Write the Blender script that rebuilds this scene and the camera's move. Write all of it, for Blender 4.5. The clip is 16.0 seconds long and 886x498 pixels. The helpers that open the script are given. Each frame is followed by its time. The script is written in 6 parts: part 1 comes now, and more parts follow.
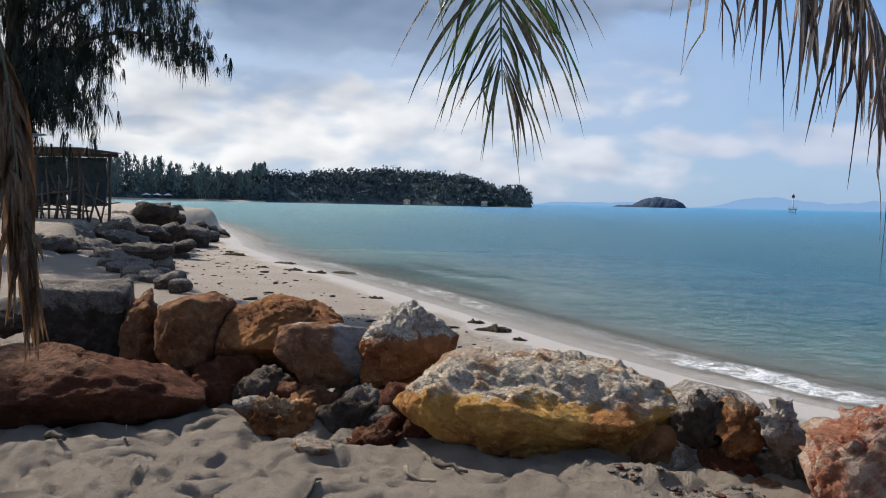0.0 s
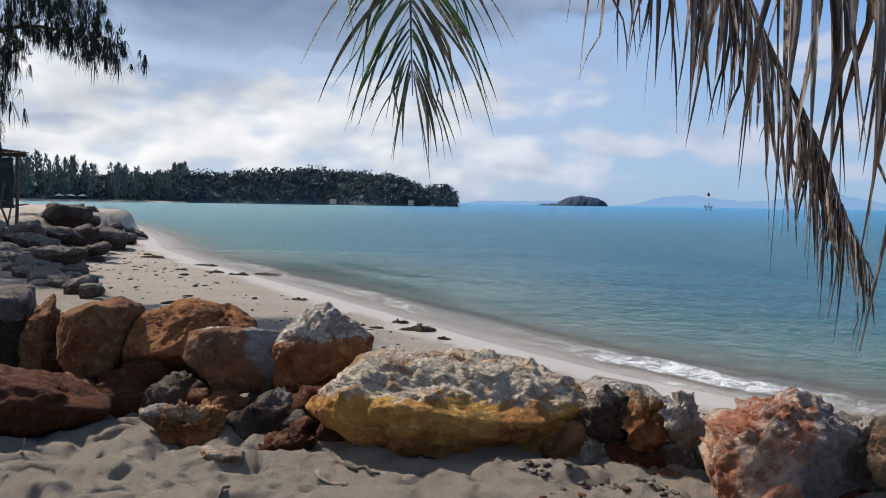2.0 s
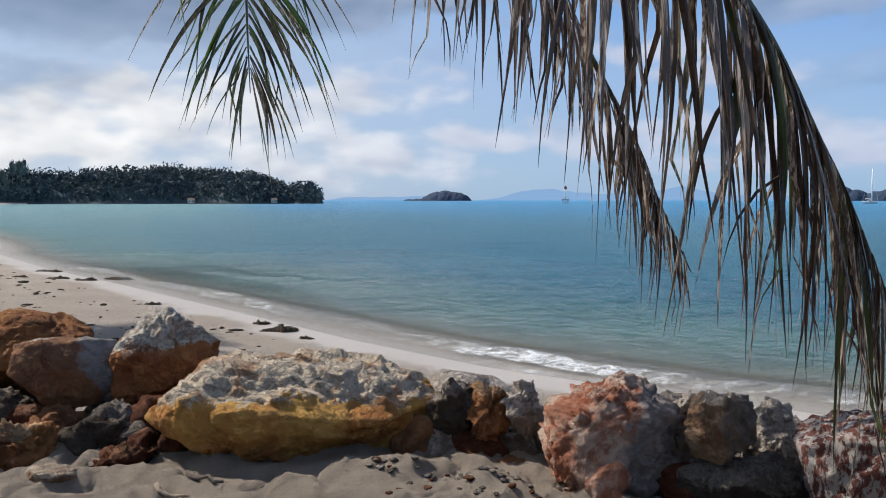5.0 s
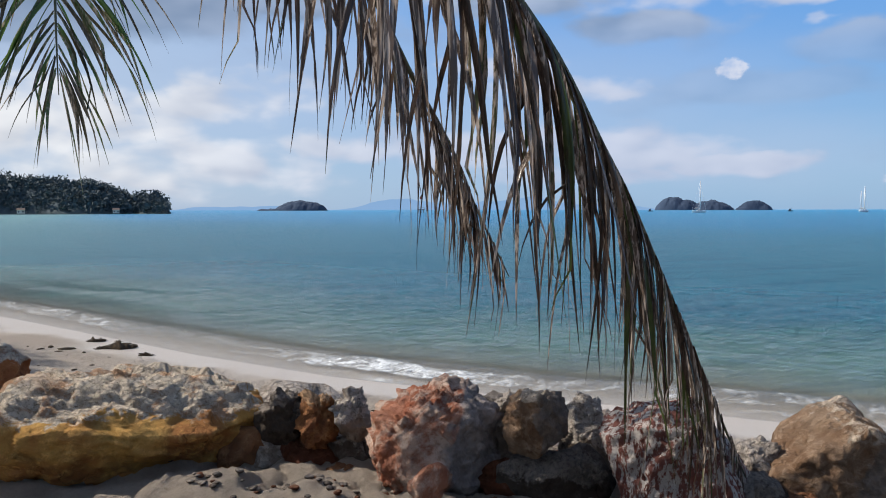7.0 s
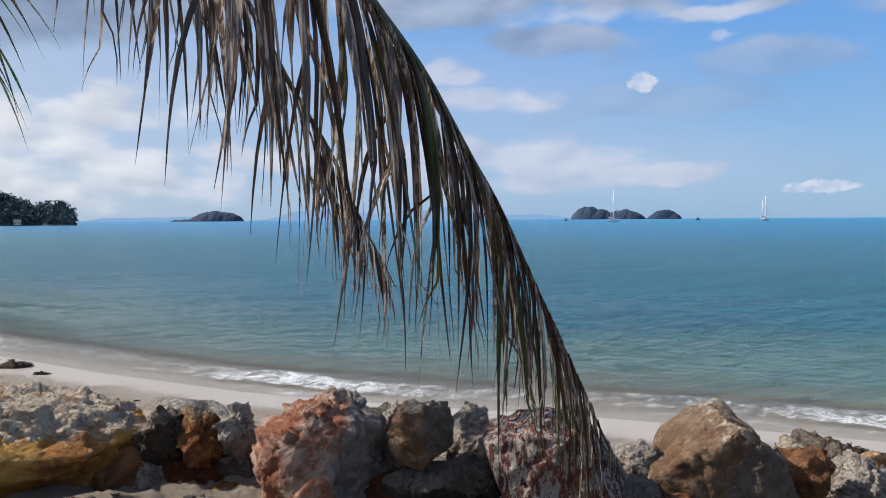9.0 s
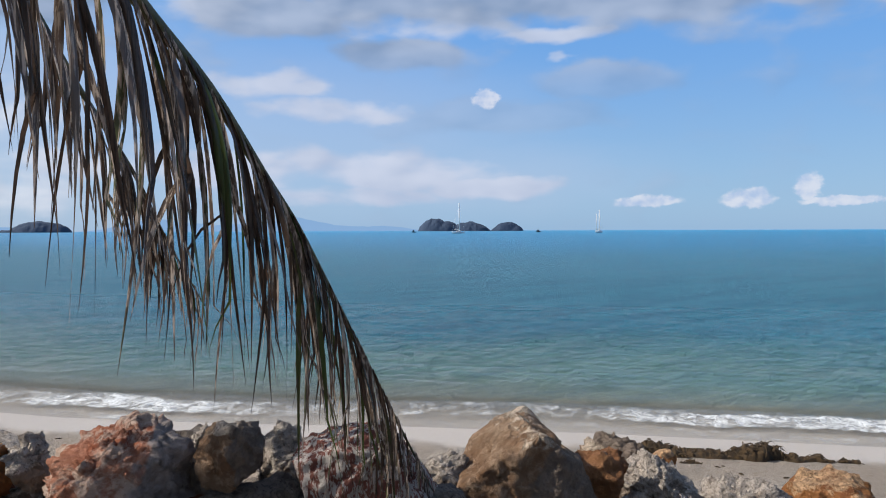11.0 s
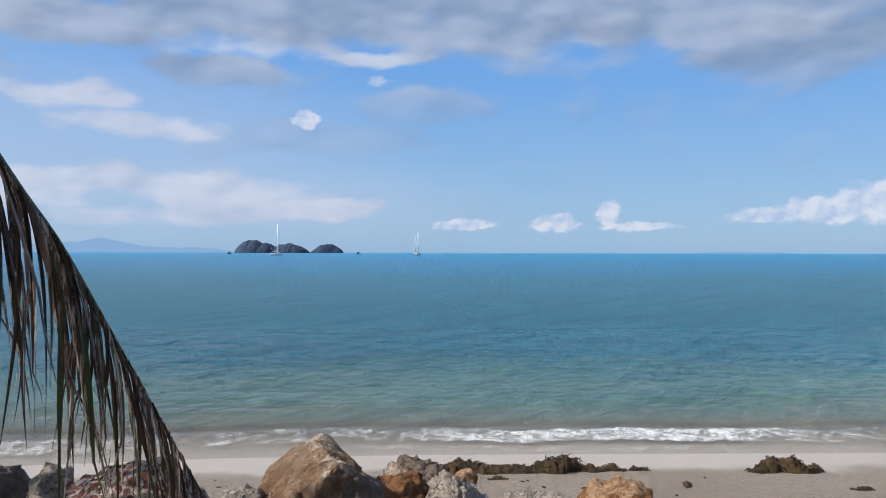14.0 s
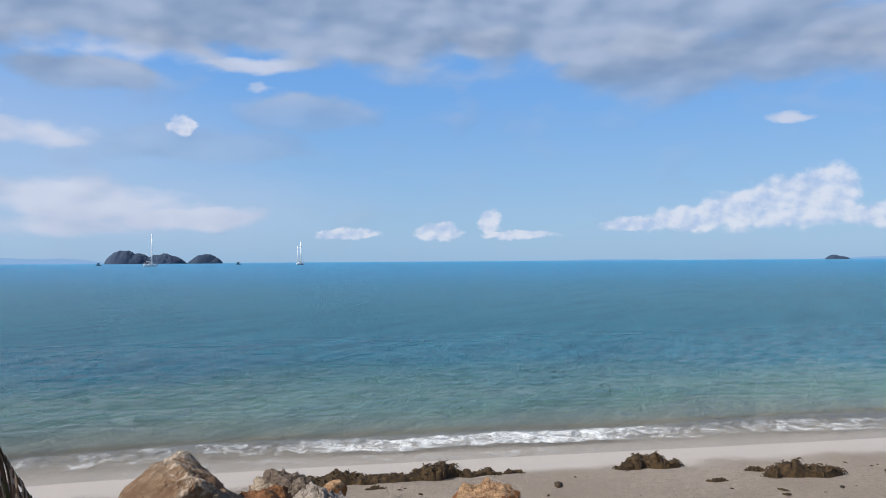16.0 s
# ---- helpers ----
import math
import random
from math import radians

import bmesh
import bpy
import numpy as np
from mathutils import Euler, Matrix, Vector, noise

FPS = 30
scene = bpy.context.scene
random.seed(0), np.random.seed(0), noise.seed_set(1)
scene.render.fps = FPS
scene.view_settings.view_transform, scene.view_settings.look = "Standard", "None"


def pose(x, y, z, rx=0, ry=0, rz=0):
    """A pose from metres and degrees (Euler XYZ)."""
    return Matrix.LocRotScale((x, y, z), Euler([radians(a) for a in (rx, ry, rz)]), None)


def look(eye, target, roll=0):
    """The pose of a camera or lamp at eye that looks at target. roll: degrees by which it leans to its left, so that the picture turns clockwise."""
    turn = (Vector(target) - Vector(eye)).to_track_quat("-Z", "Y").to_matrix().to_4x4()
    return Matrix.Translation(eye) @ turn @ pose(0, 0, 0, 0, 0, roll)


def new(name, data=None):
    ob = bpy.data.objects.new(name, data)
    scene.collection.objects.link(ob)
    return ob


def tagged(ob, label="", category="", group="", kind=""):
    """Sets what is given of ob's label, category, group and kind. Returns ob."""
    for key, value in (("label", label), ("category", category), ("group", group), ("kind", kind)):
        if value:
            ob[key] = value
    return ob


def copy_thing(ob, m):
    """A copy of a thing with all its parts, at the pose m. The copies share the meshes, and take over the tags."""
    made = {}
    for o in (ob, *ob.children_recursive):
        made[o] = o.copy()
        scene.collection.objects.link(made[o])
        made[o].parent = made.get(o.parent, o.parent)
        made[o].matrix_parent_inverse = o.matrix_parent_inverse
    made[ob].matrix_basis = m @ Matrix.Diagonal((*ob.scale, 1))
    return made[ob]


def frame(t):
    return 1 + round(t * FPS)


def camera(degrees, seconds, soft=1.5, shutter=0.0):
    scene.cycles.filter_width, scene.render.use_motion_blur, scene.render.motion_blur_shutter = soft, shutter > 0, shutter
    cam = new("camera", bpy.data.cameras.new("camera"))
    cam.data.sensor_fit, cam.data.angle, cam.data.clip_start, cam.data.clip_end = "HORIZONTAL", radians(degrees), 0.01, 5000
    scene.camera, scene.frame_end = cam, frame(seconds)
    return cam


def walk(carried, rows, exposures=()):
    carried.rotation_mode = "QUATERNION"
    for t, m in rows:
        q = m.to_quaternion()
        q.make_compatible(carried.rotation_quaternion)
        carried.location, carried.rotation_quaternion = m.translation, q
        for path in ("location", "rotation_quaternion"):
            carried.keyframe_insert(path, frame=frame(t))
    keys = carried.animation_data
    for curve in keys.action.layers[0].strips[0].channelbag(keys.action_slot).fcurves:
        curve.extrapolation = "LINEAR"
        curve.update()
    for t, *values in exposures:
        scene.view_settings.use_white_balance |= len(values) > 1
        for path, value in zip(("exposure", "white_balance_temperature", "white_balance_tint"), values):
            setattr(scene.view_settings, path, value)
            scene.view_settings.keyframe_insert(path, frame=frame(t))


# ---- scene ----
cam = camera(59.4, 16.0, soft=1.0)
PATH = [
    (0, (0.258, -0.017, 2.6), (0.185, 1.978, 2.48), 1.2),
    (0.5, (0.28, -0.016, 2.599), (0.276, 1.981, 2.478), 1.1),
    (1, (0.3, -0.009, 2.606), (0.339, 1.987, 2.481), 1.0),
    (1.5, (0.314, -0.011, 2.609), (0.385, 1.984, 2.486), 0.9),
    (2, (0.332, -0.016, 2.609), (0.446, 1.977, 2.491), 0.9),
    (2.5, (0.339, -0.018, 2.605), (0.493, 1.972, 2.49), 0.9),
    (3, (0.35, -0.023, 2.609), (0.541, 1.964, 2.492), 0.8),
    (5.5, (0.475, -0.053, 2.62), (1.011, 1.87, 2.5), -0.2),
    (6, (0.518, -0.079, 2.614), (1.144, 1.818, 2.507), -0.3),
    (6.5, (0.542, -0.091, 2.617), (1.268, 1.77, 2.513), -0.1),
    (7, (0.556, -0.112, 2.61), (1.357, 1.718, 2.509), -0.1),
    (7.5, (0.587, -0.117, 2.603), (1.429, 1.694, 2.502), -0.4),
    (8, (0.637, -0.123, 2.603), (1.526, 1.666, 2.508), -0.4),
    (10.5, (0.753, -0.265, 2.635), (1.955, 1.332, 2.584), -0.3),
    (11, (0.796, -0.285, 2.636), (2.1, 1.231, 2.588), -0.2),
    (11.5, (0.824, -0.29, 2.637), (2.206, 1.156, 2.593), -0.1),
    (12, (0.845, -0.291, 2.634), (2.288, 1.093, 2.6), -0.1),
    (12.5, (0.845, -0.294, 2.639), (2.333, 1.041, 2.617), 0.1),
    (13, (0.867, -0.303, 2.636), (2.395, 0.987, 2.628), -0.1),
    (13.5, (0.886, -0.306, 2.636), (2.458, 0.93, 2.638), -0.2),
    (14, (0.898, -0.311, 2.637), (2.514, 0.867, 2.646), 0.1),
    (14.5, (0.913, -0.321, 2.64), (2.567, 0.803, 2.657), -0.1),
    (15, (0.923, -0.346, 2.641), (2.619, 0.714, 2.667), -0.3),
    (15.5, (0.929, -0.367, 2.645), (2.666, 0.624, 2.675), -0.3),
    (16, (0.92, -0.405, 2.643), (2.693, 0.52, 2.674), -0.4),
]
walk(cam, [(t, look(eye, target, roll)) for t, eye, target, roll in PATH])

# ---- sky, sun ----
SUN_AZ, SUN_EL = -50.0, 41.0          # degrees from +y towards +x, and above the horizon


def link(tree, value, socket):
    if isinstance(value, bpy.types.NodeSocket):
        tree.links.new(value, socket)
    elif value is not None:
        socket.default_value = value


def math_node(tree, op, a, b=None, c=None, clamp=False):
    n = tree.nodes.new("ShaderNodeMath")
    n.operation, n.use_clamp = op, clamp
    for i, v in enumerate((a, b, c)):
        link(tree, v, n.inputs[i])
    return n.outputs[0]


def vec_node(tree, op, a, b=None, c=None):
    n = tree.nodes.new("ShaderNodeVectorMath")
    n.operation = op
    for i, v in enumerate((a, b, c)):
        link(tree, v, n.inputs[i])
    return n.outputs["Value"] if op in ("LENGTH", "DOT_PRODUCT") else n.outputs[0]


def ramp(tree, value, lo, hi, to_lo=0.0, to_hi=1.0, smooth=True):
    n = tree.nodes.new("ShaderNodeMapRange")
    n.interpolation_type = "SMOOTHSTEP" if smooth else "LINEAR"
    for i, v in enumerate((value, lo, hi, to_lo, to_hi)):
        link(tree, v, n.inputs[i])
    return n.outputs[0]


def mix(tree, fac, a, b, mode="MIX"):
    n = tree.nodes.new("ShaderNodeMix")
    n.data_type, n.blend_type = "RGBA", mode
    link(tree, fac, n.inputs["Factor"])
    for v, s in ((a, n.inputs[6]), (b, n.inputs[7])):
        link(tree, v if isinstance(v, bpy.types.NodeSocket) else (*v, 1.0), s)
    return n.outputs[2]


def fractal(tree, vec, scale, detail=4.0, rough=0.55, distort=0.0, color=False):
    n = tree.nodes.new("ShaderNodeTexNoise")
    link(tree, vec, n.inputs["Vector"])
    n.inputs["Scale"].default_value, n.inputs["Detail"].default_value = scale, detail
    n.inputs["Roughness"].default_value, n.inputs["Distortion"].default_value = rough, distort
    return n.outputs["Color" if color else "Fac"]


def combine(tree, x, y, z=0.0):
    n = tree.nodes.new("ShaderNodeCombineXYZ")
    for i, v in enumerate((x, y, z)):
        link(tree, v, n.inputs[i])
    return n.outputs[0]


def cloud_group():
    """One soft ellipse of cloud in the plane of azimuth and elevation."""
    g = bpy.data.node_groups.new("cloud_body", "ShaderNodeTree")
    for nm in ("Place", "Centre", "Shrink"):
        g.interface.new_socket(nm, in_out="INPUT", socket_type="NodeSocketVector")
    g.interface.new_socket("Density", in_out="OUTPUT", socket_type="NodeSocketFloat")
    i, o = g.nodes.new("NodeGroupInput"), g.nodes.new("NodeGroupOutput")
    off = vec_node(g, "SUBTRACT", i.outputs[0], i.outputs[1])
    far = vec_node(g, "LENGTH", vec_node(g, "MULTIPLY", off, i.outputs[2]))
    g.links.new(ramp(g, far, 1.35, 0.25), o.inputs[0])
    return g


def clouds(tree, place, group, bodies):
    """The densest of many cloud bodies: azimuth, elevation, half width, half height in degrees."""
    total = None
    for az, el, wide, high in bodies:
        n = tree.nodes.new("ShaderNodeGroup")
        n.node_tree = group
        link(tree, place, n.inputs[0])
        n.inputs[1].default_value, n.inputs[2].default_value = (az, el, 0), (1 / wide, 1 / high, 0)
        total = n.outputs[0] if total is None else math_node(tree, "MAXIMUM", total, n.outputs[0])
    return total


def make_world():
    world = bpy.data.worlds.new("sky")
    scene.world = world
    world.use_nodes = True
    t = world.node_tree
    t.nodes.clear()
    sky = t.nodes.new("ShaderNodeTexSky")
    sky.sky_type, sky.sun_disc = "NISHITA", False
    sky.sun_elevation, sky.sun_rotation = radians(SUN_EL), radians(SUN_AZ)
    sky.air_density, sky.dust_density, sky.ozone_density = 1.0, 0.6, 2.0
    co = t.nodes.new("ShaderNodeTexCoord").outputs["Generated"]
    sep = t.nodes.new("ShaderNodeSeparateXYZ")
    t.links.new(co, sep.inputs[0])
    az = math_node(t, "MULTIPLY_ADD", math_node(t, "ARCTAN2", sep.outputs[0], sep.outputs[1]), 57.2958, 1.4)
    el = math_node(t, "MULTIPLY", math_node(t, "ARCSINE", sep.outputs[2]), 57.2958)
    # the noise runs flatter near the horizon, as layers seen edge-on do
    flat = combine(t, math_node(t, "MULTIPLY", az, 0.1), math_node(t, "MULTIPLY", el, 0.20))
    puffy = combine(t, math_node(t, "MULTIPLY", az, 0.5), math_node(t, "MULTIPLY", el, 0.6))
    warp = vec_node(t, "MULTIPLY", vec_node(t, "SUBTRACT", fractal(t, flat, 1.6, 4, 0.55, color=True), (0.5, 0.5, 0.5)), (5.0, 2.2, 0))
    place = vec_node(t, "ADD", combine(t, az, el), warp)
    crisp = vec_node(t, "MULTIPLY", vec_node(t, "SUBTRACT", fractal(t, puffy, 1.5, 5, 0.6, color=True), (0.5, 0.5, 0.5)), (1.6, 1.0, 0))
    place2 = vec_node(t, "ADD", combine(t, az, el), crisp)
    group = cloud_group()
    white = clouds(t, place, group, [
        (-24, 6.5, 12, 5), (-18, 4.5, 12, 4), (-9, 5, 14, 4.4), (0, 6.2, 9, 3.2), (7, 3.2, 12, 2.6), (19, 4.4, 7, 1.5), (27, 4.2, 9, 1.8), (-30, 9, 8, 6), (10, 8, 6, 2),
        (37, 4.6, 9, 2.0), (33, 8.6, 7, 1.0), (29.6, 10.3, 5, 1.1), (41, 14.8, 7, 1.6), (26, 15.5, 4, 1.2), (36, 2.6, 9, 1.0), (-18, 14.2, 4, 1.3),
        (88, 9.5, 1.8, 0.4), (67, 15.4, 5, 1.3), (46, 3.2, 6, 1.0), (79, 15.5, 4, 1.3), (94, 14, 5, 1.7), (50, 14, 4, 0.8), (50.6, 12.4, 1.5, 0.7)])
    grey = clouds(t, place, group, [
        (-10, 13.4, 11, 3.4), (-3, 13, 9, 3.0), (5, 14.5, 8, 3.0), (-15, 8.2, 7, 1.4), (-21.7, 5.1, 3, 0.7), (14, 15.2, 7, 1.7), (30, 15, 6, 1.6),
        (39, 12.6, 5, 1.2), (47, 8.4, 7, 1.3), (54, 10.6, 5, 1.2), (60, 17.2, 9, 3.6), (80, 13.6, 7.5, 2.6), (70, 16.2, 8, 2.6), (40, 17, 9, 2.8), (50, 17.2, 6, 2.2),
        (89, 14.2, 9, 2.8), (72, 17.2, 12, 2.4), (46, 17.2, 10, 1.9), (100, 13, 8, 3), (-8, 18, 20, 4), (60, 20, 40, 3.5), (76, 18, 26, 3.2)])
    heaps = clouds(t, place2, group, [
        (45.4, 9.6, 1.0, 0.85), (77.8, 2.5, 2.6, 0.6), (81.5, 2.9, 3.0, 1.0), (85, 3.4, 3.2, 1.5), (88, 3.8, 3.2, 1.9), (90.4, 4.3, 2.0, 2.2), (94, 2.8, 3.5, 1.0),
        (67.3, 2.9, 0.9, 1.0), (63.6, 2.1, 1.9, 0.7), (57, 2.0, 2.4, 0.5), (69.5, 1.9, 3, 0.35), (110, 4, 6, 2)])
    # scattered cloud over the rest of the sky
    high = fractal(t, vec_node(t, "MULTIPLY", co, (1, 1, 2.2)), 2.2, 6, 0.6)
    rest = math_node(t, "MULTIPLY", ramp(t, high, 0.44, 0.62), ramp(t, el, 17, 26))
    n1 = fractal(t, flat, 2.2, 4, 0.42, 0.15)
    n2 = fractal(t, puffy, 1.3, 5, 0.48, 0.1)
    lit = fractal(t, vec_node(t, "ADD", flat, (-0.05, 0.08, 0)), 2.2, 4, 0.42, 0.15)
    lit2 = fractal(t, vec_node(t, "ADD", puffy, (-0.14, 0.22, 0)), 1.3, 5, 0.48, 0.1)
    soft = fractal(t, flat, 1.1, 3, 0.45, 0.1)
    soft2 = fractal(t, vec_node(t, "ADD", flat, (-0.10, 0.16, 0)), 1.1, 3, 0.45, 0.1)
    relief = ramp(t, math_node(t, "ADD", math_node(t, "MULTIPLY", math_node(t, "SUBTRACT", n1, lit), 0.35), math_node(t, "SUBTRACT", soft, soft2)), -0.32, 0.28)
    relief2 = ramp(t, math_node(t, "SUBTRACT", n2, lit2), -0.22, 0.16)
    white_m = ramp(t, math_node(t, "MULTIPLY_ADD", math_node(t, "SUBTRACT", n1, 0.5), 2.8, white), 0.15, 1.1)
    grey_m = ramp(t, math_node(t, "MULTIPLY_ADD", math_node(t, "SUBTRACT", n1, 0.5), 1.5, grey), -0.05, 0.65)
    heap_m = ramp(t, math_node(t, "MULTIPLY_ADD", math_node(t, "SUBTRACT", n2, 0.5), 0.9, heaps), 0.14, 0.62)
    white_m = math_node(t, "MULTIPLY", white_m, ramp(t, white, 0.0, 0.3))
    heap_m = math_node(t, "MULTIPLY", heap_m, ramp(t, heaps, 0.0, 0.25))
    air = mix(t, 1.0, sky.outputs[0], (0.085, 0.085, 0.085), "MULTIPLY")
    blue = mix(t, ramp(t, el, 1, 16), (0.31, 0.54, 0.84), (0.155, 0.42, 0.92))
    blue = mix(t, ramp(t, az, 35, -5), blue, (0.46, 0.60, 0.82))
    blue = mix(t, ramp(t, el, 18, 45), blue, (0.05, 0.15, 0.38))
    base = mix(t, 0.75, air, blue)
    veil = clouds(t, place, group, [(33, 7, 18, 7), (14, 9, 14, 6), (44, 4, 14, 3), (-5, 8, 20, 8)])
    base = mix(t, math_node(t, "MULTIPLY", veil, 0.36), base, (0.50, 0.59, 0.78))
    left = ramp(t, az, 32, -14)
    col = mix(t, math_node(t, "MULTIPLY", white_m, 0.9), base, mix(t, relief, mix(t, left, (0.42, 0.50, 0.68), (0.50, 0.53, 0.60)), mix(t, left, (0.66, 0.71, 0.85), (1.12, 1.11, 1.08))))
    col = mix(t, math_node(t, "MULTIPLY", grey_m, ramp(t, el, 9, 14, 0.3, 0.9)), col, mix(t, relief, mix(t, left, (0.185, 0.275, 0.44), (0.115, 0.185, 0.31)), mix(t, left, (0.44, 0.52, 0.68), (0.24, 0.32, 0.47))))
    col = mix(t, math_node(t, "MULTIPLY", heap_m, 0.7), col, mix(t, relief2, (0.45, 0.56, 0.80), (0.80, 0.81, 0.89)))
    col = mix(t, math_node(t, "MULTIPLY", rest, 0.75), col, mix(t, ramp(t, sep.outputs[1], 0.6, -0.2), (0.42, 0.47, 0.56), (0.60, 0.63, 0.67)))
    bg = t.nodes.new("ShaderNodeBackground")
    t.links.new(col, bg.inputs[0])
    bg.inputs[1].default_value = 1.0
    t.links.new(bg.outputs[0], t.nodes.new("ShaderNodeOutputWorld").inputs[0])


make_world()
sun = new("sun", bpy.data.lights.new("sun", "SUN"))
sun.data.energy, sun.data.angle, sun.data.color = 5.5, radians(0.6), (1.0, 0.94, 0.84)
to_sun = Vector((math.sin(radians(SUN_AZ)) * math.cos(radians(SUN_EL)), math.cos(radians(SUN_AZ)) * math.cos(radians(SUN_EL)), math.sin(radians(SUN_EL))))
sun.matrix_world = look(to_sun * 60, (0, 0, 0))

# ---- noise in numpy ----
_rng = np.random.RandomState(4)
_PERM = np.tile(_rng.permutation(256), 3)
_GRAD = _rng.normal(size=(256, 3))
_GRAD /= np.linalg.norm(_GRAD, axis=1)[:, None]


def perlin(p):
    i = np.floor(p).astype(int)
    f = p - i
    i &= 255
    w = f * f * f * (f * (f * 6 - 15) + 10)
    out = np.zeros(len(p))
    for dx in (0, 1):
        for dy in (0, 1):
            for dz in (0, 1):
                g = _GRAD[_PERM[_PERM[_PERM[(i[:, 0] + dx) & 255] + ((i[:, 1] + dy) & 255)] + ((i[:, 2] + dz) & 255)]]
                d = f - (dx, dy, dz)
                k = np.where(dx, w[:, 0], 1 - w[:, 0]) * np.where(dy, w[:, 1], 1 - w[:, 1]) * np.where(dz, w[:, 2], 1 - w[:, 2])
                out += k * (g * d).sum(1)
    return out * 1.6


def fbm(p, octaves=4, gain=0.5, ridged=False):
    out, amp, p = np.zeros(len(p)), 1.0, np.array(p, float)
    for _ in range(octaves):
        n = perlin(p)
        out += amp * (1 - 2 * np.abs(n) if ridged else n)
        p, amp = p * 2.03 + 17.3, amp * gain
    return out


def smooth(x, lo, hi):
    k = np.clip((x - lo) / (hi - lo), 0, 1)
    return k * k * (3 - 2 * k)


def flat3(x, y, z=0.0):
    return np.stack([x, y, np.full_like(x, z)], 1)


# ---- meshes and parts ----
def shape(name, verts, faces, material, parent=None, label="", smooth_faces=True):
    me = bpy.data.meshes.new(name)
    me.from_pydata([tuple(v) for v in verts] if not isinstance(verts, np.ndarray) else verts.tolist(), [], faces if isinstance(faces, list) else faces.tolist())
    if smooth_faces:
        me.polygons.foreach_set("use_smooth", [True] * len(me.polygons))
    me.materials.append(material)
    ob = new(name, me)
    if parent is not None:
        ob.parent = parent
    return tagged(ob, label) if label else ob


def part(name, bm, material, parent, label=""):
    me = bpy.data.meshes.new(name)
    bm.to_mesh(me)
    bm.free()
    me.materials.append(material)
    ob = new(name, me)
    ob.parent = parent
    return tagged(ob, label) if label else ob


def empty(name, m, label, category, group=""):
    ob = new(name)
    ob.matrix_world = m
    return tagged(ob, label, category, group)


def grid_faces(rows, cols, wrap=False):
    a = np.arange(rows * cols).reshape(rows, cols)
    b = np.roll(a, -1, 1) if wrap else a
    left, right = (a, b) if wrap else (a[:, :-1], a[:, 1:])
    return np.stack([left[:-1], right[:-1], right[1:], left[1:]], -1).reshape(-1, 4)


def float_layer(ob, name, values):
    ob.data.attributes.new(name, "FLOAT", "POINT").data.foreach_set("value", np.asarray(values, np.float32))


def box(bm, size, at=(0, 0, 0), bevel=0.0, turn=None):
    made = bmesh.ops.create_cube(bm, size=1, matrix=Matrix.Translation(at) @ (turn or Matrix.Identity(4)) @ Matrix.Diagonal((*size, 1)))
    if bevel:
        bmesh.ops.bevel(bm, geom=list({e for v in made["verts"] for e in v.link_edges}), offset=bevel, segments=2, affect="EDGES")
    return bm


def tube(points, radii, sides=8):
    """Vertices and faces of a tapered tube along points."""
    pts = [Vector(p) for p in points]
    verts, faces = [], []
    for i, p in enumerate(pts):
        way = (pts[min(i + 1, len(pts) - 1)] - pts[max(i - 1, 0)]).normalized()
        a = way.orthogonal().normalized() if i == 0 else (a - way * a.dot(way)).normalized()
        b = way.cross(a)
        for k in range(sides):
            w = 2 * math.pi * k / sides
            verts.append(p + (a * math.cos(w) + b * math.sin(w)) * radii[i])
    for i in range(len(pts) - 1):
        for k in range(sides):
            j = (k + 1) % sides
            faces.append((i * sides + k, i * sides + j, (i + 1) * sides + j, (i + 1) * sides + k))
    faces.append(tuple(range(sides))[::-1])
    faces.append(tuple((len(pts) - 1) * sides + k for k in range(sides)))
    return verts, faces


def curve_points(ctrl, n):
    """n points on a smooth curve through the control points."""
    c = [Vector(p) for p in ctrl]
    c = [2 * c[0] - c[1], *c, 2 * c[-1] - c[-2]]
    out = []
    for k in range(n):
        u = k / (n - 1) * (len(c) - 3)
        i = min(int(u), len(c) - 4)
        f = u - i
        p0, p1, p2, p3 = c[i : i + 4]
        out.append(0.5 * (2 * p1 + (p2 - p0) * f + (2 * p0 - 5 * p1 + 4 * p2 - p3) * f * f + (3 * p1 - p0 - 3 * p2 + p3) * f**3))
    return out


# ---- materials ----
def material(name):
    m = bpy.data.materials.new(name)
    m.use_nodes = True
    t = m.node_tree
    return m, t, t.nodes["Principled BSDF"]


def bump(t, height, strength, distance, normal=None):
    n = t.nodes.new("ShaderNodeBump")
    n.inputs["Strength"].default_value, n.inputs["Distance"].default_value = strength, distance
    t.links.new(height, n.inputs["Height"])
    if normal is not None:
        t.links.new(normal, n.inputs["Normal"])
    return n.outputs[0]


def place_of(t):
    return t.nodes.new("ShaderNodeNewGeometry").outputs["Position"]


def attribute(t, name):
    n = t.nodes.new("ShaderNodeAttribute")
    n.attribute_name = name
    return n.outputs["Fac"]


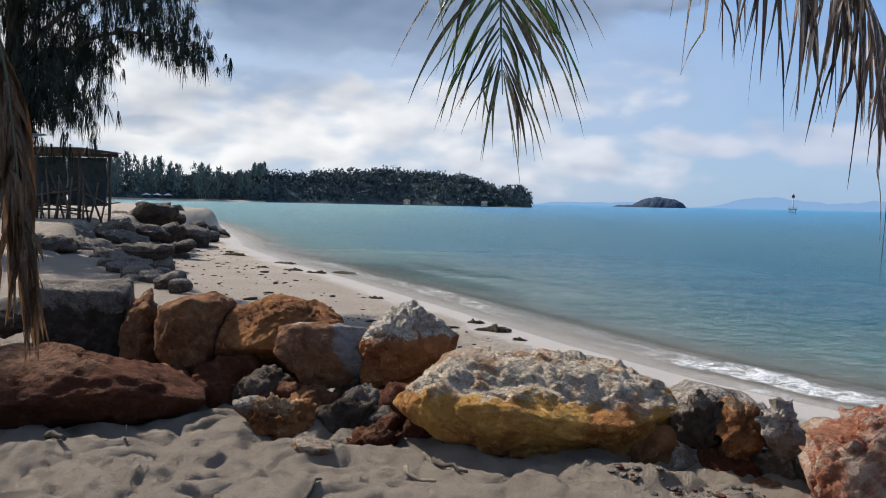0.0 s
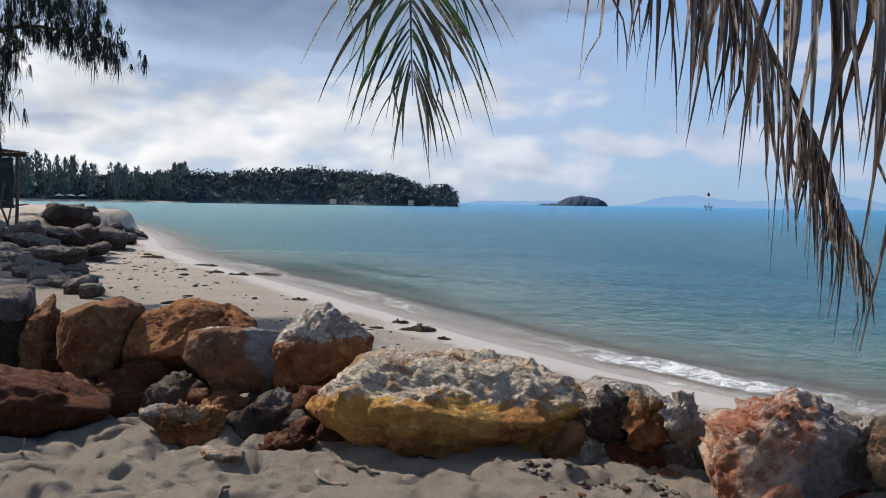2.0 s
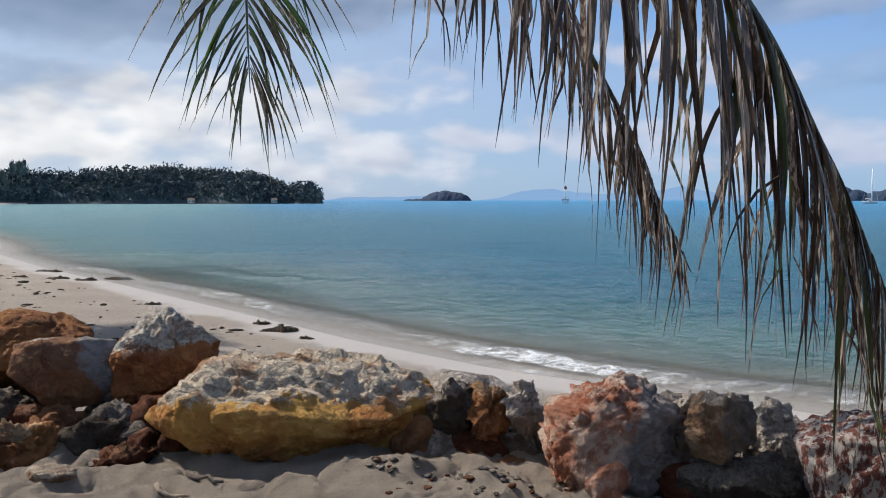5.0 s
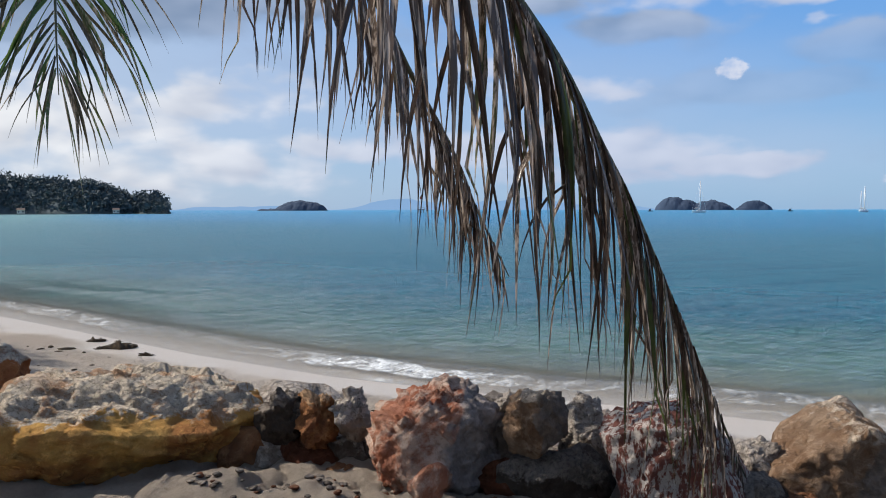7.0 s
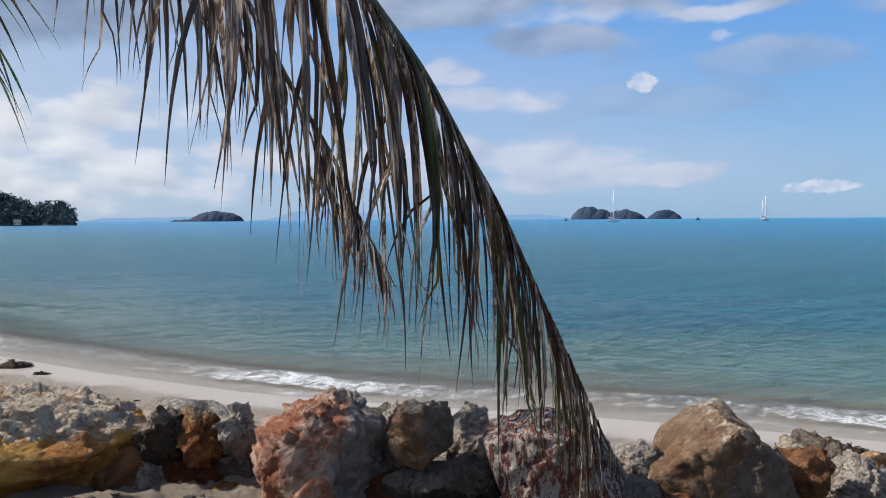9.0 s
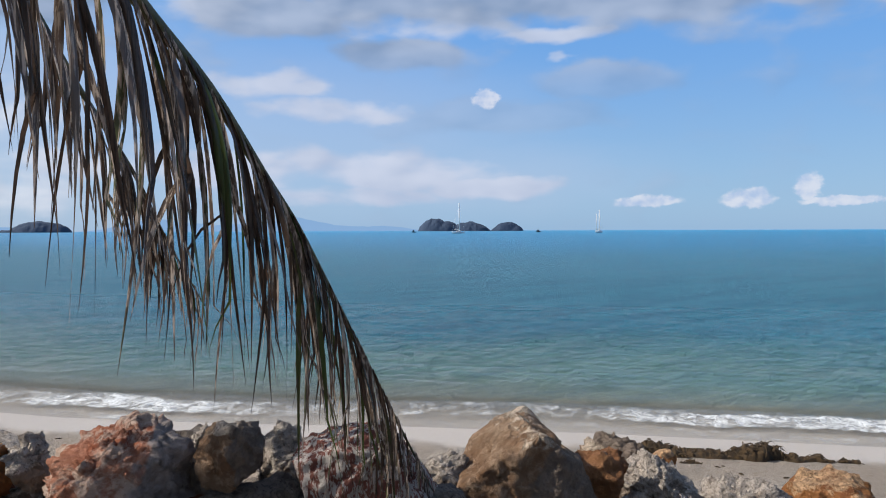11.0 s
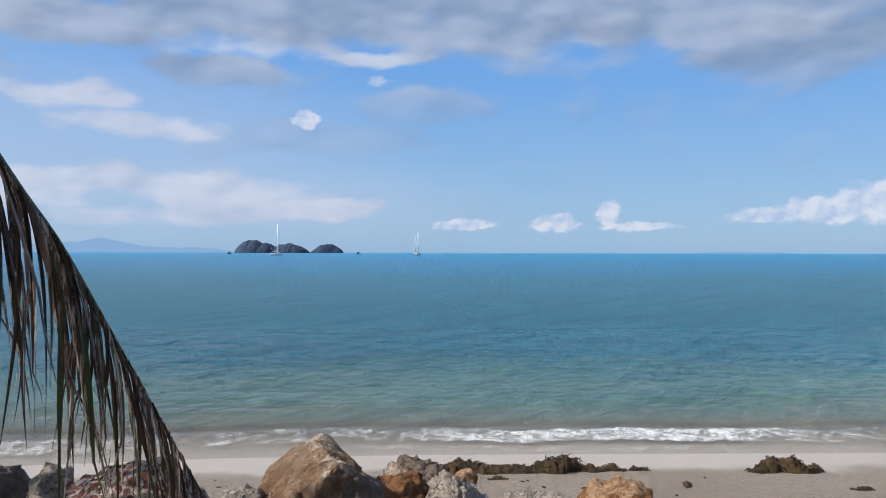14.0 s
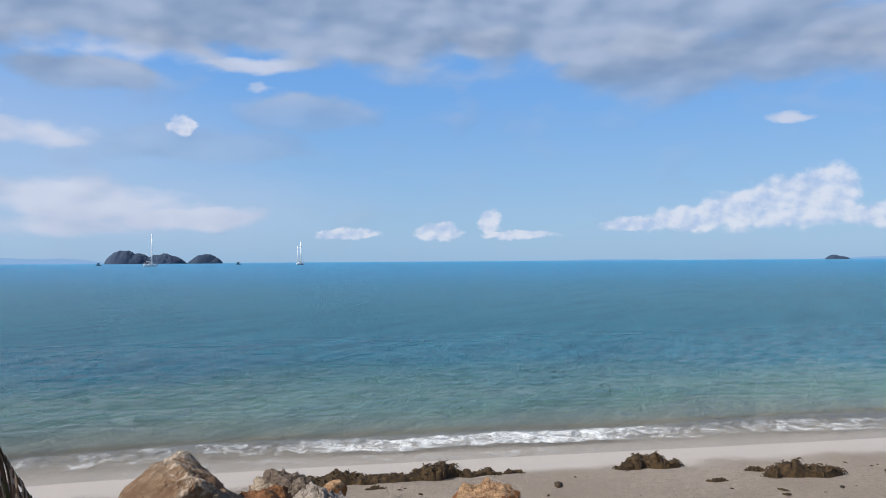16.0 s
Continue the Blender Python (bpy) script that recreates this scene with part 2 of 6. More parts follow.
def rock_material(name, face, stain, crust, cover=0.0, spots=None, pit=1.0, cracks=0.5, streaky=True, side=None):
    """Weathered rock: a face colour with stains and cracks, and a paler knobbly crust that lies over the upper part."""
    m, t, b = material(name)
    pos = place_of(t)
    big, mid, fine = fractal(t, pos, 3.5, 4, 0.6), fractal(t, pos, 16, 7, 0.68, 0.5), fractal(t, pos, 80, 6, 0.8)
    col = mix(t, ramp(t, big, 0.36, 0.62), face, stain)
    col = mix(t, ramp(t, mid, 0.45, 0.72), col, [min(1, c * 1.35 + 0.02) for c in face])
    if spots:
        if streaky:
            patch = fractal(t, vec_node(t, "MULTIPLY", pos, (1.6, 1.6, 0.6)), 26, 6, 0.66, 0.35)
            col = mix(t, ramp(t, patch, 0.46, 0.54), col, spots)
        else:
            col = mix(t, ramp(t, fractal(t, pos, 6, 7, 0.7, 0.4), 0.44, 0.60), col, spots)
    v = t.nodes.new("ShaderNodeTexVoronoi")
    v.feature = "DISTANCE_TO_EDGE"
    t.links.new(vec_node(t, "ADD", pos, vec_node(t, "MULTIPLY", fractal(t, pos, 7, 4, color=True), (0.22, 0.22, 0.22))), v.inputs["Vector"])
    v.inputs["Scale"].default_value = 7
    crack = math_node(t, "MULTIPLY", ramp(t, v.outputs["Distance"], 0.0, 0.03, cracks, 0.0), ramp(t, big, 0.5, 0.6))
    col = mix(t, crack, col, [c * 0.3 for c in stain])
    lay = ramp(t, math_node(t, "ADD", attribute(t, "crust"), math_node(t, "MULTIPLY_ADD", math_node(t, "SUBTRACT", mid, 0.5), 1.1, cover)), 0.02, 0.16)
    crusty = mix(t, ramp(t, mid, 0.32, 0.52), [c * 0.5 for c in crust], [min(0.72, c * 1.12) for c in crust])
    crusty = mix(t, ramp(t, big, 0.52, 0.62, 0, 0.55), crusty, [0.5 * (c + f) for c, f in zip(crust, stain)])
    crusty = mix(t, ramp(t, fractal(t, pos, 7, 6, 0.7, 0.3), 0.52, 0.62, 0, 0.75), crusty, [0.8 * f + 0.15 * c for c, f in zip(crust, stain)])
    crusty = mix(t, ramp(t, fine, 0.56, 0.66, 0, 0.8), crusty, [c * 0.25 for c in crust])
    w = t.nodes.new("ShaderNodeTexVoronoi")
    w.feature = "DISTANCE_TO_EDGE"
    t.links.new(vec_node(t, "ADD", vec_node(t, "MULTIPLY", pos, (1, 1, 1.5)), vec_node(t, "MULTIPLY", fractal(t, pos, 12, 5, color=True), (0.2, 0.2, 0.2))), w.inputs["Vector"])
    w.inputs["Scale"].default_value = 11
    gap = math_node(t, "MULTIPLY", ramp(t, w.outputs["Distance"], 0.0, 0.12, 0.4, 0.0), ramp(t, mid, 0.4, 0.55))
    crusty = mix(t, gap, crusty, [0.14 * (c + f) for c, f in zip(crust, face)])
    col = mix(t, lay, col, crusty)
    col = mix(t, ramp(t, fine, 0.5, 0.7, 0.0, 0.4), col, [c * 0.4 for c in face])
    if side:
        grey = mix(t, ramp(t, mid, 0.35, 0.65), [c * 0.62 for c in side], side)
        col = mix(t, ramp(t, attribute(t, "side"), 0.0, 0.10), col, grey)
    t.links.new(col, b.inputs["Base Color"])
    b.inputs["Roughness"].default_value = 0.92
    b.inputs["Specular IOR Level"].default_value = 0.15
    # chiselled plates: each cell a small plane of its own tilt
    h = math_node(t, "ADD", math_node(t, "MULTIPLY", mid, 0.55), math_node(t, "MULTIPLY", fine, 0.30))
    warped = vec_node(t, "ADD", pos, vec_node(t, "MULTIPLY", fractal(t, pos, 14, 4, 0.6, color=True), (0.09, 0.09, 0.09)))
    for scale, amount in ((18, 0.9), (44, 0.55)):
        chip = t.nodes.new("ShaderNodeTexVoronoi")
        t.links.new(warped, chip.inputs["Vector"])
        chip.inputs["Scale"].default_value = scale
        off = vec_node(t, "MULTIPLY", vec_node(t, "SUBTRACT", warped, chip.outputs["Position"]), (scale, scale, scale))
        plane = vec_node(t, "DOT_PRODUCT", off, vec_node(t, "SUBTRACT", chip.outputs["Color"], (0.5, 0.5, 0.5)))
        h = math_node(t, "ADD", h, math_node(t, "MULTIPLY", math_node(t, "MULTIPLY", plane, amount), ramp(t, lay, 0, 1, 0.65, 1.0)))
    h = math_node(t, "SUBTRACT", h, math_node(t, "ADD", math_node(t, "MULTIPLY", crack, 0.35), math_node(t, "MULTIPLY", math_node(t, "MULTIPLY", gap, lay), 0.4)))
    t.links.new(bump(t, h, 1.0 * pit, 0.06), b.inputs["Normal"])
    return m


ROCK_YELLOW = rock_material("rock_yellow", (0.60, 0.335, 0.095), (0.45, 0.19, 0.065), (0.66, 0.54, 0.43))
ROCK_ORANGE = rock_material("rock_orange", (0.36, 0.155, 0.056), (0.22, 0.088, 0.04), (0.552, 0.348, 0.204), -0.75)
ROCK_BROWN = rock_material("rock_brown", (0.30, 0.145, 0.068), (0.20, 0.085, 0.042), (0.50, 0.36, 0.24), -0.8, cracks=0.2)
# Red-brown rock, darkened to hold the palm shade on the long boulder.
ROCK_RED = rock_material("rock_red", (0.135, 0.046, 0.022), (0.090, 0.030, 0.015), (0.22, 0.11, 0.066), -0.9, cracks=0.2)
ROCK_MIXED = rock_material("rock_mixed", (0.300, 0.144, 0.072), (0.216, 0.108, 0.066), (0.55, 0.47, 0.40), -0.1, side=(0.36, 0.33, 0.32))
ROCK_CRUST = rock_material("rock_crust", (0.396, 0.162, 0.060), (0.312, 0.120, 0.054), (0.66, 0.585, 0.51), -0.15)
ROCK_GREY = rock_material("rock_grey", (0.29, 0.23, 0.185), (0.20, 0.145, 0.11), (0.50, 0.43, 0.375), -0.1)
# Dark rock, its face lowered further to carry the black of shaded gaps.
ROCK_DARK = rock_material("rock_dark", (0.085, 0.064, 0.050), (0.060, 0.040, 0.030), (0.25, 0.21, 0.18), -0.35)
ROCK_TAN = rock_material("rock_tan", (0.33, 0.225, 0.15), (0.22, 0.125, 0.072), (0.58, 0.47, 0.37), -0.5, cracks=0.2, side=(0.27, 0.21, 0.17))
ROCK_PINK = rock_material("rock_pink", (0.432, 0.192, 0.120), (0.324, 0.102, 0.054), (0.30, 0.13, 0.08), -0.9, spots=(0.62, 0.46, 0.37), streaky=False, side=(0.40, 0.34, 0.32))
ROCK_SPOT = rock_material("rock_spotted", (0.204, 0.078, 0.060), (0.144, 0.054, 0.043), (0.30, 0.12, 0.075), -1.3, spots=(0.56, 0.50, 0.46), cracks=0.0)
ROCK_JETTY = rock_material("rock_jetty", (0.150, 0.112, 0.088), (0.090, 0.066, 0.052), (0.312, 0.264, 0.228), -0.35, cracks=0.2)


def sand_material():
    m, t, b = material("sand")
    pos, shore = place_of(t), attribute(t, "shore")
    big, mid, grain = fractal(t, pos, 0.5, 4), fractal(t, pos, 14, 6, 0.66), fractal(t, pos, 70, 7, 0.88)
    col = mix(t, ramp(t, big, 0.35, 0.65), (0.58, 0.49, 0.42), (0.67, 0.585, 0.51))
    col = mix(t, ramp(t, mid, 0.4, 0.7), col, (0.53, 0.435, 0.355))
    col = mix(t, ramp(t, grain, 0.42, 0.60, 0.0, 0.6), col, (0.29, 0.22, 0.16))
    litter = math_node(t, "MULTIPLY", ramp(t, fractal(t, vec_node(t, "MULTIPLY", pos, (1, 1.8, 1)), 7, 5, 0.7), 0.66, 0.71), ramp(t, fractal(t, pos, 0.35, 3), 0.42, 0.6))
    col = mix(t, math_node(t, "MULTIPLY", litter, 0.75), col, (0.10, 0.07, 0.045))
    sep = t.nodes.new("ShaderNodeSeparateXYZ")
    t.links.new(pos, sep.inputs[0])
    col = mix(t, ramp(t, sep.outputs[2], 0.7, 1.3, 0, 0.7), col, mix(t, ramp(t, mid, 0.35, 0.65), (0.43, 0.345, 0.27), (0.57, 0.47, 0.38)))
    wet = ramp(t, math_node(t, "MULTIPLY_ADD", math_node(t, "SUBTRACT", big, 0.5), 1.6, shore), -1.5, -0.5)
    col = mix(t, math_node(t, "MULTIPLY", wet, 0.8), col, (0.47, 0.415, 0.365))
    t.links.new(col, b.inputs["Base Color"])
    t.links.new(ramp(t, wet, 0, 1, 0.95, 0.32), b.inputs["Roughness"])
    b.inputs["Specular IOR Level"].default_value = 0.3
    h = math_node(t, "ADD", math_node(t, "MULTIPLY", mid, 0.8), math_node(t, "MULTIPLY", grain, 1.1))
    h = math_node(t, "MULTIPLY", h, ramp(t, wet, 0, 1, 1, 0.08))
    t.links.new(bump(t, h, 1.0, 0.085), b.inputs["Normal"])
    return m


def water_material():
    m, t, b = material("sea_water")
    pos, shore = place_of(t), attribute(t, "shore")
    sep = t.nodes.new("ShaderNodeSeparateXYZ")
    t.links.new(pos, sep.inputs[0])
    drift = math_node(t, "MULTIPLY_ADD", math_node(t, "SUBTRACT", fractal(t, vec_node(t, "MULTIPLY", pos, (0.6, 1.2, 1)), 0.12, 4, 0.6), 0.5), 1.1, 1.0)
    deep = math_node(t, "MULTIPLY", shore, drift)
    col = mix(t, ramp(t, deep, 1.0, 4.2), (0.40, 0.375, 0.31), (0.17, 0.325, 0.285))
    col = mix(t, ramp(t, deep, 4.0, 11), col, (0.055, 0.27, 0.385))
    col = mix(t, ramp(t, deep, 25, 140), col, (0.045, 0.30, 0.54))
    # Left water turns paler teal, white cloud reflection mixed into its colour.
    col = mix(t, math_node(t, "MULTIPLY", ramp(t, sep.outputs[0], 16, -28), ramp(t, deep, 1.5, 6)), col, (0.17, 0.40, 0.42))
    lines = t.nodes.new("ShaderNodeMapping")
    lines.inputs["Rotation"].default_value, lines.inputs["Scale"].default_value = (0, 0, radians(52)), (0.14, 1.0, 1)
    t.links.new(pos, lines.inputs["Vector"])
    streak = fractal(t, lines.outputs[0], 0.6, 10, 0.86)
    # Dark dashes in the colour stand in for the shading of distant ripples.
    col = mix(t, ramp(t, streak, 0.44, 0.60, 0.0, 0.6), col, mix(t, 1.0, col, (0.42, 0.52, 0.62), "MULTIPLY"))
    t.links.new(col, b.inputs["Base Color"])
    t.links.new(math_node(t, "MAXIMUM", ramp(t, shore, 5, 22, 0.06, 0.33), ramp(t, sep.outputs[1], 24, 48, 0.06, 0.33)), b.inputs["Roughness"])
    b.inputs["IOR"].default_value = 1.33
    turned = t.nodes.new("ShaderNodeMapping")
    turned.inputs["Rotation"].default_value = (0, 0, radians(40))
    turned.inputs["Scale"].default_value = (0.6, 1.5, 1)
    t.links.new(pos, turned.inputs["Vector"])
    swell = fractal(t, turned.outputs[0], 0.8, 4, 0.55)
    chop = fractal(t, turned.outputs[0], 3.8, 6, 0.74, 0.3)
    calm = ramp(t, shore, 0.2, 3.0, 0.25, 1.0)
    h = math_node(t, "MULTIPLY", math_node(t, "ADD", math_node(t, "MULTIPLY", swell, 0.8), math_node(t, "MULTIPLY", chop, 0.7)), calm)
    t.links.new(bump(t, h, 1.0, 0.95), b.inputs["Normal"])
    clear = t.nodes.new("ShaderNodeBsdfTransparent")
    both = t.nodes.new("ShaderNodeMixShader")
    t.links.new(ramp(t, shore, -0.1, 2.6, 0.22, 0.96), both.inputs[0])
    t.links.new(clear.outputs[0], both.inputs[1])
    t.links.new(b.outputs[0], both.inputs[2])
    t.links.new(both.outputs[0], t.nodes["Material Output"].inputs["Surface"])
    return m


def foam_material():
    m, t, b = material("foam")
    pos, edge = place_of(t), attribute(t, "edge")
    b.inputs["Base Color"].default_value, b.inputs["Roughness"].default_value = (0.82, 0.84, 0.85, 1), 0.6
    torn = fractal(t, vec_node(t, "MULTIPLY", pos, (1, 1, 2)), 3.4, 8, 0.72, 0.9)
    grain = fractal(t, vec_node(t, "MULTIPLY", pos, (1, 1, 3)), 26, 5, 0.8)
    full = math_node(t, "ADD", math_node(t, "MULTIPLY", torn, 0.95), math_node(t, "MULTIPLY", grain, 0.4))
    fac = ramp(t, math_node(t, "ADD", full, math_node(t, "SUBTRACT", edge, 1.0)), 0.49, 0.92)
    clear = t.nodes.new("ShaderNodeBsdfTransparent")
    both = t.nodes.new("ShaderNodeMixShader")
    t.links.new(fac, both.inputs[0])
    t.links.new(clear.outputs[0], both.inputs[1])
    t.links.new(b.outputs[0], both.inputs[2])
    t.links.new(both.outputs[0], t.nodes["Material Output"].inputs["Surface"])
    t.links.new(bump(t, torn, 0.8, 0.04), b.inputs["Normal"])
    return m


def plain(name, lo, hi, scale=8.0, rough=0.8, relief=0.3, metal=0.0, stretch=(1, 1, 1), by_object=0.0):
    """A matte surface that varies between two colours, at two scales."""
    m, t, b = material(name)
    pos = vec_node(t, "MULTIPLY", place_of(t), stretch)
    a, c = fractal(t, pos, scale, 5, 0.6), fractal(t, pos, scale * 9, 3, 0.6)
    col = mix(t, ramp(t, math_node(t, "MULTIPLY_ADD", math_node(t, "SUBTRACT", c, 0.5), 0.5, a), 0.3, 0.7), lo, hi)
    if by_object:
        r = t.nodes.new("ShaderNodeObjectInfo").outputs["Random"]
        col = mix(t, math_node(t, "MULTIPLY", r, by_object), col, [x * 0.4 for x in lo])
    t.links.new(col, b.inputs["Base Color"])
    b.inputs["Roughness"].default_value, b.inputs["Metallic"].default_value = rough, metal
    if relief:
        t.links.new(bump(t, math_node(t, "ADD", a, math_node(t, "MULTIPLY", c, 0.4)), relief, 0.02), b.inputs["Normal"])
    return m


def leaf_material(name, dry, green, greenness, rough=0.38, pale=(0.40, 0.325, 0.25)):
    """Palm leaflets, part dry and part green, glossy on the skin and a little translucent."""
    m, t, b = material(name)
    pos = place_of(t)
    r = t.nodes.new("ShaderNodeObjectInfo").outputs["Random"]
    streak = fractal(t, vec_node(t, "MULTIPLY", pos, (60, 60, 4)), 2, 4, 0.6)
    col = mix(t, ramp(t, streak, 0.35, 0.65), dry, [c * 0.4 for c in dry])
    col = mix(t, ramp(t, math_node(t, "ADD", r, math_node(t, "MULTIPLY", math_node(t, "SUBTRACT", fractal(t, pos, 5, 2), 0.5), 0.8)), 1.0 - greenness, 1.15 - greenness), col, green)
    # Pale streaks: dry tan tissue, with sun glints put into the colour.
    col = mix(t, math_node(t, "MULTIPLY", ramp(t, math_node(t, "FRACT", math_node(t, "MULTIPLY", r, 7.3)), 0.30, 0.60), ramp(t, streak, 0.46, 0.60, 0.1, 1.0)), col, pale)
    t.links.new(col, b.inputs["Base Color"])
    b.inputs["Roughness"].default_value = rough
    t.links.new(bump(t, streak, 0.4, 0.004), b.inputs["Normal"])
    thin = t.nodes.new("ShaderNodeBsdfTranslucent")
    t.links.new(col, thin.inputs[0])
    both = t.nodes.new("ShaderNodeMixShader")
    both.inputs[0].default_value = 0.32
    t.links.new(b.outputs[0], both.inputs[1])
    t.links.new(thin.outputs[0], both.inputs[2])
    t.links.new(both.outputs[0], t.nodes["Material Output"].inputs["Surface"])
    return m


SAND, WATER, FOAM = sand_material(), water_material(), foam_material()
LEAF_DRY = leaf_material("leaflet_dry", (0.085, 0.054, 0.040), (0.055, 0.075, 0.020), 0.18, 0.20, (0.56, 0.45, 0.37))
LEAF_GREEN = leaf_material("leaflet_green", (0.10, 0.085, 0.045), (0.075, 0.14, 0.03), 0.6)
LEAF_BROWN = leaf_material("leaflet_brown", (0.15, 0.075, 0.034), (0.10, 0.09, 0.03), 0.1, 0.6, (0.24, 0.14, 0.075))
RACHIS = plain("palm_rib", (0.05, 0.06, 0.025), (0.12, 0.10, 0.05), 10, 0.5, 0.2)
WEED = plain("seaweed", (0.016, 0.009, 0.003), (0.075, 0.040, 0.010), 16, 0.8, 1.0)
NEEDLES = plain("needles", (0.012, 0.018, 0.014), (0.030, 0.040, 0.026), 2, 0.9, 0)
BARK = plain("bark", (0.06, 0.048, 0.04), (0.12, 0.095, 0.075), 6, 0.95, 0.8, stretch=(1, 1, 0.2))
# The forest, pine and isle colours have bluish distance haze mixed in.
HAZED_FOREST = plain("hazed_forest", (0.046, 0.068, 0.080), (0.085, 0.112, 0.112), 0.05, 0.9, 0)
HAZED_PINES = plain("hazed_far_pines", (0.08, 0.11, 0.11), (0.15, 0.185, 0.175), 0.2, 0.9, 0)
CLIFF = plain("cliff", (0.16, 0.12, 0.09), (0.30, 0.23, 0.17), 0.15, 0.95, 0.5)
HAZED_ISLE = plain("hazed_isle_scrub", (0.018, 0.036, 0.075), (0.030, 0.052, 0.095), 0.03, 0.95, 0)
WOOD = plain("grey_wood", (0.07, 0.055, 0.043), (0.17, 0.135, 0.105), 5, 0.9, 0.5, stretch=(1, 1, 0.2), by_object=0.5)
DRIFT = plain("driftwood", (0.20, 0.15, 0.11), (0.40, 0.33, 0.26), 14, 0.9, 0.5)
NETTING = plain("shade_net", (0.025, 0.04, 0.045), (0.06, 0.08, 0.085), 3, 0.9, 0.3)
TIN = plain("roof_tin", (0.30, 0.31, 0.31), (0.46, 0.47, 0.47), 3, 0.5, 0.2, 0.3)
HULL = plain("boat_paint", (0.84, 0.84, 0.83), (0.90, 0.90, 0.89), 0.8, 0.35, 0)
DARK = plain("boat_dark", (0.03, 0.035, 0.05), (0.06, 0.065, 0.08), 0.8, 0.4, 0)
SPAR = plain("boat_spar", (0.72, 0.72, 0.72), (0.80, 0.80, 0.80), 1.0, 0.4, 0)
SAIL = plain("furled_sail", (0.70, 0.68, 0.64), (0.80, 0.79, 0.76), 1.5, 0.8, 0.2)
STEEL = plain("beacon_steel", (0.22, 0.22, 0.22), (0.34, 0.34, 0.33), 1.0, 0.6, 0)
RUST = plain("beacon_red", (0.30, 0.05, 0.03), (0.42, 0.08, 0.05), 1.0, 0.6, 0)
PLASTER = plain("house_wall", (0.52, 0.46, 0.38), (0.66, 0.60, 0.52), 0.5, 0.9, 0)
ROOF = plain("house_roof", (0.16, 0.11, 0.09), (0.24, 0.17, 0.13), 0.8, 0.9, 0)
CANVAS = plain("white_canvas", (0.66, 0.66, 0.64), (0.78, 0.78, 0.76), 1.0, 0.8, 0)

# ---- ground and sea ----
SHORE = [(-60, 140), (-25, 75), (-15, 50), (-12, 41.3), (-7.5, 32), (-4.2, 26.2), (-0.2, 18.7), (2.05, 14.4), (3.8, 11.6), (5.6, 9.5), (7.2, 7.9), (8.9, 5.9), (10.9, 3.3), (13.4, 0), (19, -7), (36, -28), (110, -115)]
EDGE = [(-60, 120), (-30, 75), (-19, 58), (-16, 45), (-14.2, 34), (-12.3, 25), (-10.6, 19.6), (-8.6, 18.2), (-6.5, 16.3), (-3.9, 12.2), (-2.4, 8), (-0.7, 4.9), (0.6, 4.25), (1.5, 3.75), (2.4, 3.3), (3.0, 2.5), (3.4, 1.7), (3.8, 0.7), (4.1, -0.6), (4.9, -3), (8, -8), (30, -30), (100, -110)]


def off_line(line, x, y):
    """Signed distance from a line in plan; positive on its seaward side."""
    best = np.full(len(x), 1e9)
    sign = np.ones(len(x))
    for (ax, ay), (bx, by) in zip(line, line[1:]):
        dx, dy = bx - ax, by - ay
        k = np.clip(((x - ax) * dx + (y - ay) * dy) / (dx * dx + dy * dy), 0, 1)
        ox, oy = x - ax - k * dx, y - ay - k * dy
        d = np.hypot(ox, oy)
        near = d < best - 1e-9
        best = np.where(near, d, best)
        sign = np.where(near, np.where(oy * dx - ox * dy > 0, 1.0, -1.0), sign)
    return best * sign


def ground_height(x, y):
    shore, edge = off_line(SHORE, x, y), off_line(EDGE, x, y)
    beach = np.where(shore > 0, -0.05 * shore, np.minimum(-0.055 * shore, 0.38 + 0.004 * -shore))
    beach = np.maximum(beach, -4.0) + 0.012 * fbm(flat3(x * 1.3, y * 1.3), 3) * smooth(-shore, 0.3, 2)
    terrace = 1.40 + 0.05 * smooth(x, -1.0, 0.6) - 0.22 * smooth(y, 7, 11) + 0.60 * smooth(y, 18, 24) * smooth(-x, 10, 12.5) + 0.03 * fbm(flat3(x * 0.7, y * 0.7, 3), 3)
    near = smooth(np.hypot(x, y), 9, 5)
    # trodden, soft sand: rounded hollows with raised rims
    dents = np.abs(perlin(flat3(x * 2.7 + 0.6 * perlin(flat3(x * 2, y * 2, 5)), y * 4.4 + 0.5 * perlin(flat3(x * 1.7, y * 1.7, 9)), 1))) ** 0.7
    rims = fbm(flat3(x * 4.6, y * 5.6, 8), 3, 0.5, ridged=True)
    terrace = terrace + near * (0.095 * (dents - 0.4) + 0.016 * rims + 0.017 * fbm(flat3(x * 12, y * 13, 2), 4, 0.62)) + (1 - near) * 0.02 * fbm(flat3(x * 2, y * 2, 2), 3)
    up = smooth(-edge, -0.75, 0.35)
    return beach * (1 - up) + terrace * up, shore


def make_ground():
    az = np.radians(np.concatenate([np.arange(-180, -44, 1.2), np.arange(-44, 72, 0.33), np.arange(72, 180, 1.2)]))
    r = np.concatenate([np.linspace(0.05, 2.25, 36), np.arange(2.3, 5.2, 0.019), np.arange(5.2, 18, 0.09), np.geomspace(18, 4900, 90)])
    rr, aa = np.meshgrid(r, az, indexing="ij")
    x, y = (rr * np.sin(aa) + 0.3).ravel(), (rr * np.cos(aa)).ravel()
    z, shore = ground_height(x, y)
    ob = shape("ground", np.stack([x, y, z], 1), grid_faces(len(r), len(az), wrap=True), SAND)
    float_layer(ob, "shore", shore)
    tagged(ob, "pale tan beach sand, trodden and soft, wet by the water", "sand", kind="structure")


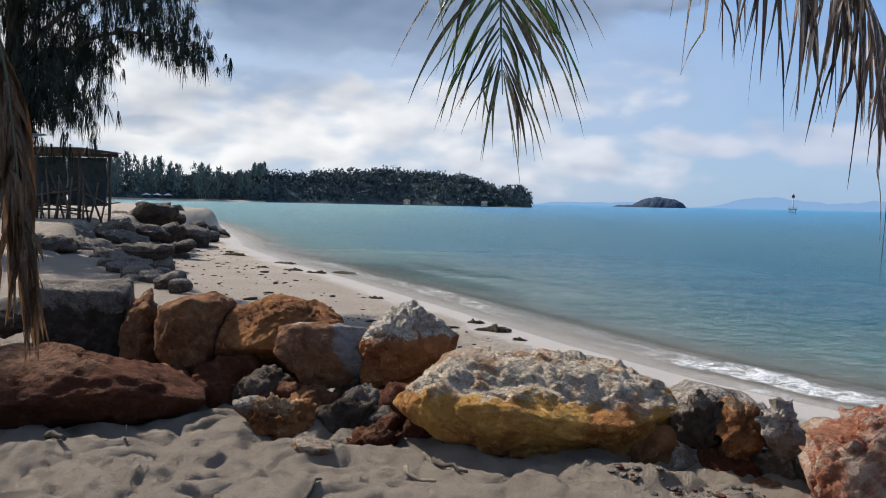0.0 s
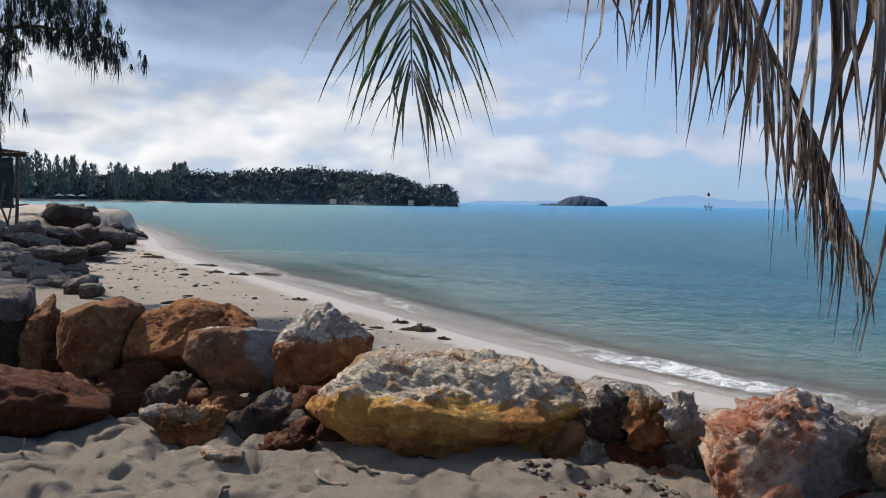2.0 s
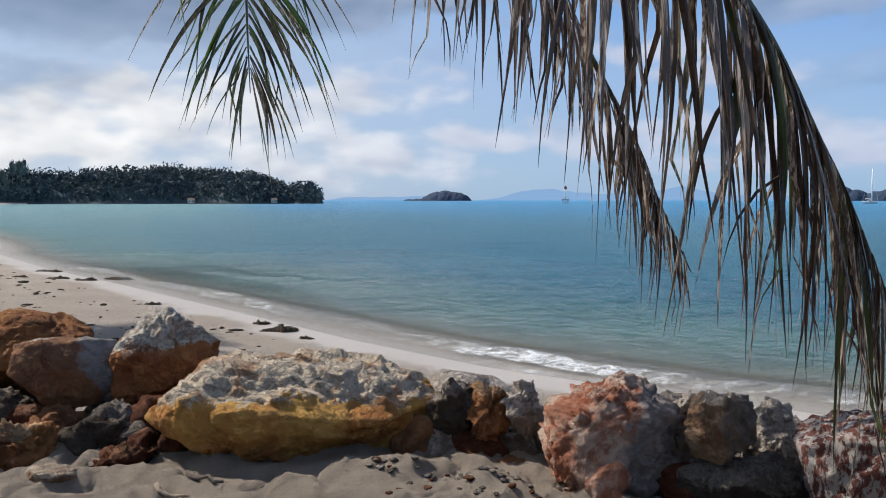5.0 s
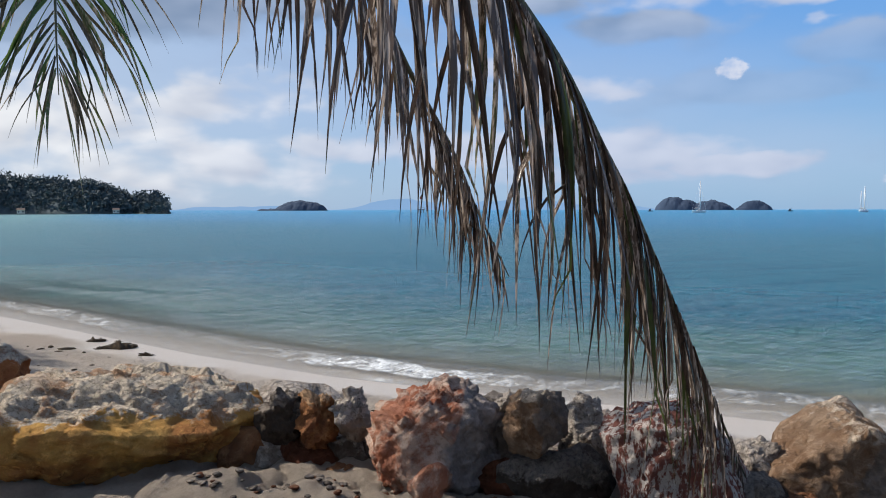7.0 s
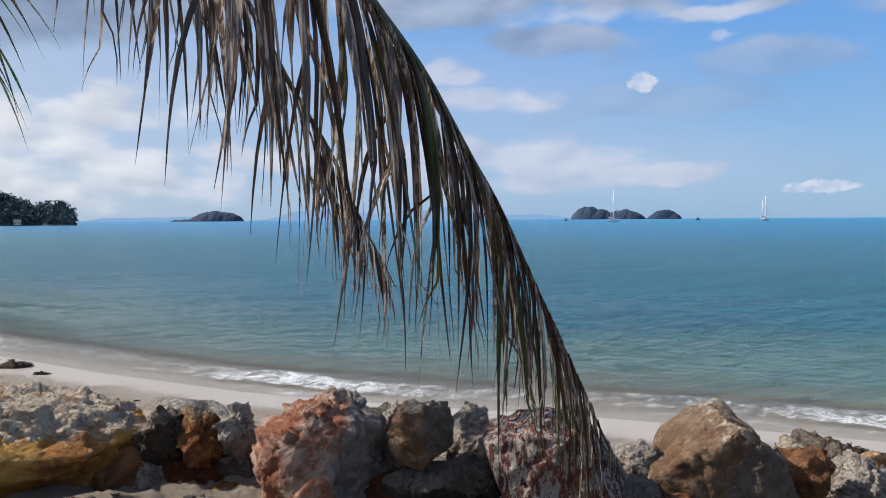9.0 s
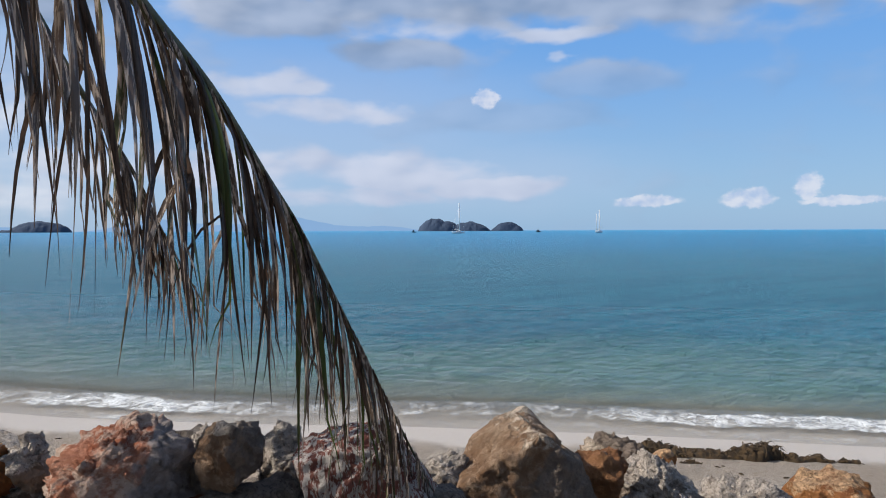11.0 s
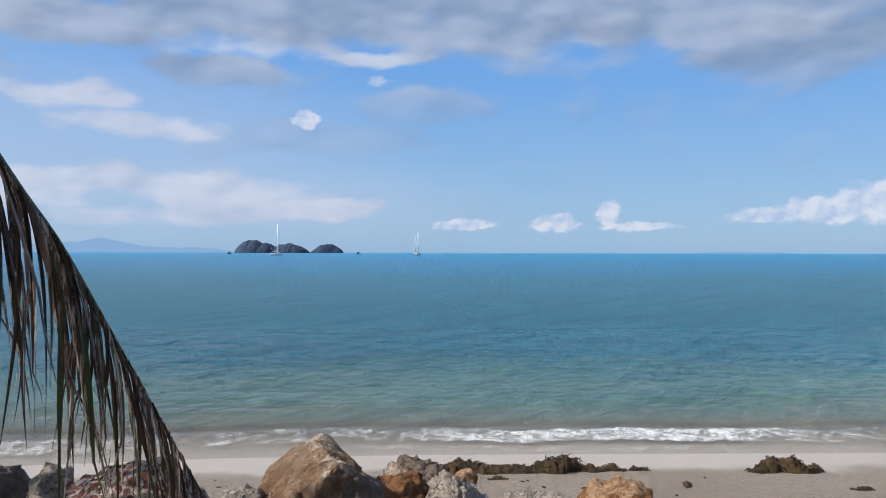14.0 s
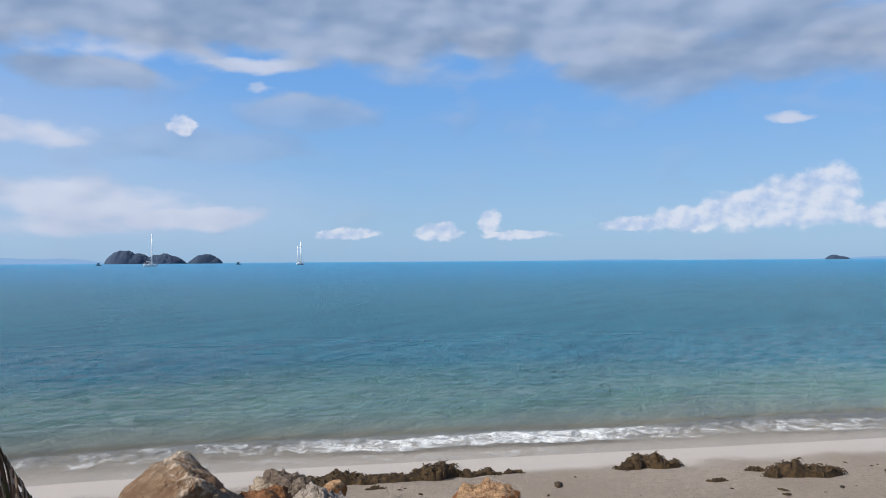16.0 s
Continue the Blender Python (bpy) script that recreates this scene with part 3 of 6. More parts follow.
def swell_height(x, y, shore):
    """A low swell, and one small wave that runs up and breaks along the shore."""
    wave = 0.11 * np.exp(-(((shore - 1.35 - 0.35 * perlin(flat3(x * 0.25, y * 0.25, 7))) / 0.38) ** 2)) * (0.65 + 0.6 * perlin(flat3(x * 0.16, y * 0.16, 9)))
    second = 0.05 * np.exp(-(((shore - 4.8 - 0.8 * perlin(flat3(x * 0.12, y * 0.12, 8))) / 0.8) ** 2))
    u, v = -0.6 * x + 0.8 * y, 0.8 * x + 0.6 * y
    bend = 0.5 * perlin(flat3(u * 0.3, v * 0.3, 6))
    chop = 0.040 * perlin(flat3(u * 0.45 + bend, v * 1.5 + bend, 4)) + 0.040 * perlin(flat3(u * 1.5, v * 3.4 + bend, 5)) + 0.022 * perlin(flat3(u * 3.6 + bend, v * 6.5, 3))
    chop = 0.65 * chop * smooth(shore, 1.5, 8) * smooth(np.hypot(x, y), 70, 16)
    return np.where(shore > -1.5, np.maximum(wave, 0) + second + chop, 0)


def make_sea():
    az = np.radians(np.concatenate([np.arange(-60, -34, 1.0), np.arange(-34, 100, 0.25), np.arange(100, 150, 1.0)]))
    r = np.concatenate([np.arange(6, 22, 0.07), np.arange(22, 46, 0.13), np.arange(46, 100, 0.45), np.geomspace(100, 4900, 100)])
    rr, aa = np.meshgrid(r, az, indexing="ij")
    x, y = (rr * np.sin(aa)).ravel(), (rr * np.cos(aa)).ravel()
    shore = off_line(SHORE, x, y)
    z = swell_height(x, y, shore)
    ob = shape("water", np.stack([x, y, z], 1), grid_faces(len(r), len(az)), WATER)
    float_layer(ob, "shore", shore)
    tagged(ob, "calm turquoise sea, clear and sandy in the shallows", "sea", kind="structure")


def make_foam(inner, outer, height, seed, weight, name, label):
    """A torn band of white foam along the shore, between two distances from it."""
    line = curve_points([(x, y, 0) for x, y in SHORE[4:15]], 900)
    pts = np.array([(p.x, p.y) for p in line])
    way = np.gradient(pts, axis=0)
    way /= np.linalg.norm(way, axis=1)[:, None]
    out = np.stack([-way[:, 1], way[:, 0]], 1)
    rows = 16
    k = np.linspace(0, 1, rows)
    wob = 0.35 * perlin(flat3(pts[:, 0] * 0.25, pts[:, 1] * 0.25, 7)) + 0.14 * perlin(flat3(pts[:, 0] * 1.1, pts[:, 1] * 1.1, seed))
    d = inner + (outer - inner) * k[:, None] + wob[None, :]
    x = (pts[None, :, 0] + out[None, :, 0] * d).ravel()
    y = (pts[None, :, 1] + out[None, :, 1] * d).ravel()
    sh = off_line(SHORE, x, y)
    base = np.maximum(swell_height(x, y, sh), ground_height(x, y)[0])
    hump = np.sin(np.pi * k)[:, None] * np.ones(len(pts))[None, :]
    z = base + 0.012 + height * hump.ravel() * (0.5 + np.maximum(0, fbm(flat3(x * 5, y * 5, seed), 3)))
    ob = shape(name, np.stack([x, y, z], 1), grid_faces(rows, len(pts)), FOAM)
    patch = 0.80 + 0.32 * perlin(flat3(pts[:, 0] * 0.3, pts[:, 1] * 0.3, seed + 2))
    lively = 0.25 * np.exp(-((pts[:, 0] - 4.6) ** 2 + (pts[:, 1] - 10.8) ** 2) / 4.5)
    lively = lively + 0.25 * np.exp(-((pts[:, 0] - 9.8) ** 2 + (pts[:, 1] - 4.6) ** 2) / 16.0)
    edge = np.minimum(hump * 1.6, 1) * (weight + 0.4 * (patch + lively)[None, :] - 0.2)
    float_layer(ob, "edge", edge.ravel())
    tagged(ob, label, "foam", kind="stuff")


make_ground()
make_sea()


# ---- rocks ----
_SPHERES = {}


def sphere(sub):
    if sub not in _SPHERES:
        bm = bmesh.new()
        bmesh.ops.create_icosphere(bm, subdivisions=sub, radius=1)
        bm.verts.ensure_lookup_table()
        _SPHERES[sub] = np.array([v.co[:] for v in bm.verts]), [[v.index for v in f.verts] for f in bm.faces]
        bm.free()
    return _SPHERES[sub]


def facets(p, rng, gap, warp):
    """Height of broken, tilted plates about one gap across, over the points p."""
    count = int(min(520, len(p) * 0.25 if len(p) < 200 else 2.2 * np.prod(np.sort(np.ptp(p, axis=0))[1:]) / gap**2))
    q = (p + gap * 0.7 * np.stack([perlin(p * (0.8 / gap) + warp + k * 9.7) for k in range(3)], 1)).astype(np.float32)
    c = q[rng.choice(len(q), min(count, len(q) // 2), replace=False)]
    near = ((c * c).sum(1)[None, :] - 2 * q @ c.T).argmin(1)
    tilt = rng.normal(size=(len(c), 3)) * 0.42
    step = rng.uniform(-0.5, 0.5, len(c)) * 0.34
    return gap * np.clip(((q - c[near]) * tilt[near] / gap).sum(1) + step[near], -0.5, 0.5)


def boulder(name, centre, half, yaw, seed, mat, label, lean=0, block=False, rough=1.0, cuts=(), planes=(), sub=4, group="rock wall", crust=0.0, sharp=1.0, side=None):
    """A broken, weathered boulder: a polyhedron of given or random faces, split into plates at two scales.
    planes: all its main faces, as a normal and a distance in half sizes. side: a normal and a distance, where a second colour begins."""
    rng = np.random.RandomState(seed)
    d, faces = sphere(sub)
    n = rng.normal(size=(13, 3))
    n /= np.linalg.norm(n, axis=1)[:, None]
    if block:
        n = np.concatenate([n[:4], np.array([(1, 0, 0), (-1, 0, 0), (0, 1, 0), (0, -1, 0), (0, 0, 1), (0, 0, -1.0)]) + rng.normal(size=(6, 3)) * 0.1])
        n /= np.linalg.norm(n, axis=1)[:, None]
    reach = rng.uniform(0.68, 0.95, len(n)) if not block else np.r_[rng.uniform(1.0, 1.2, 4), rng.uniform(0.76, 0.84, 6)]
    if len(cuts):
        c = np.array(cuts, float)
        n = np.concatenate([n, c[:, :3] / np.linalg.norm(c[:, :3], axis=1)[:, None]])
        reach = np.r_[reach, c[:, 3]]
    if len(planes):
        c = np.array(list(planes) + [(0, 1, 0, 1), (0, 0, -1, 1.05)], float)
        n, reach = c[:, :3] / np.linalg.norm(c[:, :3], axis=1)[:, None], c[:, 3]
    power = 30.0 if len(planes) else 20.0

    def radius(way):
        bent = way + (0.07 if len(planes) else 0.16) * np.stack([perlin(way * 1.7 + seed + k * 9.1) for k in range(3)], 1)
        return (((np.maximum(bent @ n.T, 0) / reach) ** power).sum(1) + (0.6 if len(planes) else 0.85) ** power) ** (-1 / power)

    # large faces, then many small broken facets over them
    chips = rng.normal(size=(46, 3))
    chips /= np.linalg.norm(chips, axis=1)[:, None]
    depth = radius(chips) * rng.uniform(0.93 if len(planes) else 0.90, 1.03, len(chips)) * sharp
    r = radius(d)
    r = 1 / np.maximum(1 / r, (np.maximum(d @ chips.T, 0) / depth).max(1))
    p = d * r[:, None]
    if len(planes):
        p = p * half
    else:
        lo, hi = p.min(0), p.max(0)
        p = (2 * (p - lo) / (hi - lo) - 1) * half
    size = float(np.mean(half))
    q = p + seed * 7.7
    out = d / np.array(half)
    out /= np.linalg.norm(out, axis=1)[:, None]
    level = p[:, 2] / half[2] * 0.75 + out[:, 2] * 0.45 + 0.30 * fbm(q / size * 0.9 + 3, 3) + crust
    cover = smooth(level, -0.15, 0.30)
    step = (fbm(q / size * 1.3, 3, 0.5) * 0.06 - 0.05 * np.maximum(0, fbm(q / size * 2.1 + 5, 2, 0.5, ridged=True) - 0.55)) * size * (0.45 if len(planes) else 1.0)
    bent = q + 0.03 * np.stack([perlin(q * 8 + k * 5.3) for k in range(3)], 1)
    knobs = np.abs(perlin(bent * 15)) * 0.018 + np.abs(perlin(bent * 33)) * 0.010 - 0.008
    scale = min(1.0, size / 0.24) if size < 0.6 else size / 0.6
    plates = (facets(p, rng, 0.52 * size, seed) - 0.18 * size) * 0.26
    if sub > 4:
        gap = max(0.075, 0.17 * size)
        plates += (facets(p, rng, gap, seed + 3) - 0.3 * gap) * (0.22 + 0.24 * cover)
    p = p + out * (step + (knobs * (0.35 + 0.75 * cover) * scale + plates) * rough)[:, None]
    a = radians(lean)
    p = p @ np.array([[math.cos(a), 0, -math.sin(a)], [0, 1, 0], [math.sin(a), 0, math.cos(a)]])
    ob = shape(name, p, faces, mat)
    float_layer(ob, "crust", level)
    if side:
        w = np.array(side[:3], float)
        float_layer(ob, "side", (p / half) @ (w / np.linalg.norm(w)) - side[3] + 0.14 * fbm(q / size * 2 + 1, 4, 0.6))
    ob.matrix_world = pose(centre[0], centre[1], centre[2], 0, 0, yaw)
    return tagged(ob, label, "rock", group)


boulder("red_rock", (-1.93, 4.02, 1.55), (0.76, 0.42, 0.25), 14, 3, ROCK_RED, "long dark red-brown boulder lying half buried in sand", rough=0.6, sub=5,
        planes=[(0, 0, 1, 0.95), (0.70, -0.1, 0.72, 0.76), (1, 0, 0, 1), (-1, 0, 0, 1), (0, -0.9, 0.42, 0.85), (0, -0.9, -0.4, 0.8), (-0.1, -0.4, 0.9, 0.84)])
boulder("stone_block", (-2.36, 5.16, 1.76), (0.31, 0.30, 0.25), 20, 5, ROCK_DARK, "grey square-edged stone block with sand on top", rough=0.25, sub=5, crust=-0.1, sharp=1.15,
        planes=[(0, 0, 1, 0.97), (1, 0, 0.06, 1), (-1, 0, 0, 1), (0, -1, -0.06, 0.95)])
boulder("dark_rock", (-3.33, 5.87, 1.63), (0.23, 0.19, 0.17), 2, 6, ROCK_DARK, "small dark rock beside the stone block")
boulder("rock_slab", (-1.91, 4.97, 1.69), (0.13, 0.24, 0.29), 20, 7, ROCK_BROWN, "narrow brown rock slab standing upright in the wall", sub=5, crust=-0.2,
        planes=[(-0.25, 0, 0.97, 0.85), (-1, 0, 0.35, 0.85), (1, 0, -0.1, 0.9), (-0.3, -0.95, 0.1, 0.8), (0.3, -0.9, 0, 0.85)])
boulder("brown_boulder", (-1.49, 4.84, 1.73), (0.28, 0.28, 0.32), 18, 8, ROCK_BROWN, "blocky brown boulder with a flat shaded face", rough=0.7, sub=5, crust=-0.5,
        planes=[(-0.235, 0.15, 0.97, 0.82), (0.93, 0, -0.37, 0.68), (0.45, 0, -0.89, 0.70), (-1, 0, 0.09, 0.95), (-0.7, 0, -0.7, 1.0), (0.05, -1, -0.08, 0.85), (-0.85, -0.5, 0.1, 0.93), (0.6, -0.2, 0.75, 1.03)])
boulder("orange_boulder", (-0.98, 4.86, 1.72), (0.43, 0.36, 0.29), 13, 9, ROCK_ORANGE, "orange-brown boulder with a rough sloping top", sub=6, crust=-0.35, rough=0.6,
        planes=[(-0.94, 0, 0.35, 0.86), (-0.48, 0, 0.88, 0.86), (0.1, 0.1, 1, 0.93), (1, 0, 0, 1), (-0.15, -0.72, 0.66, 0.70), (0.05, -0.78, -0.62, 0.72), (-0.57, -0.1, -0.82, 0.97), (0.6, 0, 0.8, 1.0)])
boulder("brown_boulder", (-0.60, 4.42, 1.72), (0.30, 0.25, 0.215), 10, 10, ROCK_MIXED, "brown boulder with a grey crusted side", rough=0.8, sub=5, crust=-1.0, side=(0.9, -0.2, 0.3, 0.42),
        planes=[(-0.915, 0, -0.4, 0.80), (-0.6, 0, 0.79, 1.03), (0.15, 0.2, 0.97, 0.84), (1, 0, 0.2, 0.95), (-0.15, -0.98, -0.12, 0.82), (0.5, -0.6, 0.6, 0.85), (0.4, 0, -0.9, 0.95)])
boulder("crusted_boulder", (-0.12, 4.43, 1.75), (0.31, 0.29, 0.32), 4, 11, ROCK_CRUST, "tall boulder with whitish crust over an orange face", sub=6, crust=-0.22,
        planes=[(-0.556, 0, 0.83, 0.77), (0.667, 0, 0.745, 0.88), (-1, 0, 0.09, 0.93), (1, 0, 0, 1), (-0.05, -0.78, 0.62, 0.76), (0, -0.96, -0.28, 0.74), (-0.8, -0.5, 0.1, 0.95), (0.8, -0.55, -0.1, 0.92)])
boulder("rubble_rock", (-0.68, 3.88, 1.46), (0.22, 0.17, 0.17), 12, 12, ROCK_ORANGE, "jagged orange rubble rock on the sand", rough=1.7, sub=5)
boulder("grey_rock", (-0.31, 4.05, 1.47), (0.27, 0.20, 0.18), 8, 13, ROCK_DARK, "grey rock wedged below the boulders", sub=5, crust=-0.3)
boulder("rubble_rock", (-0.21, 3.73, 1.41), (0.15, 0.13, 0.10), 8, 14, ROCK_RED, "reddish rubble rock at the foot of the wall", rough=1.7, sub=5)
boulder("pebble", (-0.46, 3.53, 1.43), (0.11, 0.09, 0.06), 2, 15, ROCK_TAN, "rounded grey-brown stone on the sand", rough=0.4)
boulder("small_rock", (-0.86, 3.92, 1.52), (0.10, 0.09, 0.07), 2, 16, ROCK_GREY, "small grey rock in the wall")
boulder("yellow_boulder", (0.61, 3.74, 1.62), (0.71, 0.40, 0.275), -5, 17, ROCK_YELLOW, "large long yellow boulder with a whitish pitted crust", sub=6, crust=-0.40,
        planes=[(-0.93, 0, 0.37, 0.99), (-0.3, 0, 0.95, 1.04), (0.1, 0.1, 0.99, 0.93), (0.7, 0, 0.72, 0.97), (0.94, 0, 0.34, 0.97), (0.98, 0, -0.21, 0.95), (0.7, 0, -0.7, 1.08), (0, 0, -1, 0.98), (-0.885, 0, -0.466, 0.98),
                (0, -0.62, 0.78, 0.78), (0.03, -1, 0.08, 0.90), (0, -0.86, -0.5, 0.86), (-0.75, -0.65, 0, 1.0), (0.75, -0.65, 0, 1.02)])
boulder("dark_rock", (1.31, 3.44, 1.64), (0.14, 0.12, 0.17), -16, 18, ROCK_DARK, "dark grey pitted rock in the wall", rough=1.7, sub=5)
boulder("orange_rock", (1.44, 3.33, 1.66), (0.11, 0.10, 0.16), -18, 19, ROCK_ORANGE, "orange rock between grey boulders", rough=1.4, sub=5)
boulder("orange_rock", (1.42, 3.38, 1.46), (0.17, 0.13, 0.13), -18, 20, ROCK_RED, "brown-orange rock low in the wall", cuts=[(0, -0.5, 0.85, 0.5)])
boulder("grey_rock", (1.59, 3.28, 1.66), (0.12, 0.13, 0.14), -20, 21, ROCK_GREY, "grey pitted rock in the wall", rough=1.4, sub=5)
boulder("red_boulder", (1.82, 2.89, 1.575), (0.29, 0.27, 0.355), -25, 22, ROCK_PINK, "pink and red boulder with white patches and a grey side", sub=6, rough=1.35, side=(1, -0.2, -0.1, 0.32),
        planes=[(-0.33, -0.12, 0.945, 0.80), (0.47, 0.1, 0.88, 1.0), (-1, 0, 0.05, 1), (-0.25, -0.97, 0.1, 0.86), (0.62, -0.78, 0, 0.84), (-0.72, -0.38, -0.58, 0.85), (1, 0, 0, 1.02), (-0.5, -0.6, 0.62, 0.95)])
boulder("small_rock", (1.68, 2.59, 1.57), (0.09, 0.08, 0.09), -24, 23, ROCK_PINK, "small pink rock at the foot of a boulder")
boulder("grey_rock", (2.15, 2.84, 1.58), (0.13, 0.12, 0.27), -24, 24, ROCK_GREY, "grey slab behind the red boulder", sub=5)
boulder("tan_boulder", (2.15, 2.61, 1.75), (0.155, 0.15, 0.14), -32, 25, ROCK_TAN, "tan block with an orange broken edge", sub=5, crust=-0.3, side=(0.9, -0.3, 0.1, 0.30),
        planes=[(-0.55, 0, 0.83, 0.85), (0.2, 0, 0.98, 0.92), (-0.9, 0, 0.1, 0.85), (1, 0, 0.05, 0.95), (-0.35, -0.93, 0.1, 0.78), (0.6, -0.8, 0.1, 0.82), (0.5, 0, -0.87, 0.9)])
boulder("grey_rock", (2.43, 2.66, 1.58), (0.13, 0.11, 0.25), -24, 26, ROCK_GREY, "grey rock in the shaded gap", sub=5)
boulder("dark_rock", (2.27, 2.63, 1.47), (0.26, 0.16, 0.17), -24, 27, ROCK_DARK, "dark rock low in the shaded gap")
boulder("spotted_boulder", (2.60, 2.26, 1.56), (0.33, 0.25, 0.35), -39, 28, ROCK_SPOT, "maroon and white spotted boulder", rough=0.6, sub=6,
        planes=[(-0.08, -0.1, 0.99, 0.93), (0.81, 0, 0.58, 0.73), (-0.94, 0, -0.33, 0.68), (0.05, -1, 0.1, 0.80), (-0.86, -0.5, -0.05, 0.95), (1, 0, 0, 1), (0, -0.6, 0.8, 0.98)])
boulder("grey_rock", (3.03, 2.29, 1.52), (0.12, 0.12, 0.14), -45, 29, ROCK_GREY, "grey rock beside the pointed boulder", sub=5)
boulder("pointed_boulder", (3.31, 2.10, 1.51), (0.30, 0.27, 0.31), -46, 30, ROCK_TAN, "pointed brown boulder with a pale flat ridge", sub=6, rough=0.5, crust=-0.35, sharp=1.3, side=(0.85, -0.4, -0.1, 0.45),
        planes=[(-0.46, -0.20, 0.86, 0.74), (-1, 0, 0.1, 0.97), (0.56, 0.05, 0.83, 0.80), (0.95, 0, 0.3, 0.98), (0.10, -0.99, 0.04, 0.74), (0.8, -0.6, 0.1, 0.9)])
boulder("tan_boulder", (4.13, 2.25, 1.42), (0.20, 0.16, 0.15), -52, 31, ROCK_TAN, "tan rock with an orange broken edge", sub=5, rough=1.4, side=(0.5, 0, 0.8, 0.3))
boulder("brown_boulder", (3.72, 2.02, 1.44), (0.18, 0.17, 0.18), -52, 32, ROCK_BROWN, "brown rock behind the pointed boulder", sub=5, crust=-0.4)
boulder("grey_boulder", (4.08, 1.93, 1.30), (0.28, 0.25, 0.24), -56, 33, ROCK_GREY, "rough grey boulder sloping to the beach", rough=1.5, cuts=[(0.7, 0, 0.7, 0.62), (-0.3, -0.5, 0.8, 0.7)], sub=6)
boulder("orange_rock", (4.47, 2.15, 1.35), (0.09, 0.08, 0.08), -46, 34, ROCK_ORANGE, "small orange rock above the beach")
boulder("grey_rock", (5.21, 2.05, 0.96), (0.31, 0.28, 0.19), -46, 35, ROCK_GREY, "low grey rock above the beach", rough=1.3, sub=5)
boulder("orange_rock", (5.61, 1.77, 0.97), (0.30, 0.27, 0.21), -46, 36, ROCK_ORANGE, "low orange rock above the beach", sub=5)

# boulders on the seaward side and under the wall, that carry the ones above
BACK = [(-2.6, 5.9, 1.25), (-1.7, 5.45, 1.35), (-0.9, 5.15, 1.35), (-0.25, 4.75, 1.3), (0.35, 4.35, 1.3), (1.0, 4.05, 1.3), (1.5, 3.75, 1.36), (1.95, 3.55, 1.36), (2.3, 3.35, 1.36), (2.65, 3.05, 1.28), (2.95, 2.75, 1.18), (3.2, 2.45, 1.10), (3.65, 2.3, 1.12)]
for k, (x, y, z) in enumerate(BACK):
    s = 0.36 + 0.06 * math.sin(k * 2.4)
    boulder("wall_rock", (x, y, z), (s * 1.15, s * 0.8, s * 0.95), 40 * k, 120 + k, (ROCK_GREY, ROCK_BROWN, ROCK_DARK)[k % 3], "weathered boulder at the back of the rock wall")

# dark stones added to the gaps under the large boulders, for their black shade
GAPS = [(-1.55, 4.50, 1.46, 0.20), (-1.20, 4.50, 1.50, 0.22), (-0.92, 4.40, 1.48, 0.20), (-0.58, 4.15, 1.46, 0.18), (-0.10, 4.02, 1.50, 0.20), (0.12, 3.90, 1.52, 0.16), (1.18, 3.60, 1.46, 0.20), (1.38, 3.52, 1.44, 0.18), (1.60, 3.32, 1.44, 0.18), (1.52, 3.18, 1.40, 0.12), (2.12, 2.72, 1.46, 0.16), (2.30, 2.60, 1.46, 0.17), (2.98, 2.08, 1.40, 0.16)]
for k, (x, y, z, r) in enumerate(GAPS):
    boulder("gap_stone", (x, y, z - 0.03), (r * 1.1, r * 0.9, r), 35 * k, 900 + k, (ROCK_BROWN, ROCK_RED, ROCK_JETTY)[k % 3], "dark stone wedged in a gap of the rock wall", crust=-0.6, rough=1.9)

# broken rubble wedged at the foot of the wall, mostly dark for the shade
FOOT = [(-1.25, 4.35), (-0.75, 4.05), (-0.3, 3.85), (0.15, 3.62), (0.7, 3.55), (1.25, 3.4), (1.6, 3.1), (1.85, 2.75), (2.15, 2.75), (2.4, 2.5), (2.62, 2.2), (2.9, 1.95)]
rub = random.Random(8)
for k in range(44):
    u = rub.uniform(0, len(FOOT) - 1.001)
    i, f = int(u), u % 1
    x = FOOT[i][0] * (1 - f) + FOOT[i + 1][0] * f + rub.uniform(-0.05, 0.12)
    y = FOOT[i][1] * (1 - f) + FOOT[i + 1][1] * f + rub.uniform(0.04, 0.32)
    s = rub.uniform(0.035, 0.13)
    z = ground_height(np.array([x]), np.array([y]))[0][0]
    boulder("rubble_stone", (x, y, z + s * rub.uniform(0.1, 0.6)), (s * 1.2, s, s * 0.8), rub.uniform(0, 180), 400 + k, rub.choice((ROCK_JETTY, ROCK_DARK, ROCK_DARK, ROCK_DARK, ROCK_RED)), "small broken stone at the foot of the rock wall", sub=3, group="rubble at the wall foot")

# dark broken gravel, put for shade in the hollow between yellow and red boulder
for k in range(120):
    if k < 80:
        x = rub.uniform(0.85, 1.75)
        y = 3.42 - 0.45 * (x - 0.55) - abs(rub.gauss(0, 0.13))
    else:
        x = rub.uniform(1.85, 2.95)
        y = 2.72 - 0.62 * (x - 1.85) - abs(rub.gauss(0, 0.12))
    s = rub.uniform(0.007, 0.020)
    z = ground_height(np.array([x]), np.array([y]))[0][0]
    boulder("rubble_stone", (x, y, z + s * rub.uniform(0.0, 0.4)), (s * 1.3, s, s * 0.65), rub.uniform(0, 180), 700 + k, rub.choice((ROCK_DARK, ROCK_RED, ROCK_JETTY)), "small broken stone, made dark for the shade at the wall foot", sub=3, group="rubble at the wall foot")

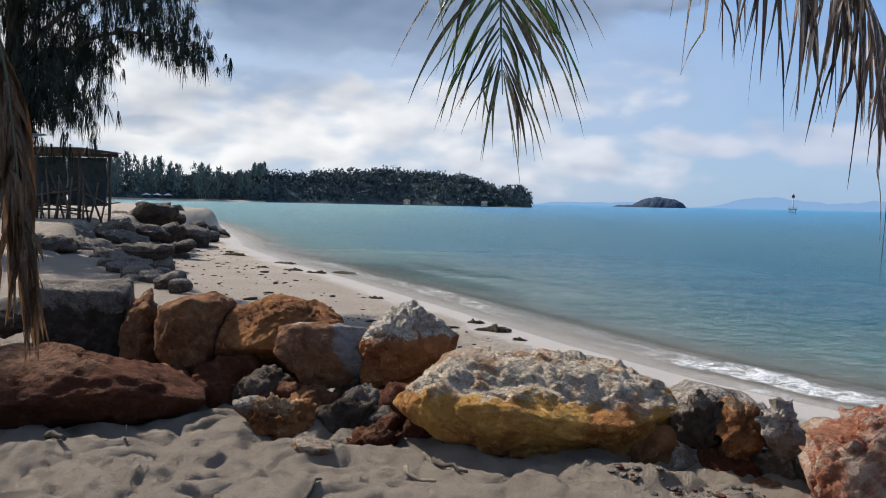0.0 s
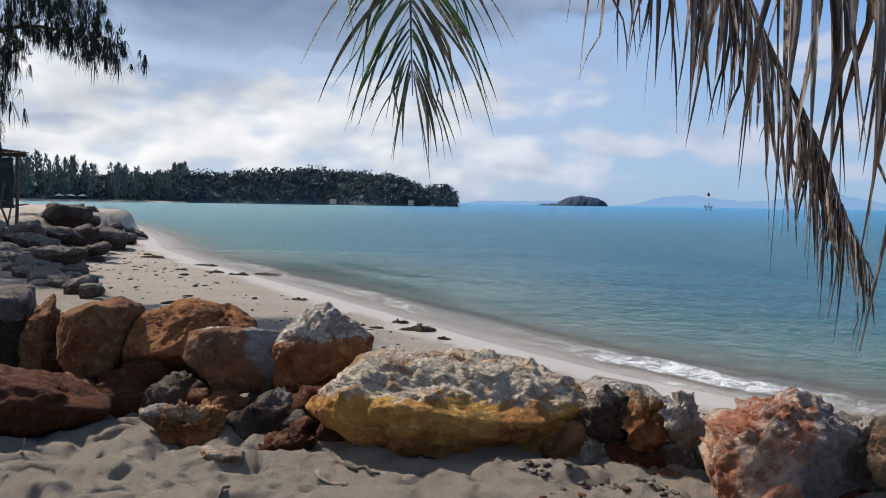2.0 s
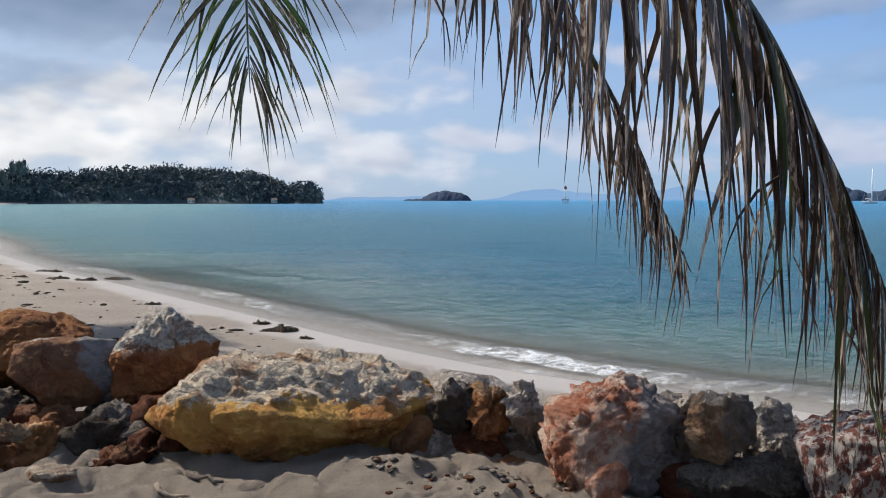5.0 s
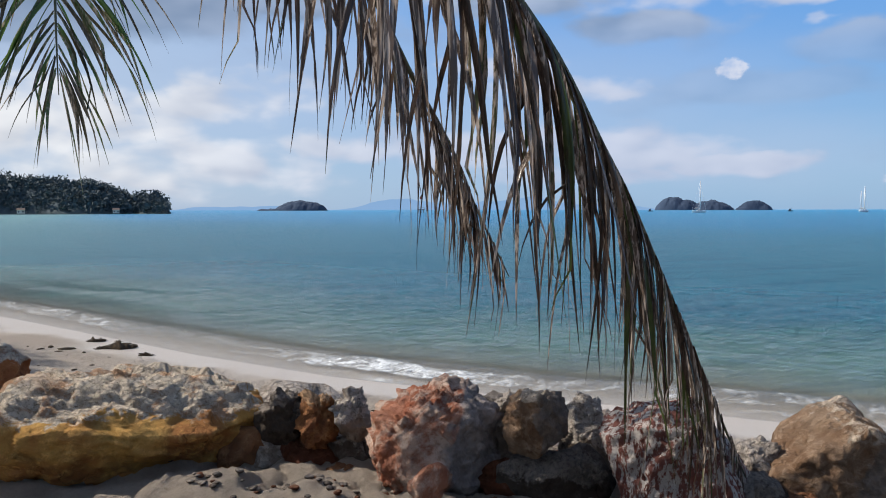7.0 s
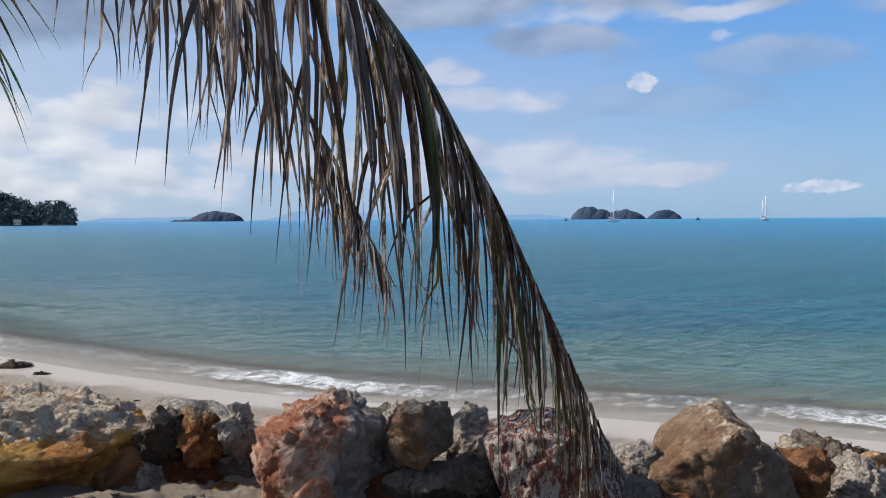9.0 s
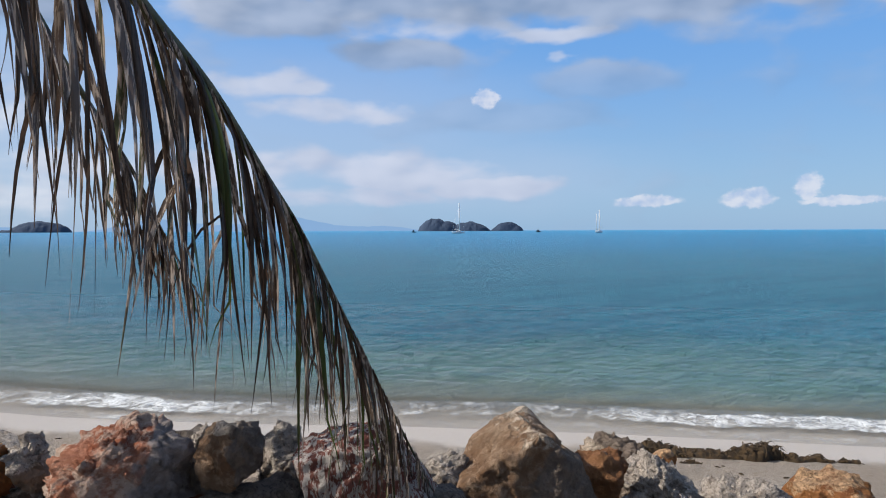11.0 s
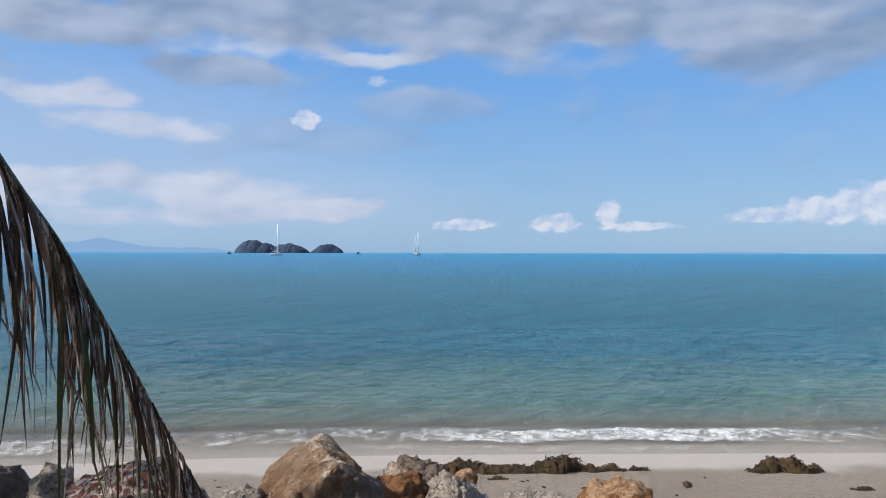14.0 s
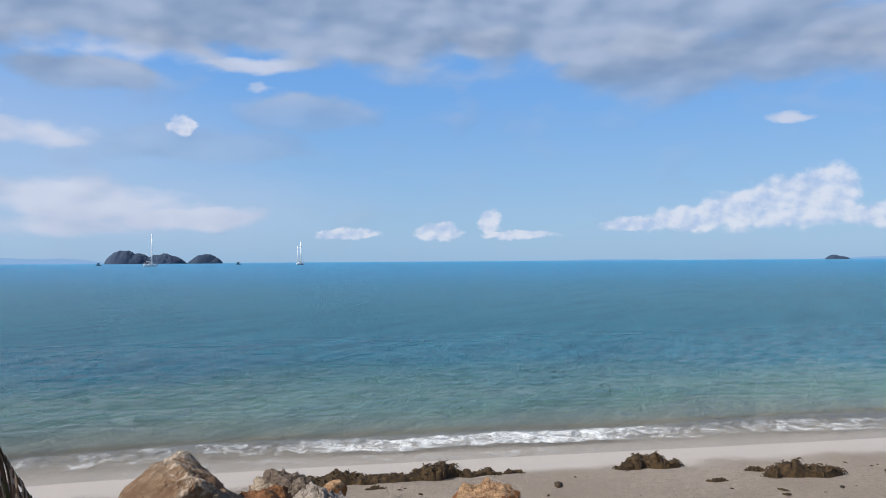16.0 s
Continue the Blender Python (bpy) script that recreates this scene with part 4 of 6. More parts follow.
# ---- the rock jetty and the line of small rocks ----
boulder("jetty_rock", (-13.8, 33.5, 1.65), (1.40, 1.02, 0.58), -30, 50, ROCK_DARK, "dark wet boulder of the rock jetty", sub=4, group="jetty boulders", rough=1.5, sharp=.9, block=True, lean=-25)
boulder("jetty_rock", (-13.7, 35.5, 1.57), (0.73, 0.47, 0.31), 17, 51, ROCK_DARK, "dark wet boulder of the rock jetty", sub=4, group="jetty boulders", rough=1.5, sharp=.9, block=False, lean=4)
boulder("jetty_rock", (-11.7, 25.6, 1.39), (0.77, 0.61, 0.45), 4, 52, ROCK_JETTY, "grey boulder of the rock jetty", sub=4, group="jetty boulders", rough=1.5, sharp=.9, block=True, lean=-17)
boulder("jetty_rock", (-10.8, 24.6, 1.21), (1.00, 0.69, 0.32), -9, 53, ROCK_JETTY, "grey boulder of the rock jetty", sub=4, group="jetty boulders", rough=1.5, sharp=.9, block=False, lean=12)
boulder("jetty_rock", (-10.5, 19.6, 1.29), (0.64, 0.55, 0.30), -22, 54, ROCK_JETTY, "grey boulder of the rock jetty", sub=4, group="jetty boulders", rough=1.5, sharp=.9, block=True, lean=-9)
boulder("jetty_rock", (-10.4, 21.6, 1.03), (0.91, 0.66, 0.35), 25, 55, ROCK_JETTY, "grey boulder of the rock jetty", sub=4, group="jetty boulders", rough=1.5, sharp=.9, block=False, lean=20)
boulder("jetty_rock", (-10.1, 23.6, 0.89), (1.22, 0.79, 0.33), 12, 56, ROCK_DARK, "dark wet boulder of the rock jetty", sub=4, group="jetty boulders", rough=1.5, sharp=.9, block=True, lean=-1)
boulder("jetty_rock", (-12.4, 31.5, 0.95), (0.96, 0.75, 0.49), -1, 57, ROCK_DARK, "dark wet boulder of the rock jetty", sub=4, group="jetty boulders", rough=1.5, sharp=.9, block=False, lean=-22)
boulder("jetty_rock", (-13.6, 37.5, 0.60), (1.13, 0.77, 0.65), -14, 58, ROCK_DARK, "dark wet boulder of the rock jetty", sub=4, group="jetty boulders", rough=1.5, sharp=.9, block=True, lean=7)
boulder("jetty_rock", (-14.9, 43.4, 0.21), (1.01, 0.86, 0.50), -27, 59, ROCK_DARK, "dark wet boulder of the rock jetty", sub=4, group="jetty boulders", rough=1.5, sharp=.9, block=False, lean=-14)
boulder("jetty_rock", (-15.9, 49.4, -0.16), (1.11, 0.82, 0.42), 20, 60, ROCK_DARK, "dark wet boulder of the rock jetty", sub=4, group="jetty boulders", rough=1.5, sharp=.9, block=True, lean=15)
boulder("jetty_rock", (-16.4, 54.3, -0.41), (0.78, 0.50, 0.22), 7, 61, ROCK_DARK, "dark wet boulder of the rock jetty", sub=4, group="jetty boulders", rough=1.5, sharp=.9, block=False, lean=-6)
boulder("jetty_rock", (-12.0, 23.5, 1.33), (0.61, 0.49, 0.32), -6, 62, ROCK_JETTY, "grey boulder of the rock jetty", sub=4, group="jetty boulders", rough=1.5, sharp=.9, block=True, lean=23)
boulder("jetty_rock", (-11.0, 19.6, 1.36), (0.59, 0.41, 0.24), -19, 63, ROCK_JETTY, "grey boulder of the rock jetty", sub=4, group="jetty boulders", rough=1.5, sharp=.9, block=False, lean=2)
boulder("jetty_rock", (-15.4, 43.4, 0.85), (0.70, 0.61, 0.34), 28, 64, ROCK_DARK, "dark wet boulder of the rock jetty", sub=4, group="jetty boulders", rough=1.5, sharp=.9, block=True, lean=-19)
boulder("jetty_rock", (-12.2, 29.5, 1.23), (0.83, 0.61, 0.38), 15, 65, ROCK_DARK, "dark wet boulder of the rock jetty", sub=4, group="jetty boulders", rough=1.5, sharp=.9, block=False, lean=10)
boulder("jetty_rock", (-11.1, 29.5, 0.62), (0.80, 0.51, 0.28), 2, 66, ROCK_DARK, "dark wet boulder of the rock jetty", sub=4, group="jetty boulders", rough=1.5, sharp=.9, block=True, lean=-11)
boulder("jetty_rock", (-16.0, 35.4, 1.59), (0.59, 0.47, 0.36), -11, 67, ROCK_JETTY, "grey boulder of the rock jetty", sub=4, group="jetty boulders", rough=1.5, sharp=.9, block=False, lean=18)
boulder("jetty_rock", (-14.4, 28.2, 1.15), (0.49, 0.33, 0.21), -24, 68, ROCK_JETTY, "grey boulder of the rock jetty", sub=4, group="jetty boulders", rough=1.5, sharp=.9, block=True, lean=-3)
boulder("jetty_rock", (-17.9, 44.6, 1.86), (0.33, 0.28, 0.19), 23, 69, ROCK_DARK, "dark wet boulder of the rock jetty", sub=4, group="jetty boulders", rough=1.5, sharp=.9, block=False, lean=-24)
boulder("jetty_rock", (-16.8, 49.4, 0.56), (0.73, 0.54, 0.33), 10, 70, ROCK_DARK, "dark wet boulder of the rock jetty", sub=4, group="jetty boulders", rough=1.5, sharp=.9, block=True, lean=5)
boulder("jetty_rock", (-15.9, 40.0, -0.16), (0.69, 0.44, 0.35), -3, 71, ROCK_DARK, "dark wet boulder of the rock jetty", sub=4, group="jetty boulders", rough=1.5, sharp=.9, block=False, lean=-16)
boulder("jetty_rock", (-16.6, 46.0, 0.36), (0.50, 0.40, 0.18), -16, 72, ROCK_DARK, "dark wet boulder of the rock jetty", sub=4, group="jetty boulders", rough=1.5, sharp=.9, block=True, lean=13)
boulder("jetty_rock", (-16.0, 42.8, -0.38), (0.77, 0.53, 0.37), -29, 73, ROCK_DARK, "dark wet boulder of the rock jetty", sub=4, group="jetty boulders", rough=1.5, sharp=.9, block=False, lean=-8)
boulder("jetty_rock", (-15.0, 32.1, 0.45), (0.44, 0.37, 0.34), 18, 74, ROCK_JETTY, "grey boulder of the rock jetty", sub=4, group="jetty boulders", rough=1.5, sharp=.9, block=True, lean=21)
boulder("jetty_rock", (-17.3, 43.2, 1.22), (0.62, 0.46, 0.29), 5, 75, ROCK_DARK, "dark wet boulder of the rock jetty", sub=4, group="jetty boulders", rough=1.5, sharp=.9, block=False, lean=0)
boulder("jetty_rock", (-15.3, 31.9, 0.90), (0.64, 0.41, 0.32), -8, 76, ROCK_JETTY, "grey boulder of the rock jetty", sub=4, group="jetty boulders", rough=1.5, sharp=.9, block=True, lean=-21)
boulder("jetty_rock", (-15.8, 41.2, -0.42), (0.73, 0.58, 0.40), -21, 77, ROCK_DARK, "dark wet boulder of the rock jetty", sub=4, group="jetty boulders", rough=1.5, sharp=.9, block=False, lean=8)
boulder("jetty_rock", (-17.7, 45.6, 1.50), (0.88, 0.61, 0.56), 26, 78, ROCK_DARK, "dark wet boulder of the rock jetty", sub=4, group="jetty boulders", rough=1.5, sharp=.9, block=True, lean=-13)
boulder("jetty_rock", (-16.4, 51.3, 0.20), (0.67, 0.58, 0.33), 13, 79, ROCK_DARK, "dark wet boulder of the rock jetty", sub=4, group="jetty boulders", rough=1.5, sharp=.9, block=False, lean=16)
boulder("jetty_rock", (-16.6, 48.7, 0.33), (0.53, 0.39, 0.19), 0, 80, ROCK_DARK, "dark wet boulder of the rock jetty", sub=4, group="jetty boulders", rough=1.5, sharp=.9, block=True, lean=-5)
boulder("jetty_rock", (-11.9, 21.6, 1.10), (0.46, 0.30, 0.14), -13, 81, ROCK_JETTY, "grey boulder of the rock jetty", sub=4, group="jetty boulders", rough=1.5, sharp=.9, block=False, lean=24)
boulder("jetty_rock", (-14.3, 28.8, 0.72), (0.60, 0.48, 0.26), -26, 82, ROCK_JETTY, "grey boulder of the rock jetty", sub=4, group="jetty boulders", rough=1.5, sharp=.9, block=True, lean=3)
boulder("jetty_rock", (-17.9, 44.3, 1.89), (0.79, 0.54, 0.34), 21, 83, ROCK_DARK, "dark wet boulder of the rock jetty", sub=4, group="jetty boulders", rough=1.5, sharp=.9, block=False, lean=-18)
boulder("jetty_rock", (-15.1, 34.8, -0.08), (0.41, 0.35, 0.16), 8, 84, ROCK_DARK, "dark wet boulder of the rock jetty", sub=4, group="jetty boulders", rough=1.5, sharp=.9, block=True, lean=11)
boulder("jetty_rock", (-17.9, 43.9, 1.96), (0.45, 0.34, 0.18), -5, 85, ROCK_DARK, "dark wet boulder of the rock jetty", sub=4, group="jetty boulders", rough=1.5, sharp=.9, block=False, lean=-10)
boulder("jetty_rock", (-17.6, 43.5, 1.64), (0.45, 0.29, 0.25), -18, 86, ROCK_DARK, "dark wet boulder of the rock jetty", sub=4, group="jetty boulders", rough=1.5, sharp=.9, block=True, lean=19)
boulder("jetty_rock", (-13.9, 28.4, 0.39), (0.63, 0.49, 0.31), 29, 87, ROCK_JETTY, "grey boulder of the rock jetty", sub=4, group="jetty boulders", rough=1.5, sharp=.9, block=False, lean=-2)
boulder("jetty_rock", (-16.1, 36.1, 0.86), (0.68, 0.47, 0.30), 16, 88, ROCK_JETTY, "grey boulder of the rock jetty", sub=4, group="jetty boulders", rough=1.5, sharp=.9, block=True, lean=-23)
boulder("jetty_rock", (-16.3, 38.9, 0.52), (0.68, 0.58, 0.32), 3, 89, ROCK_DARK, "dark wet boulder of the rock jetty", sub=4, group="jetty boulders", rough=1.5, sharp=.9, block=False, lean=6)
boulder("jetty_rock", (-15.5, 33.9, 0.57), (0.43, 0.32, 0.20), -10, 90, ROCK_JETTY, "grey boulder of the rock jetty", sub=4, group="jetty boulders", rough=1.5, sharp=.9, block=True, lean=-15)
boulder("jetty_rock", (-17.8, 42.2, 2.00), (0.66, 0.42, 0.29), -23, 91, ROCK_DARK, "dark wet boulder of the rock jetty", sub=4, group="jetty boulders", rough=1.5, sharp=.9, block=False, lean=14)
boulder("jetty_rock", (-11.6, 20.3, 1.41), (0.44, 0.35, 0.16), 24, 92, ROCK_JETTY, "grey boulder of the rock jetty", sub=4, group="jetty boulders", rough=1.5, sharp=.9, block=True, lean=-7)
boulder("jetty_rock", (-16.9, 42.2, 0.80), (0.76, 0.52, 0.27), 11, 93, ROCK_DARK, "dark wet boulder of the rock jetty", sub=4, group="jetty boulders", rough=1.5, sharp=.9, block=False, lean=22)
boulder("jetty_rock", (-16.3, 43.3, 0.10), (0.32, 0.27, 0.16), -2, 94, ROCK_DARK, "dark wet boulder of the rock jetty", sub=4, group="jetty boulders", rough=1.5, sharp=.9, block=True, lean=1)
boulder("jetty_rock", (-15.7, 40.8, -0.41), (0.48, 0.35, 0.23), -15, 95, ROCK_DARK, "dark wet boulder of the rock jetty", sub=4, group="jetty boulders", rough=1.5, sharp=.9, block=False, lean=-20)
boulder("jetty_rock", (-17.2, 41.9, 1.20), (0.60, 0.39, 0.22), -28, 96, ROCK_DARK, "dark wet boulder of the rock jetty", sub=4, group="jetty boulders", rough=1.5, sharp=.9, block=True, lean=9)
boulder("jetty_rock", (-15.4, 32.5, 0.89), (0.41, 0.33, 0.17), 19, 97, ROCK_JETTY, "grey boulder of the rock jetty", sub=4, group="jetty boulders", rough=1.5, sharp=.9, block=False, lean=-12)
boulder("jetty_rock", (-16.1, 38.6, 0.30), (0.53, 0.36, 0.23), 6, 98, ROCK_DARK, "dark wet boulder of the rock jetty", sub=4, group="jetty boulders", rough=1.5, sharp=.9, block=True, lean=17)
boulder("jetty_rock", (-14.3, 27.2, 1.39), (0.48, 0.42, 0.22), -7, 99, ROCK_JETTY, "grey boulder of the rock jetty", sub=4, group="jetty boulders", rough=1.5, sharp=.9, block=False, lean=-4)
boulder("jetty_rock", (-15.8, 32.4, 1.37), (0.67, 0.50, 0.30), -20, 100, ROCK_JETTY, "grey boulder of the rock jetty", sub=4, group="jetty boulders", rough=1.5, sharp=.9, block=True, lean=-25)
boulder("jetty_rock", (-15.0, 31.0, 0.80), (0.78, 0.51, 0.28), 27, 101, ROCK_JETTY, "grey boulder of the rock jetty", sub=4, group="jetty boulders", rough=1.5, sharp=.9, block=False, lean=4)
boulder("jetty_rock", (-17.3, 40.5, 1.52), (0.69, 0.55, 0.48), 14, 102, ROCK_DARK, "dark wet boulder of the rock jetty", sub=4, group="jetty boulders", rough=1.5, sharp=.9, block=True, lean=-17)
boulder("jetty_rock", (-16.5, 47.4, 0.12), (0.87, 0.60, 0.38), 1, 103, ROCK_DARK, "dark wet boulder of the rock jetty", sub=4, group="jetty boulders", rough=1.5, sharp=.9, block=False, lean=12)
boulder("jetty_rock", (-15.8, 32.8, 1.22), (0.43, 0.37, 0.22), -12, 104, ROCK_JETTY, "grey boulder of the rock jetty", sub=4, group="jetty boulders", rough=1.5, sharp=.9, block=True, lean=-9)
boulder("jetty_rock", (-14.8, 32.6, 0.12), (0.72, 0.53, 0.25), -25, 105, ROCK_JETTY, "grey boulder of the rock jetty", sub=4, group="jetty boulders", rough=1.5, sharp=.9, block=False, lean=20)
boulder("jetty_rock", (-16.1, 44.0, -0.29), (0.80, 0.51, 0.39), 22, 106, ROCK_DARK, "dark wet boulder of the rock jetty", sub=4, group="jetty boulders", rough=1.5, sharp=.9, block=True, lean=-1)
boulder("jetty_rock", (-17.3, 42.0, 1.27), (0.71, 0.56, 0.29), 9, 107, ROCK_DARK, "dark wet boulder of the rock jetty", sub=4, group="jetty boulders", rough=1.5, sharp=.9, block=False, lean=-22)
boulder("jetty_rock", (-16.2, 50.5, -0.24), (0.97, 0.67, 0.49), -4, 108, ROCK_DARK, "dark wet boulder of the rock jetty", sub=4, group="jetty boulders", rough=1.5, sharp=.9, block=True, lean=7)
boulder("jetty_rock", (-16.4, 51.0, 0.21), (0.34, 0.29, 0.18), -17, 109, ROCK_DARK, "dark wet boulder of the rock jetty", sub=4, group="jetty boulders", rough=1.5, sharp=.9, block=False, lean=-14)
boulder("jetty_rock", (-16.8, 43.1, 0.61), (0.56, 0.41, 0.39), -30, 110, ROCK_DARK, "dark wet boulder of the rock jetty", sub=4, group="jetty boulders", rough=1.5, sharp=.9, block=True, lean=15)
boulder("jetty_rock", (-17.2, 42.5, 1.14), (0.55, 0.35, 0.29), 17, 111, ROCK_DARK, "dark wet boulder of the rock jetty", sub=4, group="jetty boulders", rough=1.5, sharp=.9, block=False, lean=-6)
boulder("jetty_rock", (-13.7, 33.8, 0.92), (0.78, 0.69, 0.45), 0, 500, ROCK_JETTY, "grey boulder low in the rock jetty", sub=3, group="jetty boulders", block=True)
boulder("jetty_rock", (-13.8, 35.8, 1.00), (0.87, 0.66, 0.40), 47, 501, ROCK_JETTY, "grey boulder low in the rock jetty", sub=3, group="jetty boulders", block=False)
boulder("jetty_rock", (-11.6, 25.8, 0.68), (0.75, 0.71, 0.53), 4, 502, ROCK_JETTY, "grey boulder low in the rock jetty", sub=3, group="jetty boulders", block=True)
boulder("jetty_rock", (-10.7, 24.8, 0.58), (0.73, 0.60, 0.49), 51, 503, ROCK_JETTY, "grey boulder low in the rock jetty", sub=3, group="jetty boulders", block=False)
boulder("jetty_rock", (-10.3, 19.8, 0.75), (1.16, 0.83, 0.45), 8, 504, ROCK_JETTY, "grey boulder low in the rock jetty", sub=3, group="jetty boulders", block=True)
boulder("jetty_rock", (-10.6, 21.8, 0.45), (0.91, 0.80, 0.39), 55, 505, ROCK_JETTY, "grey boulder low in the rock jetty", sub=3, group="jetty boulders", block=False)
boulder("jetty_rock", (-9.9, 23.8, 0.38), (0.97, 0.74, 0.46), 12, 506, ROCK_JETTY, "grey boulder low in the rock jetty", sub=3, group="jetty boulders", block=True)
boulder("jetty_rock", (-12.5, 31.8, 0.32), (0.59, 0.56, 0.38), 59, 507, ROCK_JETTY, "grey boulder low in the rock jetty", sub=3, group="jetty boulders", block=False)
boulder("jetty_rock", (-12.0, 23.8, 0.77), (0.77, 0.63, 0.45), 16, 508, ROCK_JETTY, "grey boulder low in the rock jetty", sub=3, group="jetty boulders", block=True)
boulder("jetty_rock", (-11.0, 19.8, 0.84), (0.95, 0.68, 0.40), 63, 509, ROCK_JETTY, "grey boulder low in the rock jetty", sub=3, group="jetty boulders", block=False)
boulder("jetty_rock", (-15.6, 43.7, 0.35), (0.89, 0.78, 0.43), 20, 510, ROCK_JETTY, "grey boulder low in the rock jetty", sub=3, group="jetty boulders", block=True)
boulder("jetty_rock", (-12.4, 29.8, 0.54), (0.75, 0.57, 0.49), 67, 511, ROCK_JETTY, "grey boulder low in the rock jetty", sub=3, group="jetty boulders", block=False)
boulder("jetty_rock", (-11.3, 29.8, 0.28), (0.62, 0.59, 0.32), 24, 512, ROCK_JETTY, "grey boulder low in the rock jetty", sub=3, group="jetty boulders", block=True)
boulder("jetty_rock", (-15.8, 35.7, 0.98), (1.03, 0.84, 0.40), 71, 513, ROCK_JETTY, "grey boulder low in the rock jetty", sub=3, group="jetty boulders", block=False)
boulder("jetty_rock", (-14.4, 28.5, 0.63), (0.81, 0.58, 0.53), 28, 514, ROCK_JETTY, "grey boulder low in the rock jetty", sub=3, group="jetty boulders", block=True)
boulder("jetty_rock", (-18.0, 44.8, 1.35), (0.73, 0.64, 0.49), 75, 515, ROCK_JETTY, "grey boulder low in the rock jetty", sub=3, group="jetty boulders", block=False)
boulder("jetty_rock", (-17.8, 44.8, 0.41), (0.87, 0.66, 0.41), 32, 516, ROCK_JETTY, "grey boulder low in the rock jetty", sub=3, group="jetty boulders", block=True)
boulder("jetty_rock", (-17.4, 43.4, 0.66), (0.77, 0.73, 0.40), 79, 517, ROCK_JETTY, "grey boulder low in the rock jetty", sub=3, group="jetty boulders", block=False)
boulder("jetty_rock", (-15.4, 32.2, 0.38), (0.75, 0.61, 0.46), 36, 518, ROCK_JETTY, "grey boulder low in the rock jetty", sub=3, group="jetty boulders", block=True)
boulder("jetty_rock", (-17.6, 45.8, 0.79), (0.83, 0.59, 0.49), 83, 519, ROCK_JETTY, "grey boulder low in the rock jetty", sub=3, group="jetty boulders", block=False)
boulder("jetty_rock", (-12.0, 21.9, 0.63), (0.86, 0.76, 0.45), 40, 520, ROCK_JETTY, "grey boulder low in the rock jetty", sub=3, group="jetty boulders", block=True)
boulder("jetty_rock", (-14.4, 29.1, 0.33), (0.75, 0.57, 0.32), 87, 521, ROCK_JETTY, "grey boulder low in the rock jetty", sub=3, group="jetty boulders", block=False)
boulder("jetty_rock", (-17.8, 44.5, 1.30), (0.69, 0.66, 0.53), 44, 522, ROCK_JETTY, "grey boulder low in the rock jetty", sub=3, group="jetty boulders", block=True)
boulder("jetty_rock", (-17.9, 44.5, 0.38), (0.96, 0.78, 0.42), 1, 523, ROCK_JETTY, "grey boulder low in the rock jetty", sub=3, group="jetty boulders", block=False)
boulder("jetty_rock", (-17.9, 44.1, 1.45), (1.11, 0.79, 0.45), 48, 524, ROCK_JETTY, "grey boulder low in the rock jetty", sub=3, group="jetty boulders", block=True)
boulder("jetty_rock", (-18.0, 44.1, 0.46), (0.77, 0.68, 0.40), 5, 525, ROCK_JETTY, "grey boulder low in the rock jetty", sub=3, group="jetty boulders", block=False)
boulder("jetty_rock", (-17.5, 43.7, 1.12), (0.92, 0.70, 0.53), 52, 526, ROCK_JETTY, "grey boulder low in the rock jetty", sub=3, group="jetty boulders", block=True)
boulder("jetty_rock", (-17.5, 43.7, 0.30), (0.71, 0.68, 0.36), 9, 527, ROCK_JETTY, "grey boulder low in the rock jetty", sub=3, group="jetty boulders", block=False)
boulder("jetty_rock", (-16.3, 36.3, 0.37), (0.85, 0.69, 0.38), 56, 528, ROCK_JETTY, "grey boulder low in the rock jetty", sub=3, group="jetty boulders", block=True)
boulder("jetty_rock", (-15.4, 34.1, 0.28), (0.99, 0.71, 0.29), 13, 529, ROCK_JETTY, "grey boulder low in the rock jetty", sub=3, group="jetty boulders", block=False)
boulder("jetty_rock", (-17.9, 42.5, 1.45), (0.65, 0.57, 0.53), 60, 530, ROCK_JETTY, "grey boulder low in the rock jetty", sub=3, group="jetty boulders", block=True)
boulder("jetty_rock", (-17.7, 42.5, 0.46), (0.89, 0.68, 0.48), 17, 531, ROCK_JETTY, "grey boulder low in the rock jetty", sub=3, group="jetty boulders", block=False)
boulder("jetty_rock", (-11.7, 20.6, 0.93), (0.87, 0.83, 0.45), 64, 532, ROCK_JETTY, "grey boulder low in the rock jetty", sub=3, group="jetty boulders", block=True)
boulder("jetty_rock", (-16.7, 42.4, 0.35), (1.00, 0.82, 0.33), 21, 533, ROCK_JETTY, "grey boulder low in the rock jetty", sub=3, group="jetty boulders", block=False)
boulder("jetty_rock", (-17.2, 42.1, 0.68), (0.88, 0.63, 0.53), 68, 534, ROCK_JETTY, "grey boulder low in the rock jetty", sub=3, group="jetty boulders", block=True)
boulder("jetty_rock", (-15.3, 32.7, 0.43), (0.67, 0.59, 0.46), 25, 535, ROCK_JETTY, "grey boulder low in the rock jetty", sub=3, group="jetty boulders", block=False)
boulder("jetty_rock", (-14.1, 27.4, 0.89), (0.98, 0.75, 0.45), 72, 536, ROCK_JETTY, "grey boulder low in the rock jetty", sub=3, group="jetty boulders", block=True)
boulder("jetty_rock", (-15.7, 32.7, 0.79), (0.83, 0.79, 0.40), 29, 537, ROCK_JETTY, "grey boulder low in the rock jetty", sub=3, group="jetty boulders", block=False)
boulder("jetty_rock", (-15.0, 31.3, 0.34), (0.94, 0.77, 0.43), 76, 538, ROCK_JETTY, "grey boulder low in the rock jetty", sub=3, group="jetty boulders", block=True)
